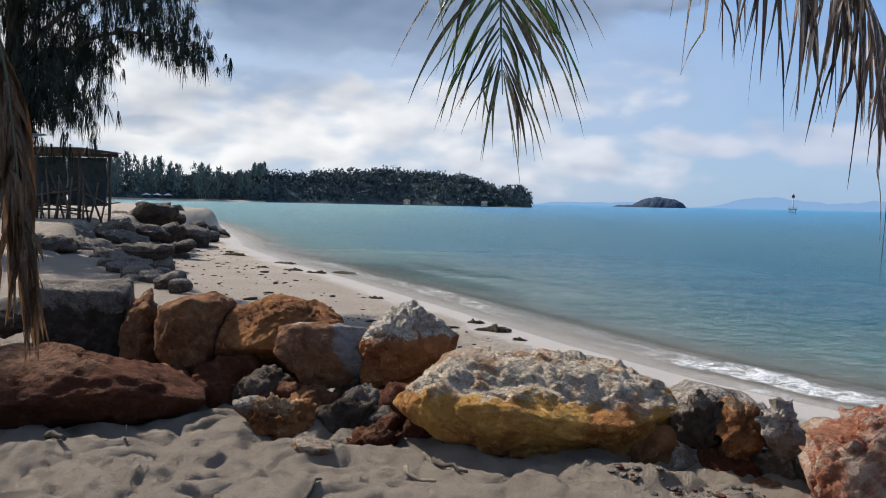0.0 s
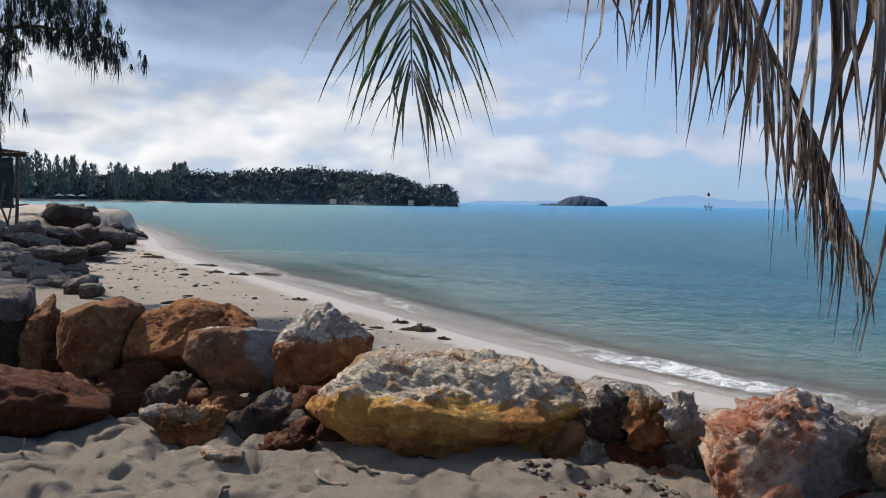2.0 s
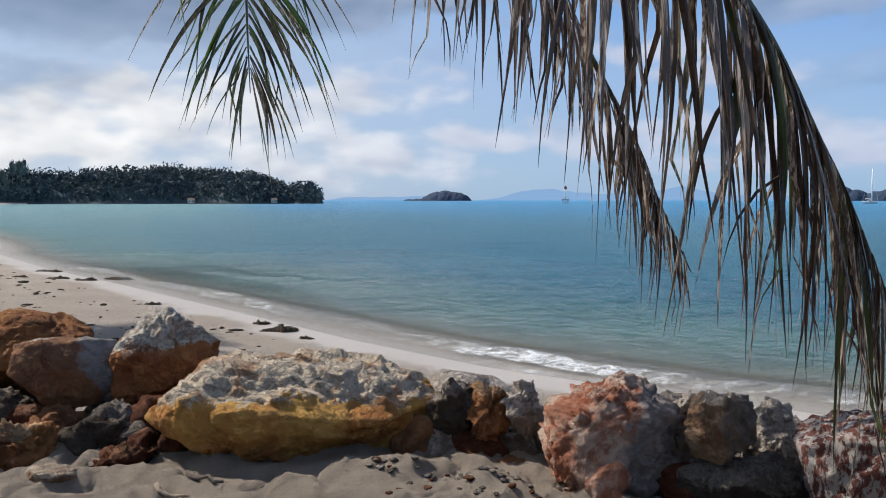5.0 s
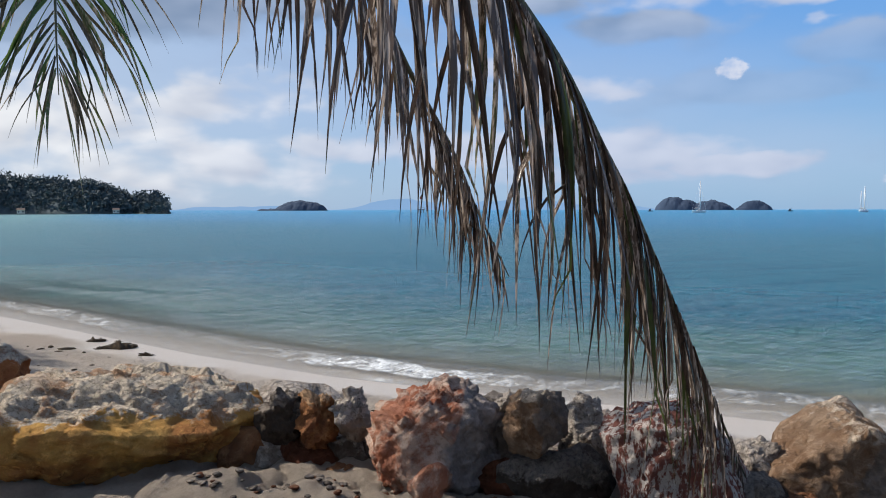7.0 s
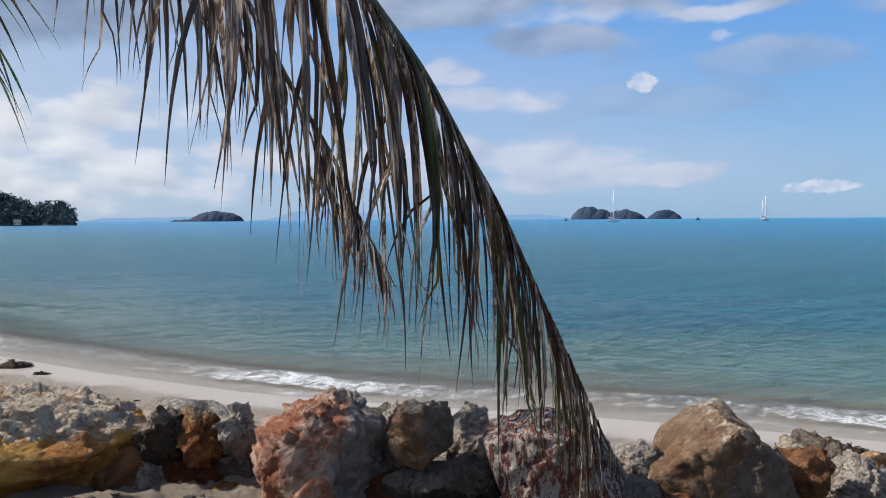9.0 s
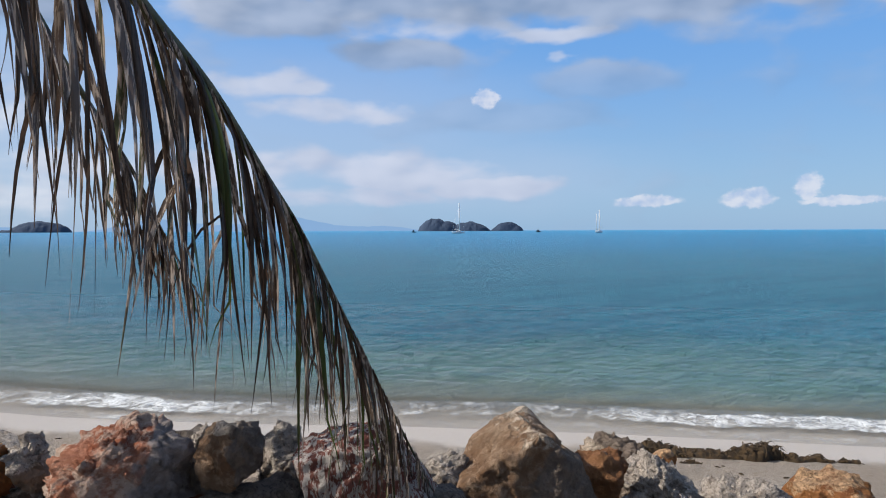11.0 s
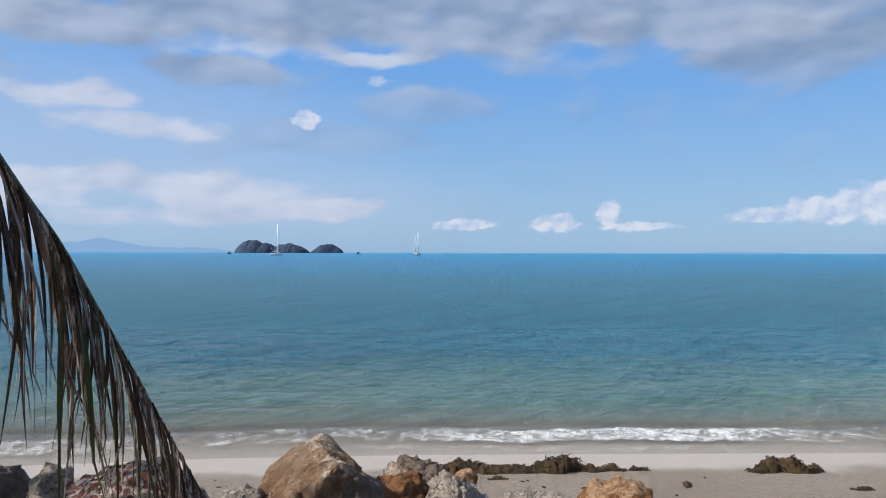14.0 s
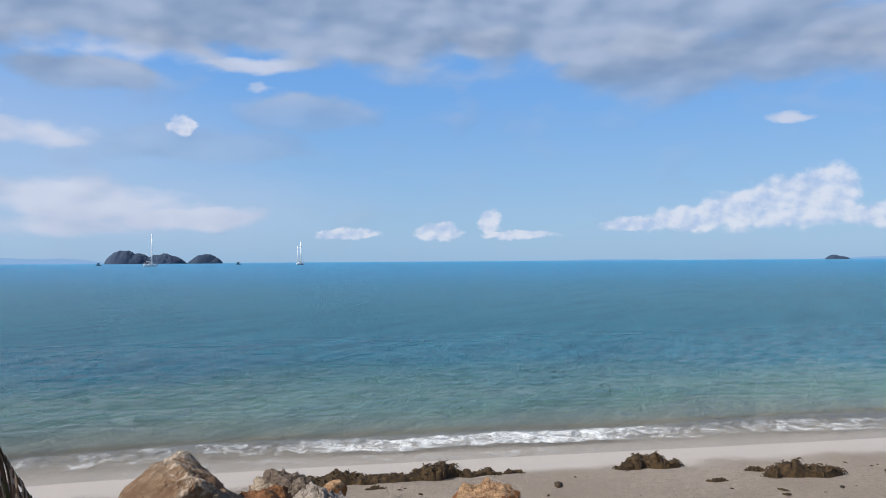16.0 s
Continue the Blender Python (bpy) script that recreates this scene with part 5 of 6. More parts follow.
boulder("jetty_rock", (-17.3, 40.7, 0.86), (0.81, 0.58, 0.49), 33, 539, ROCK_JETTY, "grey boulder low in the rock jetty", sub=3, group="jetty boulders", block=False)
boulder("jetty_rock", (-15.9, 33.1, 0.70), (0.63, 0.55, 0.45), 80, 540, ROCK_JETTY, "grey boulder low in the rock jetty", sub=3, group="jetty boulders", block=True)
boulder("jetty_rock", (-17.4, 42.2, 0.72), (1.02, 0.78, 0.40), 37, 541, ROCK_JETTY, "grey boulder low in the rock jetty", sub=3, group="jetty boulders", block=False)
boulder("jetty_rock", (-17.3, 42.7, 0.58), (0.61, 0.58, 0.53), 84, 542, ROCK_JETTY, "grey boulder low in the rock jetty", sub=3, group="jetty boulders", block=True)
boulder("small_rock", (-6.99, 15.17, 1.20), (0.25, 0.22, 0.18), -30, 80, ROCK_JETTY, "small grey rock in the line along the sand", sub=4, group="line of small rocks", block=True, lean=-20)
boulder("small_rock", (-6.26, 14.20, 1.21), (0.30, 0.27, 0.19), 7, 81, ROCK_JETTY, "small grey rock in the line along the sand", sub=4, group="line of small rocks", block=False, lean=11)
boulder("small_rock", (-5.51, 13.22, 1.22), (0.28, 0.26, 0.19), -16, 82, ROCK_JETTY, "small grey rock in the line along the sand", sub=4, group="line of small rocks", block=True, lean=2)
boulder("small_rock", (-4.98, 12.54, 1.24), (0.23, 0.21, 0.16), 21, 83, ROCK_JETTY, "small grey rock in the line along the sand", sub=4, group="line of small rocks", block=False, lean=-7)
boulder("small_rock", (-4.39, 11.76, 1.28), (0.26, 0.24, 0.17), -2, 84, ROCK_JETTY, "small grey rock in the line along the sand", sub=4, group="line of small rocks", block=True, lean=-16)
boulder("small_rock", (-7.74, 17.15, 1.19), (0.27, 0.24, 0.18), -25, 85, ROCK_JETTY, "small grey rock in the line along the sand", sub=4, group="line of small rocks", block=False, lean=15)
boulder("small_rock", (-6.79, 15.68, 1.21), (0.27, 0.24, 0.18), 12, 86, ROCK_JETTY, "small grey rock in the line along the sand", sub=4, group="line of small rocks", block=True, lean=6)
boulder("small_rock", (-8.71, 18.62, 1.16), (0.30, 0.27, 0.20), -11, 87, ROCK_JETTY, "small grey rock in the line along the sand", sub=4, group="line of small rocks", block=False, lean=-3)
boulder("small_rock", (-5.74, 13.92, 1.29), (0.23, 0.20, 0.15), 26, 88, ROCK_JETTY, "small grey rock in the line along the sand", sub=4, group="line of small rocks", block=True, lean=-12)
boulder("small_rock", (-8.36, 17.62, 1.13), (0.20, 0.18, 0.14), 3, 89, ROCK_JETTY, "small grey rock in the line along the sand", sub=4, group="line of small rocks", block=False, lean=19)
boulder("small_rock", (-5.39, 12.72, 1.15), (0.19, 0.17, 0.14), -20, 90, ROCK_JETTY, "small grey rock in the line along the sand", sub=4, group="line of small rocks", block=True, lean=10)
boulder("small_rock", (-5.08, 13.14, 1.28), (0.17, 0.15, 0.11), 17, 91, ROCK_JETTY, "small grey rock in the line along the sand", sub=4, group="line of small rocks", block=False, lean=1)
boulder("small_rock", (-3.99, 11.18, 1.30), (0.17, 0.15, 0.12), -6, 92, ROCK_JETTY, "small grey rock in the line along the sand", sub=4, group="line of small rocks", block=True, lean=-8)

# ---- palm fronds ----
def leaflet(parent, base, start, along, length, width, droop, mat, rng):
    """One narrow folded blade that leaves the rib and bends down under its own weight, its tip often torn into threads."""
    n = 11
    d, p = start.normalized(), base.copy()
    side = d.cross(Vector((rng.normal(), rng.normal(), rng.normal() * 0.3))).normalized()
    hang = (Vector((0, 0, -1)) + along * rng.uniform(-0.14, 0.08) + Vector((rng.normal() * 0.08, rng.normal() * 0.08, 0))).normalized()
    kink = rng.randint(3, 9) if rng.rand() < 0.5 else 99
    deep = rng.uniform(0.35, 1.5)
    curl = rng.normal() * 0.24
    torn = rng.rand() < 0.4
    verts, faces = [], []
    for k in range(n):
        w = width * (0.40, 0.72, 0.92, 1.0, 1.0, 0.94, 0.84, 0.68, 0.48, 0.28, 0.05)[k] * 0.5
        if torn and k > 5:
            w *= rng.uniform(0.35, 0.95)
        side = (side - d * side.dot(d)).normalized()
        fold = d.cross(side) * w * deep
        verts += [p - side * w, p + fold, p + side * w]
        d = d.lerp(hang, droop * (0.7 + 0.06 * k)).normalized()
        if k == kink:
            d = (d + Vector((rng.normal(), rng.normal(), rng.normal() * 0.4)) * 0.30).normalized()
        side = side + d.cross(side) * (curl + rng.normal() * 0.14)
        p = p + d * (length / (n - 1))
    for k in range(n - 1):
        i = 3 * k
        faces += [(i, i + 1, i + 4, i + 3), (i + 1, i + 2, i + 5, i + 4)]
    shape("leaflet", [tuple(v) for v in verts], faces, mat, parent)


def frond(ctrl, count, length, width, droop, spread, mat, label, seed, rib=0.016, lean=0.35, start=0.0):
    """A palm frond: a tapering rib with two rows of leaflets. length: at the base, the middle and the tip."""
    rng = np.random.RandomState(seed)
    top = empty("palm_frond", Matrix.Identity(4), label, "palm frond", "palm fronds")
    pts = curve_points(ctrl, 48)
    v, f = tube(pts, [rib * (1 - 0.95 * (k / 47) ** 1.6) + 0.0015 for k in range(48)], 7)
    shape("rib", [tuple(q) for q in v], f, RACHIS, top, "dark green-brown rib")
    clump = 0.0
    for k in range(count):
        u = (k + rng.uniform(-0.4, 0.4)) / count
        u = min(max(u, 0.0), 0.995)
        i = (start + (1 - start) * u) * 46
        a = int(i)
        base = pts[a].lerp(pts[a + 1], i - a)
        way = (pts[a + 1] - pts[a]).normalized()
        cross = way.cross(Vector((0, 0, 1))).normalized()
        # leaflets hang together in bunches, some bunches long and some broken short
        if k % 5 == 0:
            clump = rng.uniform(-1, 1)
        long = np.interp(u, (0, 0.5, 1), length) * rng.uniform(0.72, 1.06) * (1 + 0.20 * clump)
        for s in (-1, 1):
            if rng.rand() < 0.05 + 0.45 * max(0.0, u - 0.55):
                continue
            begin = way * (lean + 0.5 * u * u) + cross * s * spread * rng.uniform(0.6, 1.3) * (1 - 0.75 * u**3) - Vector((0, 0, 1)) * rng.uniform(0.1, 0.5) * (1 - spread)
            leaflet(top, base + cross * s * rib * 0.5, begin, way, long * rng.uniform(0.8, 1.1), width * rng.uniform(0.65, 1.25) * (1 - 0.45 * u), droop, mat, rng)


CROWN = Vector((-5.7, 5.5, 4.6))
frond([(-5.6, 5.4, 4.6), (-2.2, 2.3, 4.75), (-0.6, 1.55, 4.25), (0.55, 1.3, 3.66), (0.98, 1.43, 3.48), (1.28, 1.55, 3.34), (1.525, 1.655, 3.155), (1.70, 1.715, 3.005), (1.89, 1.79, 2.795), (2.03, 1.845, 2.645), (2.21, 1.905, 2.395), (2.40, 1.975, 2.135), (2.59, 2.045, 1.875), (2.81, 2.125, 1.575)],
      80, (0.98, 0.80, 0.44), 0.022, 0.36, 0.10, LEAF_DRY, "half-dry brown palm frond hanging down to the rocks", 21, start=0.30, rib=0.024, lean=0.38)
frond([(-5.6, 5.4, 4.6), (-2.0, 3.0, 4.7), (-0.3, 2.6, 4.3), (0.72, 2.38, 3.82), (1.08, 2.47, 3.70), (1.38, 2.57, 3.5), (1.64, 2.67, 3.13), (1.84, 2.74, 2.86), (1.98, 2.79, 2.61), (2.17, 2.86, 2.32)],
      62, (0.76, 0.66, 0.34), 0.022, 0.36, 0.16, LEAF_DRY, "drying palm frond with long drooping leaflets", 22, start=0.36, rib=0.018, lean=0.38)
frond([(-5.6, 5.4, 4.6), (-2.2, 4.2, 5.1), (-0.7, 4.5, 4.95), (0.1, 4.4, 4.45), (0.33, 4.15, 4.05), (0.37, 4.0, 3.74), (0.38, 3.87, 3.42), (0.39, 3.74, 3.12)],
      40, (0.95, 0.76, 0.50), 0.027, 0.10, 0.85, LEAF_GREEN, "palm frond tip with narrow green leaflets", 23, start=0.5, rib=0.014, lean=0.7)
frond([(-5.6, 5.4, 4.6), (-2.9, 3.4, 4.5), (-2.2, 3.25, 4.0), (-1.75, 3.16, 3.3), (-1.65, 3.14, 2.9), (-1.6, 3.12, 2.5), (-1.55, 3.11, 2.25)],
      70, (0.60, 0.56, 0.42), 0.050, 0.35, 0.40, LEAF_BROWN, "dead brown palm frond hanging over the sand", 24, start=0.3, rib=0.014)


def palm_tree(foot, crown, angles, reach, label):
    """A palm: the first is the one that the low fronds hang from."""
    rng = np.random.RandomState(12)
    top = empty("coconut_palm", pose(*foot), label, "tree", "palms")
    foot = Vector(foot)
    head = Vector(crown) - foot
    v, f = tube(curve_points([(0, 0, -0.3), (0.1, 0.1, 0.8), (head.x * 0.5, head.y * 0.5, head.z * 0.62), tuple(head)], 20), list(np.linspace(0.2, 0.12, 20)), 12)
    shape("trunk", [tuple(q) for q in v], f, BARK, top)
    for angle in angles:
        a = radians(angle)
        long = rng.uniform(0.88, 1.1) * reach
        out = Vector((math.cos(a), math.sin(a), 0))
        pts = curve_points([head, head + out * long * 0.35 + Vector((0, 0, 0.55)), head + out * long * 0.75 + Vector((0, 0, 0.25)), head + out * long + Vector((0, 0, -0.55))], 24)
        verts, faces = tube(pts, list(np.linspace(0.025, 0.006, 24)), 5)
        verts = [tuple(q) for q in verts]
        for i in range(2, 24):
            way = (pts[i] - pts[i - 1]).normalized()
            cross = way.cross(Vector((0, 0, 1))).normalized()
            for w in range(2):
                base = pts[i].lerp(pts[i - 1], w * 0.5)
                for s in (-1, 1):
                    L = 0.62 * math.sin(math.pi * (0.15 + 0.8 * i / 24)) + 0.1
                    tip = base + (cross * s * 0.8 + way * 0.45 + Vector((0, 0, -0.35 - 0.2 * rng.rand()))) * L
                    b = len(verts)
                    half = way * 0.02
                    verts += [tuple(base - half), tuple(base + half), tuple(base.lerp(tip, 0.5) + half + Vector((0, 0, 0.05))), tuple(base.lerp(tip, 0.5) - half + Vector((0, 0, 0.05))), tuple(tip)]
                    faces += [(b, b + 1, b + 2, b + 3), (b + 3, b + 2, b + 4)]
        shape("frond", verts, faces, LEAF_GREEN, top)


# Out of view: carries the low fronds, crown set to shade the left sand.
palm_tree((-6.4, 4.7, 1.35), CROWN, range(60, 360, 34), 1.7, "leaning coconut palm beside the rock wall")


# ---- casuarina tree ----
def casuarina():
    rng = np.random.RandomState(31)
    top = empty("casuarina_tree", pose(-11.65, 19.8, 1.85), "tall dark casuarina tree with weeping needle branches", "tree")
    trunk = [(0, 0, -0.3), (0.05, 0, 1.5), (-0.05, 0.05, 3.5), (0.1, 0, 6), (0.0, 0, 9), (0.1, 0, 12)]
    v, f = tube(curve_points(trunk, 16), list(np.linspace(0.32, 0.08, 16)), 10)
    shape("trunk", [tuple(q) for q in v], f, BARK, top)
    limbs = [
        [(0, 0, 3.2), (1.4, 0.3, 4.5), (2.9, 0.4, 5.0), (4.5, 0.2, 4.7), (5.15, 0.1, 4.25)],
        [(0, 0, 4.2), (1.9, -0.4, 5.4), (3.4, -0.5, 5.8), (4.6, -0.4, 5.2)],
        [(0, 0, 2.4), (1.1, -0.6, 3.7), (1.9, -0.8, 3.4), (2.15, -0.9, 2.6)],
        [(0, 0, 5.0), (1.0, 0.6, 6.4), (2.4, 0.8, 6.8), (3.6, 0.8, 6.3)],
        [(0, 0, 2.8), (-1.6, 0.3, 4.3), (-3.2, 0.5, 4.5)],
        [(0, 0, 4.0), (-1.2, -0.6, 5.6), (-2.8, -0.8, 5.8)],
        [(0, 0, 4.8), (0.8, -0.9, 6.0), (1.7, -1.3, 5.9)],
        [(0, 0, 6.2), (1.3, 0.2, 7.8), (3.0, 0.3, 8.0)],
        [(0, 0, 6.8), (-1.4, 0.2, 8.2), (-2.8, 0.2, 8.0)],
        [(0, 0, 8.5), (0.8, 0.2, 10.0), (1.6, 0.2, 10.4)],
        [(0, 0, 3.4), (0.9, 0.8, 4.6), (1.5, 1.2, 4.4)],
        [(0, 0, 2.0), (0.5, -0.8, 3.0), (1.0, -1.2, 2.7)],
    ]
    verts, faces = [], []

    def tassel(p, long, wide):
        for _ in range(15):
            a = rng.uniform(0, 6.28)
            o = Vector((math.cos(a), math.sin(a), 0)) * wide * rng.uniform(0.1, 1.0)
            s = Vector((math.cos(a + 1.6), math.sin(a + 1.6), 0)) * rng.uniform(0.005, 0.012)
            q0, L = p + o * 0.3, long * rng.uniform(0.5, 1.0)
            q1, q2 = q0 + o * 0.7 + Vector((0, 0, -0.45 * L)), q0 + o * 0.9 + Vector((rng.normal() * 0.04, rng.normal() * 0.04, -L))
            i = len(verts)
            verts.extend([tuple(q0 - s * 0.6), tuple(q0 + s * 0.6), tuple(q1 - s), tuple(q1 + s), tuple(q2 - s * 0.2), tuple(q2 + s * 0.2)])
            faces.extend([(i, i + 1, i + 3, i + 2), (i + 2, i + 3, i + 5, i + 4)])

    for limb in limbs:
        pts = curve_points([(x * 0.92, y, z) for x, y, z in limb], 22)
        v, f = tube(pts, list(np.linspace(0.085, 0.012, 22)), 6)
        shape("limb", [tuple(q) for q in v], f, BARK, top)
        for k, p in enumerate(pts):
            for _ in range(11 if k > 3 else 2):
                twig = Vector((rng.normal() * 0.45, rng.normal() * 0.45, rng.normal() * 0.22 + 0.05))
                tassel(p + twig, rng.uniform(0.25, 0.75), rng.uniform(0.08, 0.22))
                if rng.rand() < 0.3:
                    tassel(p + twig + Vector((0, 0, 0.25)), -rng.uniform(0.15, 0.35), 0.18)
    for _ in range(220):
        h = rng.uniform(1.8, 11)
        a, rad = rng.uniform(0, 6.28), abs(rng.normal()) * 1.15 + 0.1
        tassel(Vector((math.cos(a) * rad, math.sin(a) * rad, h)), rng.uniform(0.4, 1.1), rng.uniform(0.1, 0.25))
    shape("crown", verts, faces, NEEDLES, top, smooth_faces=False)
    return top


tree = casuarina()
# Second tree, mostly out of view, added to shade the shed and its ground.
copy_thing(tree, pose(-24.0, 34.0, 1.9, 0, 0, 250))


# ---- beach shed ----
def pole(name, a, b, r, mat, parent, label=""):
    v, f = tube([Vector(a), Vector(a).lerp(Vector(b), 0.5) + Vector((0.02, 0.01, 0)), Vector(b)], [r, r * 0.95, r * 0.85], 8)
    return shape(name, [tuple(q) for q in v], f, mat, parent, label)


def shed():
    top = empty("beach_shed", pose(-16.1, 25.7, 1.85), "open weathered wooden beach shed with shade netting", "shed")
    for x, y in ((0.1, 0), (1.6, 0.05), (3.1, 0), (0.1, 2.2), (1.6, 2.2), (3.1, 2.2)):
        pole("post", (x, y, -0.4), (x + 0.05, y, 2.15), 0.06, WOOD, top)
    for y in (0, 2.2):
        part("beam", box(bmesh.new(), (3.7, 0.09, 0.14), (1.6, y, 2.2), 0.01), WOOD, top)
    for k in range(9):
        part("roof_board", box(bmesh.new(), (0.36, 2.9, 0.03), (-0.05 + 0.41 * k, 1.1, 2.3 + 0.01 * (k % 2)), 0.004), WOOD, top)
    for x0, x1, s in ((0.15, 1.55, 1), (1.65, 3.05, 2)):
        xs = np.linspace(x0, x1, 14)
        zs = np.linspace(0.35, 2.1, 12)
        gx, gz = np.meshgrid(xs, zs)
        gy = 2.12 - 0.08 * np.sin((gx - x0) * 4) - 0.06 * np.cos(gz * 6 + s)
        shape("net", np.stack([gx.ravel(), gy.ravel(), gz.ravel()], 1), grid_faces(12, 14), NETTING, top, "bluish-grey shade net")
    for a, b in (((0.1, -0.1, -0.3), (0.6, 0.2, 1.5)), ((0.5, -0.2, -0.3), (0.35, 0.2, 1.1)), ((0.8, -0.3, -0.3), (1.0, 0.1, 0.9)), ((2.2, -0.2, -0.3), (2.0, 0.0, 1.6)), ((2.5, -0.3, -0.3), (2.4, 0.1, 1.25)), ((2.75, -0.2, -0.3), (2.85, 0.1, 1.35)), ((3.3, -0.1, -0.3), (3.2, 0.1, 1.5)), ((1.2, 0, 0.65), (3.3, 0, 0.95)), ((0, 0, 0.8), (1.4, 0, 0.5)), ((0.3, 0.1, 0.3), (3.4, 0.1, 0.2))):
        pole("leaning_pole", a, b, 0.035, WOOD, top)
    rng = random.Random(14)
    for k in range(18):
        x, y = rng.uniform(0, 3.6), rng.uniform(-0.4, 1.8)
        pole("leaning_pole", (x, y, -0.3), (x + rng.uniform(-0.7, 0.7), y + rng.uniform(-0.2, 0.4), rng.uniform(0.5, 1.7)), rng.uniform(0.025, 0.05), WOOD, top)
    for k in range(12):
        x, y, z = rng.uniform(0, 3.4), rng.uniform(-0.3, 1.9), rng.uniform(0.0, 0.8)
        part("stacked_board", box(bmesh.new(), (rng.uniform(0.7, 1.6), 0.18, 0.035), (x, y, z), 0.005, Matrix.Rotation(rng.uniform(-0.5, 0.5), 4, "Y") @ Matrix.Rotation(rng.uniform(-0.6, 0.6), 4, "Z")), WOOD, top)
    # a sagging hammock slung between posts
    u = np.linspace(0, 1, 18)
    w = np.linspace(-1, 1, 7)
    uu, ww = np.meshgrid(u, w)
    shape("hammock", np.stack([(0.2 + 2.8 * uu).ravel(), (0.8 + 0.35 * ww * np.sin(np.pi * uu)).ravel(), (1.3 - 0.7 * np.sin(np.pi * uu) + 0.18 * ww**2 * np.sin(np.pi * uu)).ravel()], 1), grid_faces(7, 18), NETTING, top, "sagging grey hammock")


def tin_roof():
    top = empty("tin_lean_to", pose(-11.1, 17.7, 1.72), "small lean-to with a corrugated tin roof", "shelter")
    x = np.linspace(-1.2, 1.05, 90)
    y = np.linspace(-0.8, 0.8, 5)
    gx, gy = np.meshgrid(x, y)
    ob = shape("roof_sheet", np.stack([gx.ravel(), gy.ravel(), (2.28 - 0.06 * gx + 0.12 * gy + 0.02 * np.sin(gx * 40)).ravel()], 1), grid_faces(5, 90), TIN, top, "grey corrugated tin sheet")
    mod = ob.modifiers.new("thick", "SOLIDIFY")
    mod.thickness = 0.01
    part("purlin", box(bmesh.new(), (2.2, 0.06, 0.08), (-0.1, -0.7, 2.13), 0.008), WOOD, top)
    for px, py in ((0.35, -0.7), (-1.0, -0.7), (0.35, 0.7), (-1.0, 0.7)):
        pole("post", (px, py, -0.3), (px, py, 2.14 + 0.12 * py), 0.09, WOOD, top)


shed()
tin_roof()


# ---- seaweed and driftwood ----
def seaweed(x, y, long, wide, high, yaw, seed, label):
    rng = np.random.RandomState(seed)
    z0 = ground_height(np.array([x]), np.array([y]))[0][0]
    top = empty("seaweed_heap", pose(x, y, z0, 0, 0, yaw), label, "seaweed", "seaweed on the beach")
    n, m = 46, 15
    u, w = np.meshgrid(np.linspace(-1, 1, n), np.linspace(-1, 1, m), indexing="ij")
    prof = np.maximum(0, 1 - np.abs(u) ** 3) ** 0.6
    fat = prof * (0.55 + 0.45 * np.abs(perlin(flat3(u.ravel() * 2.2 + seed, np.zeros(u.size), 0.5)).reshape(u.shape)) * 1.0)
    px = u * long / 2
    py = w * wide / 2 * fat + 0.12 * wide * np.sin(u * 4 + seed)
    pz = high * fat * np.sqrt(np.maximum(0, 1 - w * w))
    rough = fbm(np.stack([px.ravel() * 7, py.ravel() * 7, pz.ravel() * 7 + seed], 1), 3, 0.6).reshape(u.shape)
    pz = pz * (1 + 0.55 * rough) - 0.012
    py = py + 0.05 * wide * rough
    shape("mound", np.stack([px.ravel(), py.ravel(), pz.ravel()], 1), grid_faces(n, m), WEED, top)
    verts, faces = [], []
    for _ in range(int(260 * long)):
        i, j = rng.randint(0, n), rng.randint(2, m - 2)
        p = Vector((px[i, j], py[i, j], pz[i, j] + 0.005))
        a = rng.uniform(0, 6.28)
        d = Vector((math.cos(a), math.sin(a), rng.uniform(0.0, 0.4))).normalized()
        s = d.orthogonal().normalized() * rng.uniform(0.004, 0.011)
        L = rng.uniform(0.03, 0.10) * (0.5 + high * 3)
        b = len(verts)
        q, r = p + d * L * 0.5, p + d * L + Vector((0, 0, -L * 0.6))
        verts += [tuple(p - s), tuple(p + s), tuple(q - s), tuple(q + s), tuple(r - s * 0.2), tuple(r + s * 0.2)]
        faces += [(b, b + 1, b + 3, b + 2), (b + 2, b + 3, b + 5, b + 4)]
    tagged(shape("tangle", verts, faces, WEED, top, smooth_faces=False), "loose brown strands of weed", kind="stuff")


seaweed(-4.28, 27.57, 0.94, 0.45, 0.14, -5, 300, "dark brown heap of seaweed on the beach sand")
seaweed(-5.18, 26.95, 0.71, 0.34, 0.11, 2, 301, "dark brown heap of seaweed on the beach sand")
seaweed(-6.09, 27.41, 0.73, 0.35, 0.11, -3, 302, "dark brown heap of seaweed on the beach sand")
seaweed(-10.13, 33.53, 1.05, 0.50, 0.15, 4, 303, "dark brown heap of seaweed on the beach sand")
seaweed(-7.20, 30.70, 0.96, 0.46, 0.09, -1, 304, "dark brown heap of seaweed on the beach sand")
seaweed(0.72, 15.49, 0.77, 0.37, 0.14, 6, 305, "dark brown heap of seaweed on the beach sand")
seaweed(0.39, 16.53, 0.36, 0.17, 0.11, 1, 306, "dark brown heap of seaweed on the beach sand")
seaweed(-2.20, 19.94, 0.37, 0.18, 0.09, -4, 307, "dark brown heap of seaweed on the beach sand")
seaweed(-12.79, 37.98, 1.07, 0.50, 0.13, 3, 308, "dark brown heap of seaweed on the beach sand")
seaweed(-7.30, 27.70, 0.52, 0.25, 0.09, -2, 309, "dark brown heap of seaweed on the beach sand")
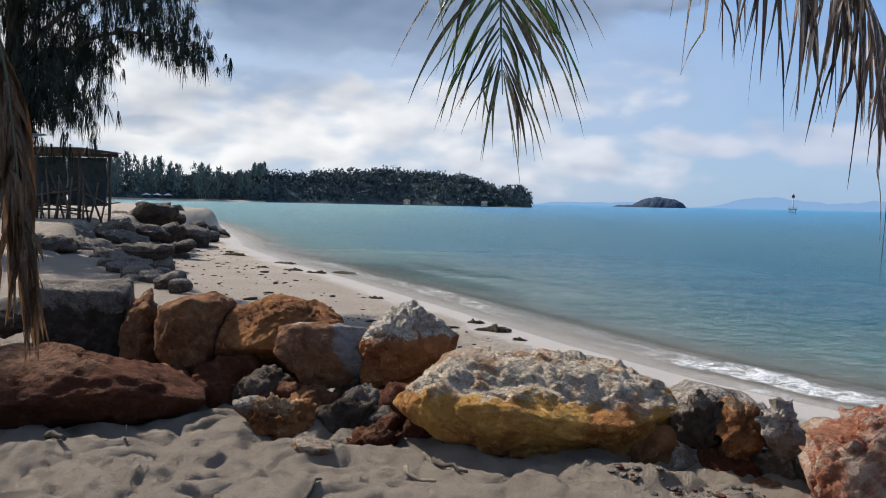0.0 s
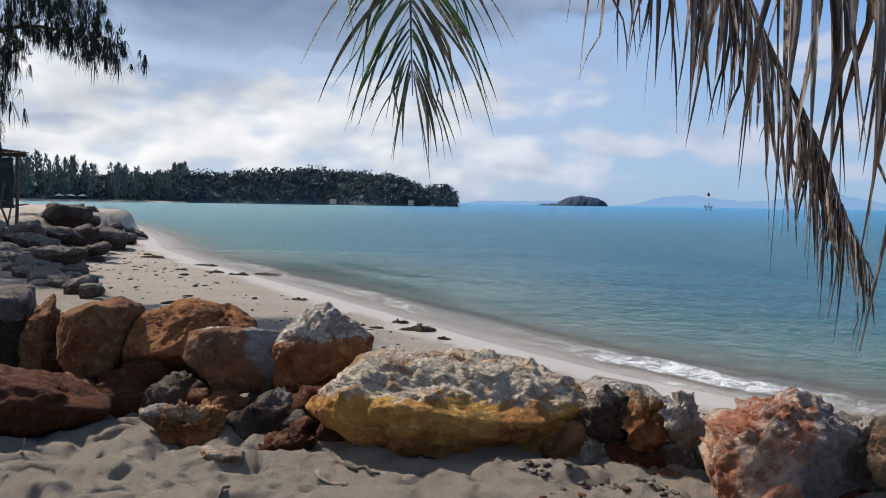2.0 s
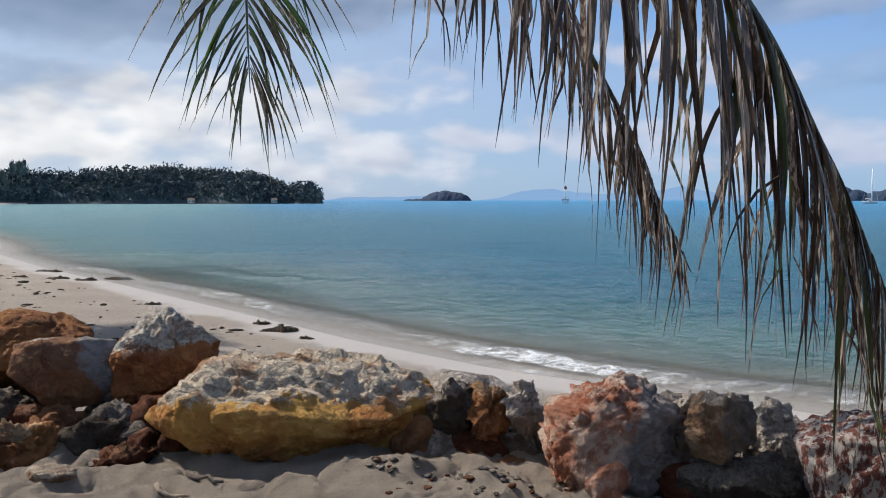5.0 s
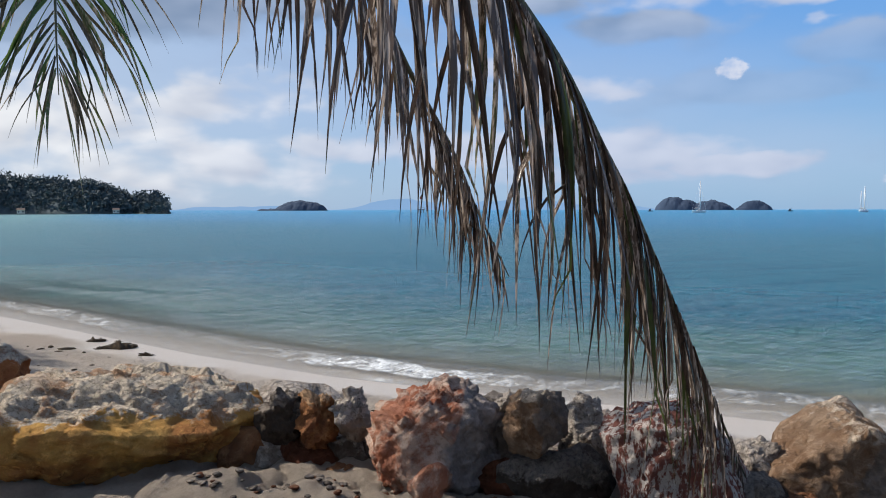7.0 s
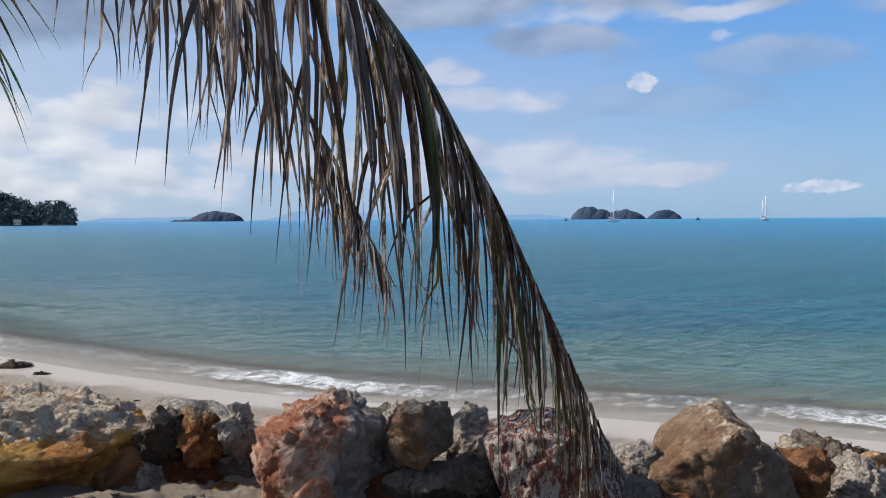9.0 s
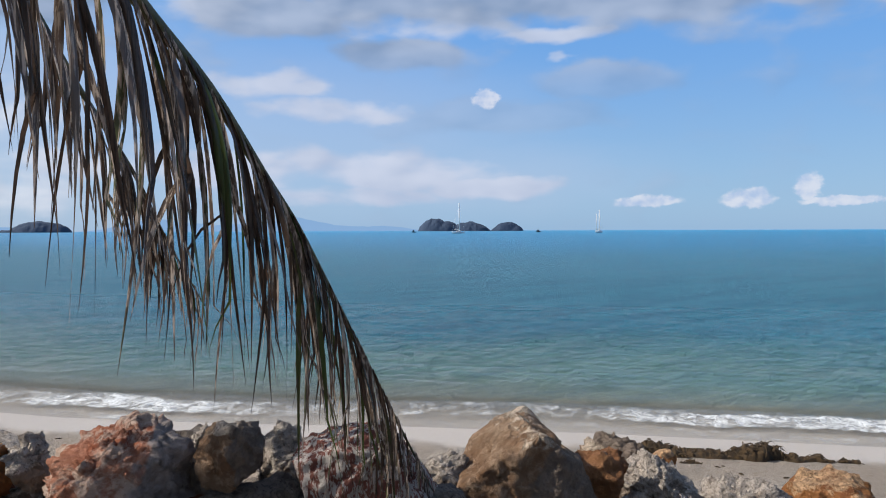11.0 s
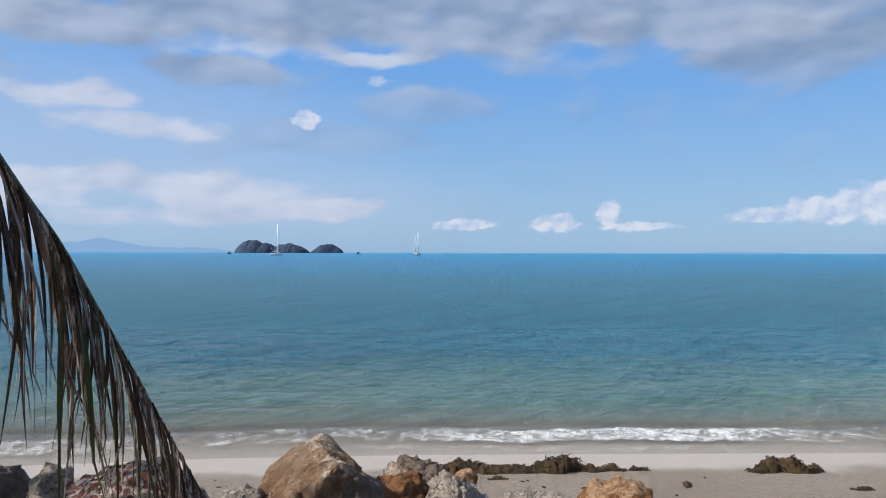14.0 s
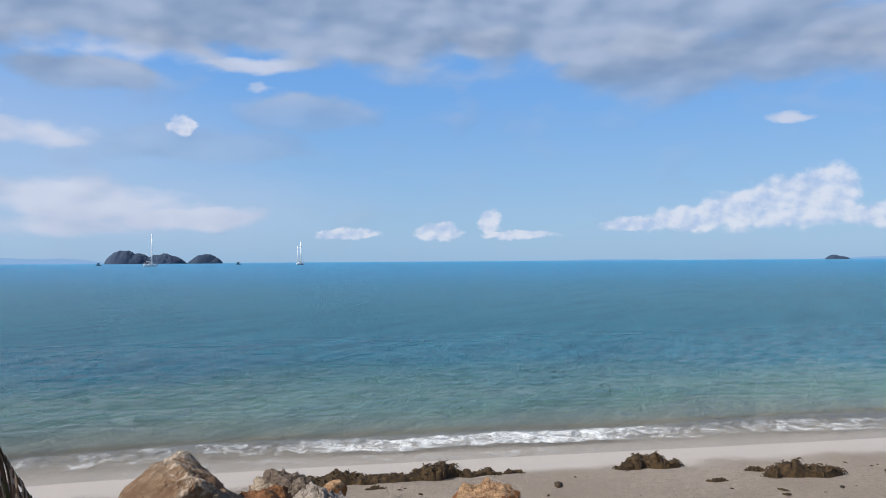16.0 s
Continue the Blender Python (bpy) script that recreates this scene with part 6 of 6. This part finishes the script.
seaweed(1.20, 14.49, 0.24, 0.12, 0.08, -13, 310, "dark brown heap of seaweed on the beach sand")
seaweed(8.76, 4.52, 2.20, 0.42, 0.13, -52, 312, "dark brown heap of seaweed on the beach sand")
seaweed(9.12, 4.0, 0.62, 0.38, 0.26, -50, 313, "dark brown heap of seaweed on the beach sand")
seaweed(9.45, 3.62, 0.60, 0.26, 0.10, -50, 314, "dark brown heap of seaweed on the beach sand")
seaweed(8.35, 4.35, 0.23, 0.11, 0.04, -45, 315, "dark brown heap of seaweed on the beach sand")
seaweed(10.72, 1.85, 0.88, 0.42, 0.18, -56, 316, "dark brown heap of seaweed on the beach sand")
seaweed(10.98, 0.10, 1.00, 0.46, 0.19, -59, 317, "dark brown heap of seaweed on the beach sand")
seaweed(11.0, 0.62, 0.23, 0.11, 0.07, -64, 318, "dark brown heap of seaweed on the beach sand")
seaweed(11.55, -0.98, 0.47, 0.22, 0.09, -69, 319, "dark brown heap of seaweed on the beach sand")
seaweed(10.25, 0.95, 0.26, 0.13, 0.04, -62, 320, "dark brown heap of seaweed on the beach sand")
seaweed(8.45, 4.85, 0.70, 0.36, 0.15, -60, 321, "dark brown heap of seaweed on the beach sand")
seaweed(9.75, 3.25, 0.24, 0.12, 0.06, -56, 322, "dark brown heap of seaweed on the beach sand")


def stick(a, b, r, seed, label):
    rng = np.random.RandomState(seed)
    (ax, ay), (bx, by) = a, b
    pts = []
    for k in range(6):
        u = k / 5
        x, y = ax + (bx - ax) * u + rng.normal() * 0.006, ay + (by - ay) * u + rng.normal() * 0.006
        pts.append(Vector((x, y, ground_height(np.array([x]), np.array([y]))[0][0] + r * 1.2)))
    v, f = tube(pts, [r * (1 - 0.5 * k / 5) for k in range(6)], 7)
    tagged(shape("driftwood_stick", [tuple(q) for q in v], f, DRIFT if seed % 2 else BARK), label, "stick", "sticks on the sand")


stick((-0.40, 2.84), (-0.34, 3.09), 0.012, 0, "dark crooked twig on the sand")
stick((-0.02, 3.32), (0.12, 3.20), 0.011, 1, "pale driftwood stick on the sand")
stick((0.11, 3.39), (0.26, 3.21), 0.012, 2, "dark stick on the sand")
stick((-1.38, 3.56), (-1.49, 3.86), 0.007, 3, "pale thin stick on the sand")
stick((-1.75, 3.57), (-1.62, 3.48), 0.02, 4, "dark bark chip on the sand")

def beach_litter():
    """Scraps of weed, bark and shell strewn along the tide lines."""
    rng = np.random.RandomState(90)
    line = np.array([(p.x, p.y) for p in curve_points([(x, y, 0) for x, y in SHORE[3:15]], 500)])
    verts, faces = [], []
    sd, sf = sphere(1)
    for k in range(900):
        i = rng.randint(4, 495)
        way = line[i + 1] - line[i - 1]
        out = np.array([way[1], -way[0]]) / np.hypot(*way)
        back = abs(rng.normal()) * 1.2 + rng.choice((1.2, 2.4, 4.0, 6.5)) * rng.uniform(0.9, 1.1)
        x, y = line[i] + out * back
        z, shore = ground_height(np.array([x]), np.array([y]))
        if z[0] > 0.9:
            continue
        s = rng.uniform(0.006, 0.02) * (1 + 0.06 * y) * (2.2 if rng.rand() < 0.12 else 1)
        a = rng.uniform(0, 3.1)
        p = sd * (s * rng.uniform(1, 3), s, s * 0.45) * (1 + 0.4 * perlin(sd * 2 + k))[:, None]
        p = p @ np.array([[math.cos(a), math.sin(a), 0], [-math.sin(a), math.cos(a), 0], [0, 0, 1]]) + (x, y, z[0] + s * 0.25)
        faces += [[j + len(verts) * len(sd) for j in f] for f in sf]
        verts.append(p)
    tagged(shape("beach_litter", np.concatenate(verts), faces, WEED), "dark scraps of weed and bark strewn on the beach", "litter", kind="stuff")


beach_litter()
make_foam(0.35, 1.30, 0.05, 3, 0.77, "breaking_wave", "white foam of a small breaking wave")
make_foam(-0.15, 0.45, 0.008, 13, 0.62, "wash_foam", "thin lacy foam washing up the sand")


# ---- far coast ----
def polar(az, dist):
    a = radians(az)
    return math.sin(a) * dist, math.cos(a) * dist


def headland():
    rng = np.random.RandomState(5)
    azs = [-41, -31, -25.5, -21, -17, -13, -9, -6.5, -4, -2, -0.3, 0.8, 1.5, 2.6, 3.6, 4.1, 4.3]
    tall = [14, 14, 14, 17, 23, 24, 28, 31, 29, 26, 26, 21, 14, 12.5, 14.5, 11, 0.5]
    n, m = 150, 12
    a = np.linspace(-41, 4.4, n)
    verts = []
    for k in range(m):
        for i in range(n):
            h = np.interp(a[i], azs, tall)
            rise = math.sin(min(1, k / 6) * math.pi / 2) if k < 8 else 1 - (k - 7) / 5
            dist = 560 + 9 * k + 6 * math.sin(a[i] * 0.9)
            x, y = polar(a[i], dist)
            verts.append((x, y, -0.5 + 0.75 * h * rise * (1 if k else 0) + rng.uniform(-0.8, 0.8) * (k > 0)))
    tagged(shape("headland", verts, grid_faces(m, n), HAZED_FOREST), "low wooded headland across the bay", "headland", kind="structure")
    # crowns: each a loose shell of leaf sprays
    verts, faces = [], []
    for _ in range(2600):
        az = rng.uniform(-22, 4.1) if rng.rand() < 0.88 else rng.uniform(-40, -22)
        k = rng.rand()
        h = np.interp(az, azs, tall)
        dist = 564 + 54 * k + 6 * math.sin(az * 0.9)
        z = -0.5 + 0.75 * h * math.sin(min(1, k) * math.pi / 2)
        r = (1.3 + 3.4 * rng.rand() ** 2.2) * (0.5 + 0.5 * min(1, h / 12))
        x, y = polar(az, dist)
        mid = np.array((x, y, z + r * 0.5 + 0.4 + 2.6 * rng.rand() ** 3))
        n = 34
        d = rng.normal(size=(n, 3))
        d /= np.linalg.norm(d, axis=1)[:, None]
        c = mid + d * (r * 1.1, r, r * 0.9) * rng.uniform(0.55, 1.1, (n, 1))
        s = rng.normal(size=(n, 3, 3)) * (r * 0.20 + 0.12)
        b = len(verts) * n * 3
        verts.append((c[:, None, :] + s).reshape(-1, 3))
        faces += [(b + 3 * i, b + 3 * i + 1, b + 3 * i + 2) for i in range(n)]
    tagged(shape("woods", np.concatenate(verts), faces, HAZED_FOREST, smooth_faces=False), "dark green broadleaf woods on the headland", "woods", kind="stuff")
    # ragged pines along the shore and on the skyline
    verts, faces = [], []
    for _ in range(250):
        az = rng.uniform(-40, -15.0)
        dist = rng.uniform(562, 610)
        h = rng.uniform(17, 31) * np.interp(az, (-24, -16), (1.05, 0.72)) if az < -16 else rng.uniform(8, 11)
        base = 1.0 if az < -16 else 0.75 * np.interp(az, azs, tall)
        x, y = polar(az, dist)
        for _ in range(150):
            u = rng.uniform(0.12, 1.0)
            reach = (math.sin(math.pi * min(1, 0.25 + 0.75 * u)) * h * 0.19 + 0.5) * rng.uniform(0.2, 1.2)
            w = rng.uniform(0, 6.28)
            c = Vector((x + math.cos(w) * reach, y + math.sin(w) * reach, base + u * h * 0.95 + rng.uniform(0, 1.5)))
            tip = c + Vector((math.cos(w) * 0.9, math.sin(w) * 0.9, rng.uniform(0.6, 2.2)))
            s = Vector((-math.sin(w), math.cos(w), 0)) * rng.uniform(0.2, 0.6)
            b = len(verts)
            verts += [tuple(c - s), tuple(c + s), tuple(tip), tuple(c - Vector((0, 0, 1.0)))]
            faces += [(b, b + 1, b + 2), (b, b + 1, b + 3)]
        b = len(verts)
        verts += [(x - 0.3, y, 0), (x + 0.3, y, 0), (x, y, base + h)]
        faces.append((b, b + 1, b + 2))
    tagged(shape("pine_belt", verts, faces, HAZED_PINES, smooth_faces=False), "belt of tall dark casuarina pines along the far shore", "woods", kind="stuff")
    # pale sand along the far waterline
    verts = []
    for k, (dist, z) in enumerate(((552, -0.1), (558, 0.9), (568, 1.6))):
        for az in np.linspace(-40, -15, 60):
            verts.append((*polar(az, dist + 4 * math.sin(az * 0.9)), z))
    tagged(shape("far_beach", verts, grid_faces(3, 60), SAND), "narrow pale beach across the bay", "beach", kind="structure")


def far_house(az, dist, w, h, label):
    x, y = polar(az, dist)
    top = empty("house", pose(x, y, 0.6, 0, 0, -az), label, "house", "houses across the bay")
    wall = part("wall", box(bmesh.new(), (w, w * 0.7, h), (0, 0, h / 2)), PLASTER, top)
    bm = bmesh.new()
    v = [bm.verts.new(q) for q in ((-w * 0.6, -w * 0.45, h), (w * 0.6, -w * 0.45, h), (w * 0.6, w * 0.45, h), (-w * 0.6, w * 0.45, h), (-w * 0.5, 0, h * 1.6), (w * 0.5, 0, h * 1.6))]
    for f in ((0, 1, 5, 4), (2, 3, 4, 5), (1, 2, 5), (3, 0, 4), (3, 2, 1, 0)):
        bm.faces.new([v[i] for i in f])
    part("roof", bm, ROOF, top)
    for k in (-0.28, 0.28):
        part("window", box(bmesh.new(), (w * 0.2, 0.1, h * 0.4), (k * w, -w * 0.35 - 0.02, h * 0.55)), DARK, wall)


def canopy(az, dist):
    x, y = polar(az, dist)
    top = empty("beach_canopy", pose(x, y, 1.2, 0, 0, -az), "white canvas canopy on the far beach", "canopy", "canopies on the far beach")
    bm = bmesh.new()
    bmesh.ops.create_cone(bm, segments=8, radius1=3.2, radius2=0.2, depth=1.4, cap_ends=True, matrix=Matrix.Translation((0, 0, 3.0)))
    part("cloth", bm, CANVAS, top)
    part("pole", box(bmesh.new(), (0.15, 0.15, 2.6), (0, 0, 1.3)), WOOD, top)


def isle(name, az, dist, bumps, label, depth=0.5):
    """An island: ridge profile from rounded humps, each an offset, half width and height in metres."""
    x0, y0 = polar(az, dist)
    lo, hi = min(o - w for o, w, h in bumps), max(o + w for o, w, h in bumps)
    n, m = 110, 40
    u, v = np.meshgrid(np.linspace(lo, hi, n), np.linspace(-1, 1, m))
    half = (hi - lo) / 2 * depth
    z = np.full(u.shape, -1.0)
    for o, w, h in bumps:
        k = np.maximum(0, 1 - ((u - o) / w) ** 2 - v**2)
        z = np.maximum(z, h * k**0.85 - 1.0 * (k == 0))
    z = z + np.where(z > 0, 1, 0) * fbm(np.stack([u.ravel() * 0.05, v.ravel() * half * 0.05, np.full(u.size, az)], 1), 4, 0.6).reshape(u.shape) * 0.09 * max(h for _, _, h in bumps)
    ob = shape(name, np.stack([u.ravel(), (v * half).ravel(), z.ravel()], 1), grid_faces(m, n), HAZED_ISLE)
    ob.matrix_world = pose(x0, y0, 0, 0, 0, -az)
    tagged(ob, label, "island", kind="structure")


headland()
for az, w in ((-4.8, 4.5), (0.9, 4)):
    far_house(az, 563, w, 2.2, "small pale house at the foot of the headland")
for az in (-23.0, -22.3, -21.6):
    canopy(az, 562)
isle("islet", 13.0, 2600, [(12, 86, 33), (-72, 58, 6), (45, 56, 29)], "low dark wooded islet on the horizon")
isle("rocky_isle", 41.5, 2400, [(-58, 52, 40), (-30, 60, 30), (48, 66, 28)], "dark steep wooded island on the horizon")
isle("rocky_isle", 45.45, 2400, [(0, 46, 28), (-22, 30, 14), (20, 30, 18)], "small dark domed island on the horizon")
isle("far_reef", 89.35, 2600, [(-8, 26, 14), (10, 26, 9)], "tiny dark reef island on the horizon")

# Even blue glow: the air's haze is put into the mountains' own colour.
m_haze_glow = bpy.data.materials.new("distance")
m_haze_glow.use_nodes = True
_t = m_haze_glow.node_tree
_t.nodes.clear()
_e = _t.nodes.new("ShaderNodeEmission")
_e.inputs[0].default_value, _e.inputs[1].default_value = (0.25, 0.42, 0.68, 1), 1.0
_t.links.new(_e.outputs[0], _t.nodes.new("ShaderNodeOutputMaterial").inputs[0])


def far_mountains(a0, a1, high, seed, label):
    """A far blue mountain line right at the horizon, its haze given as a flat glow."""
    n = 160
    a = np.linspace(a0, a1, n)
    h = high * (0.35 + 0.65 * np.sin(np.pi * np.linspace(0, 1, n))) * (0.75 + 0.5 * fbm(flat3(a * 0.22, a * 0, seed), 4))
    h *= np.minimum(1, np.minimum(np.linspace(0, 8, n), np.linspace(8, 0, n)))
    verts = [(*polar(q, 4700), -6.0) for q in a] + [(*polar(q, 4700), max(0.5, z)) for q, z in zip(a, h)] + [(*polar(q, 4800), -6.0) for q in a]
    tagged(shape("far_mountains", verts, grid_faces(3, n), m_haze_glow), label, "mountains", kind="structure")


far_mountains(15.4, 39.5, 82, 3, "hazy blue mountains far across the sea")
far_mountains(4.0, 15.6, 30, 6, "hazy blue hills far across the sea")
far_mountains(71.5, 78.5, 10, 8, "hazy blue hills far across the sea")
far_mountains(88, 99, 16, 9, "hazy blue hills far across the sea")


# ---- boats and beacon ----
def sailing_boat(az, dist, long, mast, label, two=False, heading=0):
    x, y = polar(az, dist)
    top = empty("sailing_boat", pose(x, y, 0, 0, 0, -az + heading), label, "boat", "moored sailing boats")
    u = np.linspace(-1, 1, 22)
    rows = []
    for s, z in ((0.1, -0.5), (0.55, 0.0), (0.85, 0.7), (1.0, 1.4)):
        wide = long * 0.15 * s * np.maximum(0, 1 - np.abs(u) ** 2.6) ** 0.7
        zz = z + 0.25 * u**2 * (z > 1)
        px = u * long / 2 * (0.86 + 0.14 * s)
        rows.append((px, wide, zz + 0 * u))
    verts = []
    for px, w, z in rows:
        verts += list(zip(px, w, z))
    for px, w, z in rows[::-1]:
        verts += list(zip(px, -w, z))
    shape("hull", [tuple(float(c) for c in q) for q in verts], grid_faces(8, 22), HULL, top, "white hull")
    part("deck", box(bmesh.new(), (long * 0.8, long * 0.2, 0.1), (0, 0, 1.36)), HULL, top)
    cabin = part("cabin", box(bmesh.new(), (long * 0.34, long * 0.15, 0.8), (long * 0.03, 0, 1.8), 0.15), HULL, top)
    part("canopy", box(bmesh.new(), (long * 0.2, long * 0.17, 0.14), (-long * 0.28, 0, 3.0), 0.04), DARK, top, "dark cockpit awning")
    for px in (-0.37, -0.2):
        for s in (-1, 1):
            pole("awning_post", (long * px, s * long * 0.07, 1.4), (long * px, s * long * 0.07, 3.0), 0.05, SPAR, top)
    for k in range(3):
        part("window", box(bmesh.new(), (long * 0.06, long * 0.152, 0.25), (long * (-0.06 + 0.09 * k), 0, 1.9)), DARK, cabin)
    pole("mast", (long * 0.08, 0, 1.4), (long * 0.08, 0, mast), 0.42, SPAR, top)
    pole("boom", (long * 0.08, 0, 3.2), (-long * 0.3, 0, 3.3), 0.12, SPAR, top)
    pole("furled_sail", (long * 0.07, 0, 3.5), (-long * 0.28, 0, 3.6), 0.28, SAIL, top)
    if two:
        pole("mizzen_mast", (-long * 0.33, 0, 1.4), (-long * 0.33, 0, mast * 0.82), 0.36, SPAR, top)
    for end in ((long * 0.48, 0, 1.6), (-long * 0.48, 0, 1.6), (long * 0.04, long * 0.13, 1.4), (long * 0.04, -long * 0.13, 1.4)):
        pole("stay", end, (long * 0.08, 0, mast * 0.97), 0.05, SPAR, top)


sailing_boat(41.9, 640, 13, 25, "white moored sailing boat with a tall bare mast", heading=35)
sailing_boat(52.1, 720, 13, 21, "white moored sailing boat with two bare masts", two=True, heading=60)


def small_boat(az, dist):
    x, y = polar(az, dist)
    top = empty("fishing_boat", pose(x, y, 0, 0, 0, -az), "small dark fishing boat near the horizon", "boat")
    part("hull", box(bmesh.new(), (6.5, 2, 1.2), (0, 0, 0.5), 0.4), DARK, top)
    part("cabin", box(bmesh.new(), (2, 1.6, 2.0), (-0.6, 0, 2.0), 0.15), DARK, top)
    pole("mast", (0.6, 0, 1), (0.6, 0, 4.6), 0.15, DARK, top)


small_boat(47.75, 1000)
small_boat(38.6, 1000)


def beacon(az, dist):
    x, y = polar(az, dist)
    top = empty("sea_beacon", pose(x, y, 0, 0, 0, -az), "steel sea beacon standing on piles", "beacon")
    for px in (-1.9, 1.9):
        for py in (-1.9, 1.9):
            pole("pile", (px, py, -3), (px, py, 2.6), 0.38, STEEL, top)
    deck = part("deck", box(bmesh.new(), (5.8, 5.8, 0.7), (0, 0, 2.9), 0.1), STEEL, top)
    pole("mast", (0, 0, 3.2), (0, 0, 11.0), 0.42, CANVAS, top, "pale painted mast")
    part("cage", box(bmesh.new(), (2.0, 2.0, 2.0), (0, 0, 11.8), 0.3), RUST, top, "dark red lantern cage")
    pole("lantern", (0, 0, 12.8), (0, 0, 13.8), 0.45, STEEL, top)
    for s in (-1, 1):
        pole("brace", (s * 1.9, -1.9, -1), (-s * 1.9, -1.9, 2.5), 0.15, STEEL, top)
        pole("rail_post", (s * 2.7, -2.7, 3.2), (s * 2.7, -2.7, 4.4), 0.12, STEEL, deck)
    pole("rail", (-2.7, -2.7, 4.4), (2.7, -2.7, 4.4), 0.1, STEEL, deck)


beacon(22.08, 600)


# ---- unseen shrubs, added behind the beach to hold back sky light ----
def shrubs():
    rng = np.random.RandomState(77)
    sd, sf = sphere(2)
    verts, faces = [], []
    for k in range(420):
        az = rng.uniform(112, 262)
        dist, h = rng.uniform(7.5, 11.5), rng.uniform(0, 1.4)
        x, y = polar(az, dist)
        r = rng.uniform(0.6, 1.25)
        p = sd * (r, r, r * 0.8) * (1 + 0.5 * perlin(sd * 2.4 + k * 3.3) + 0.2 * perlin(sd * 6 + k))[:, None] + (x, y, 1.4 + h + 0.3)
        faces += [[i + len(sd) * k for i in f] for f in sf]
        verts.append(p)
    tagged(shape("shrubs", np.concatenate(verts), faces, HAZED_FOREST, smooth_faces=False), "unseen dense shrubs added behind the beach to hold back sky light", "shrubs", kind="stuff")


shrubs()
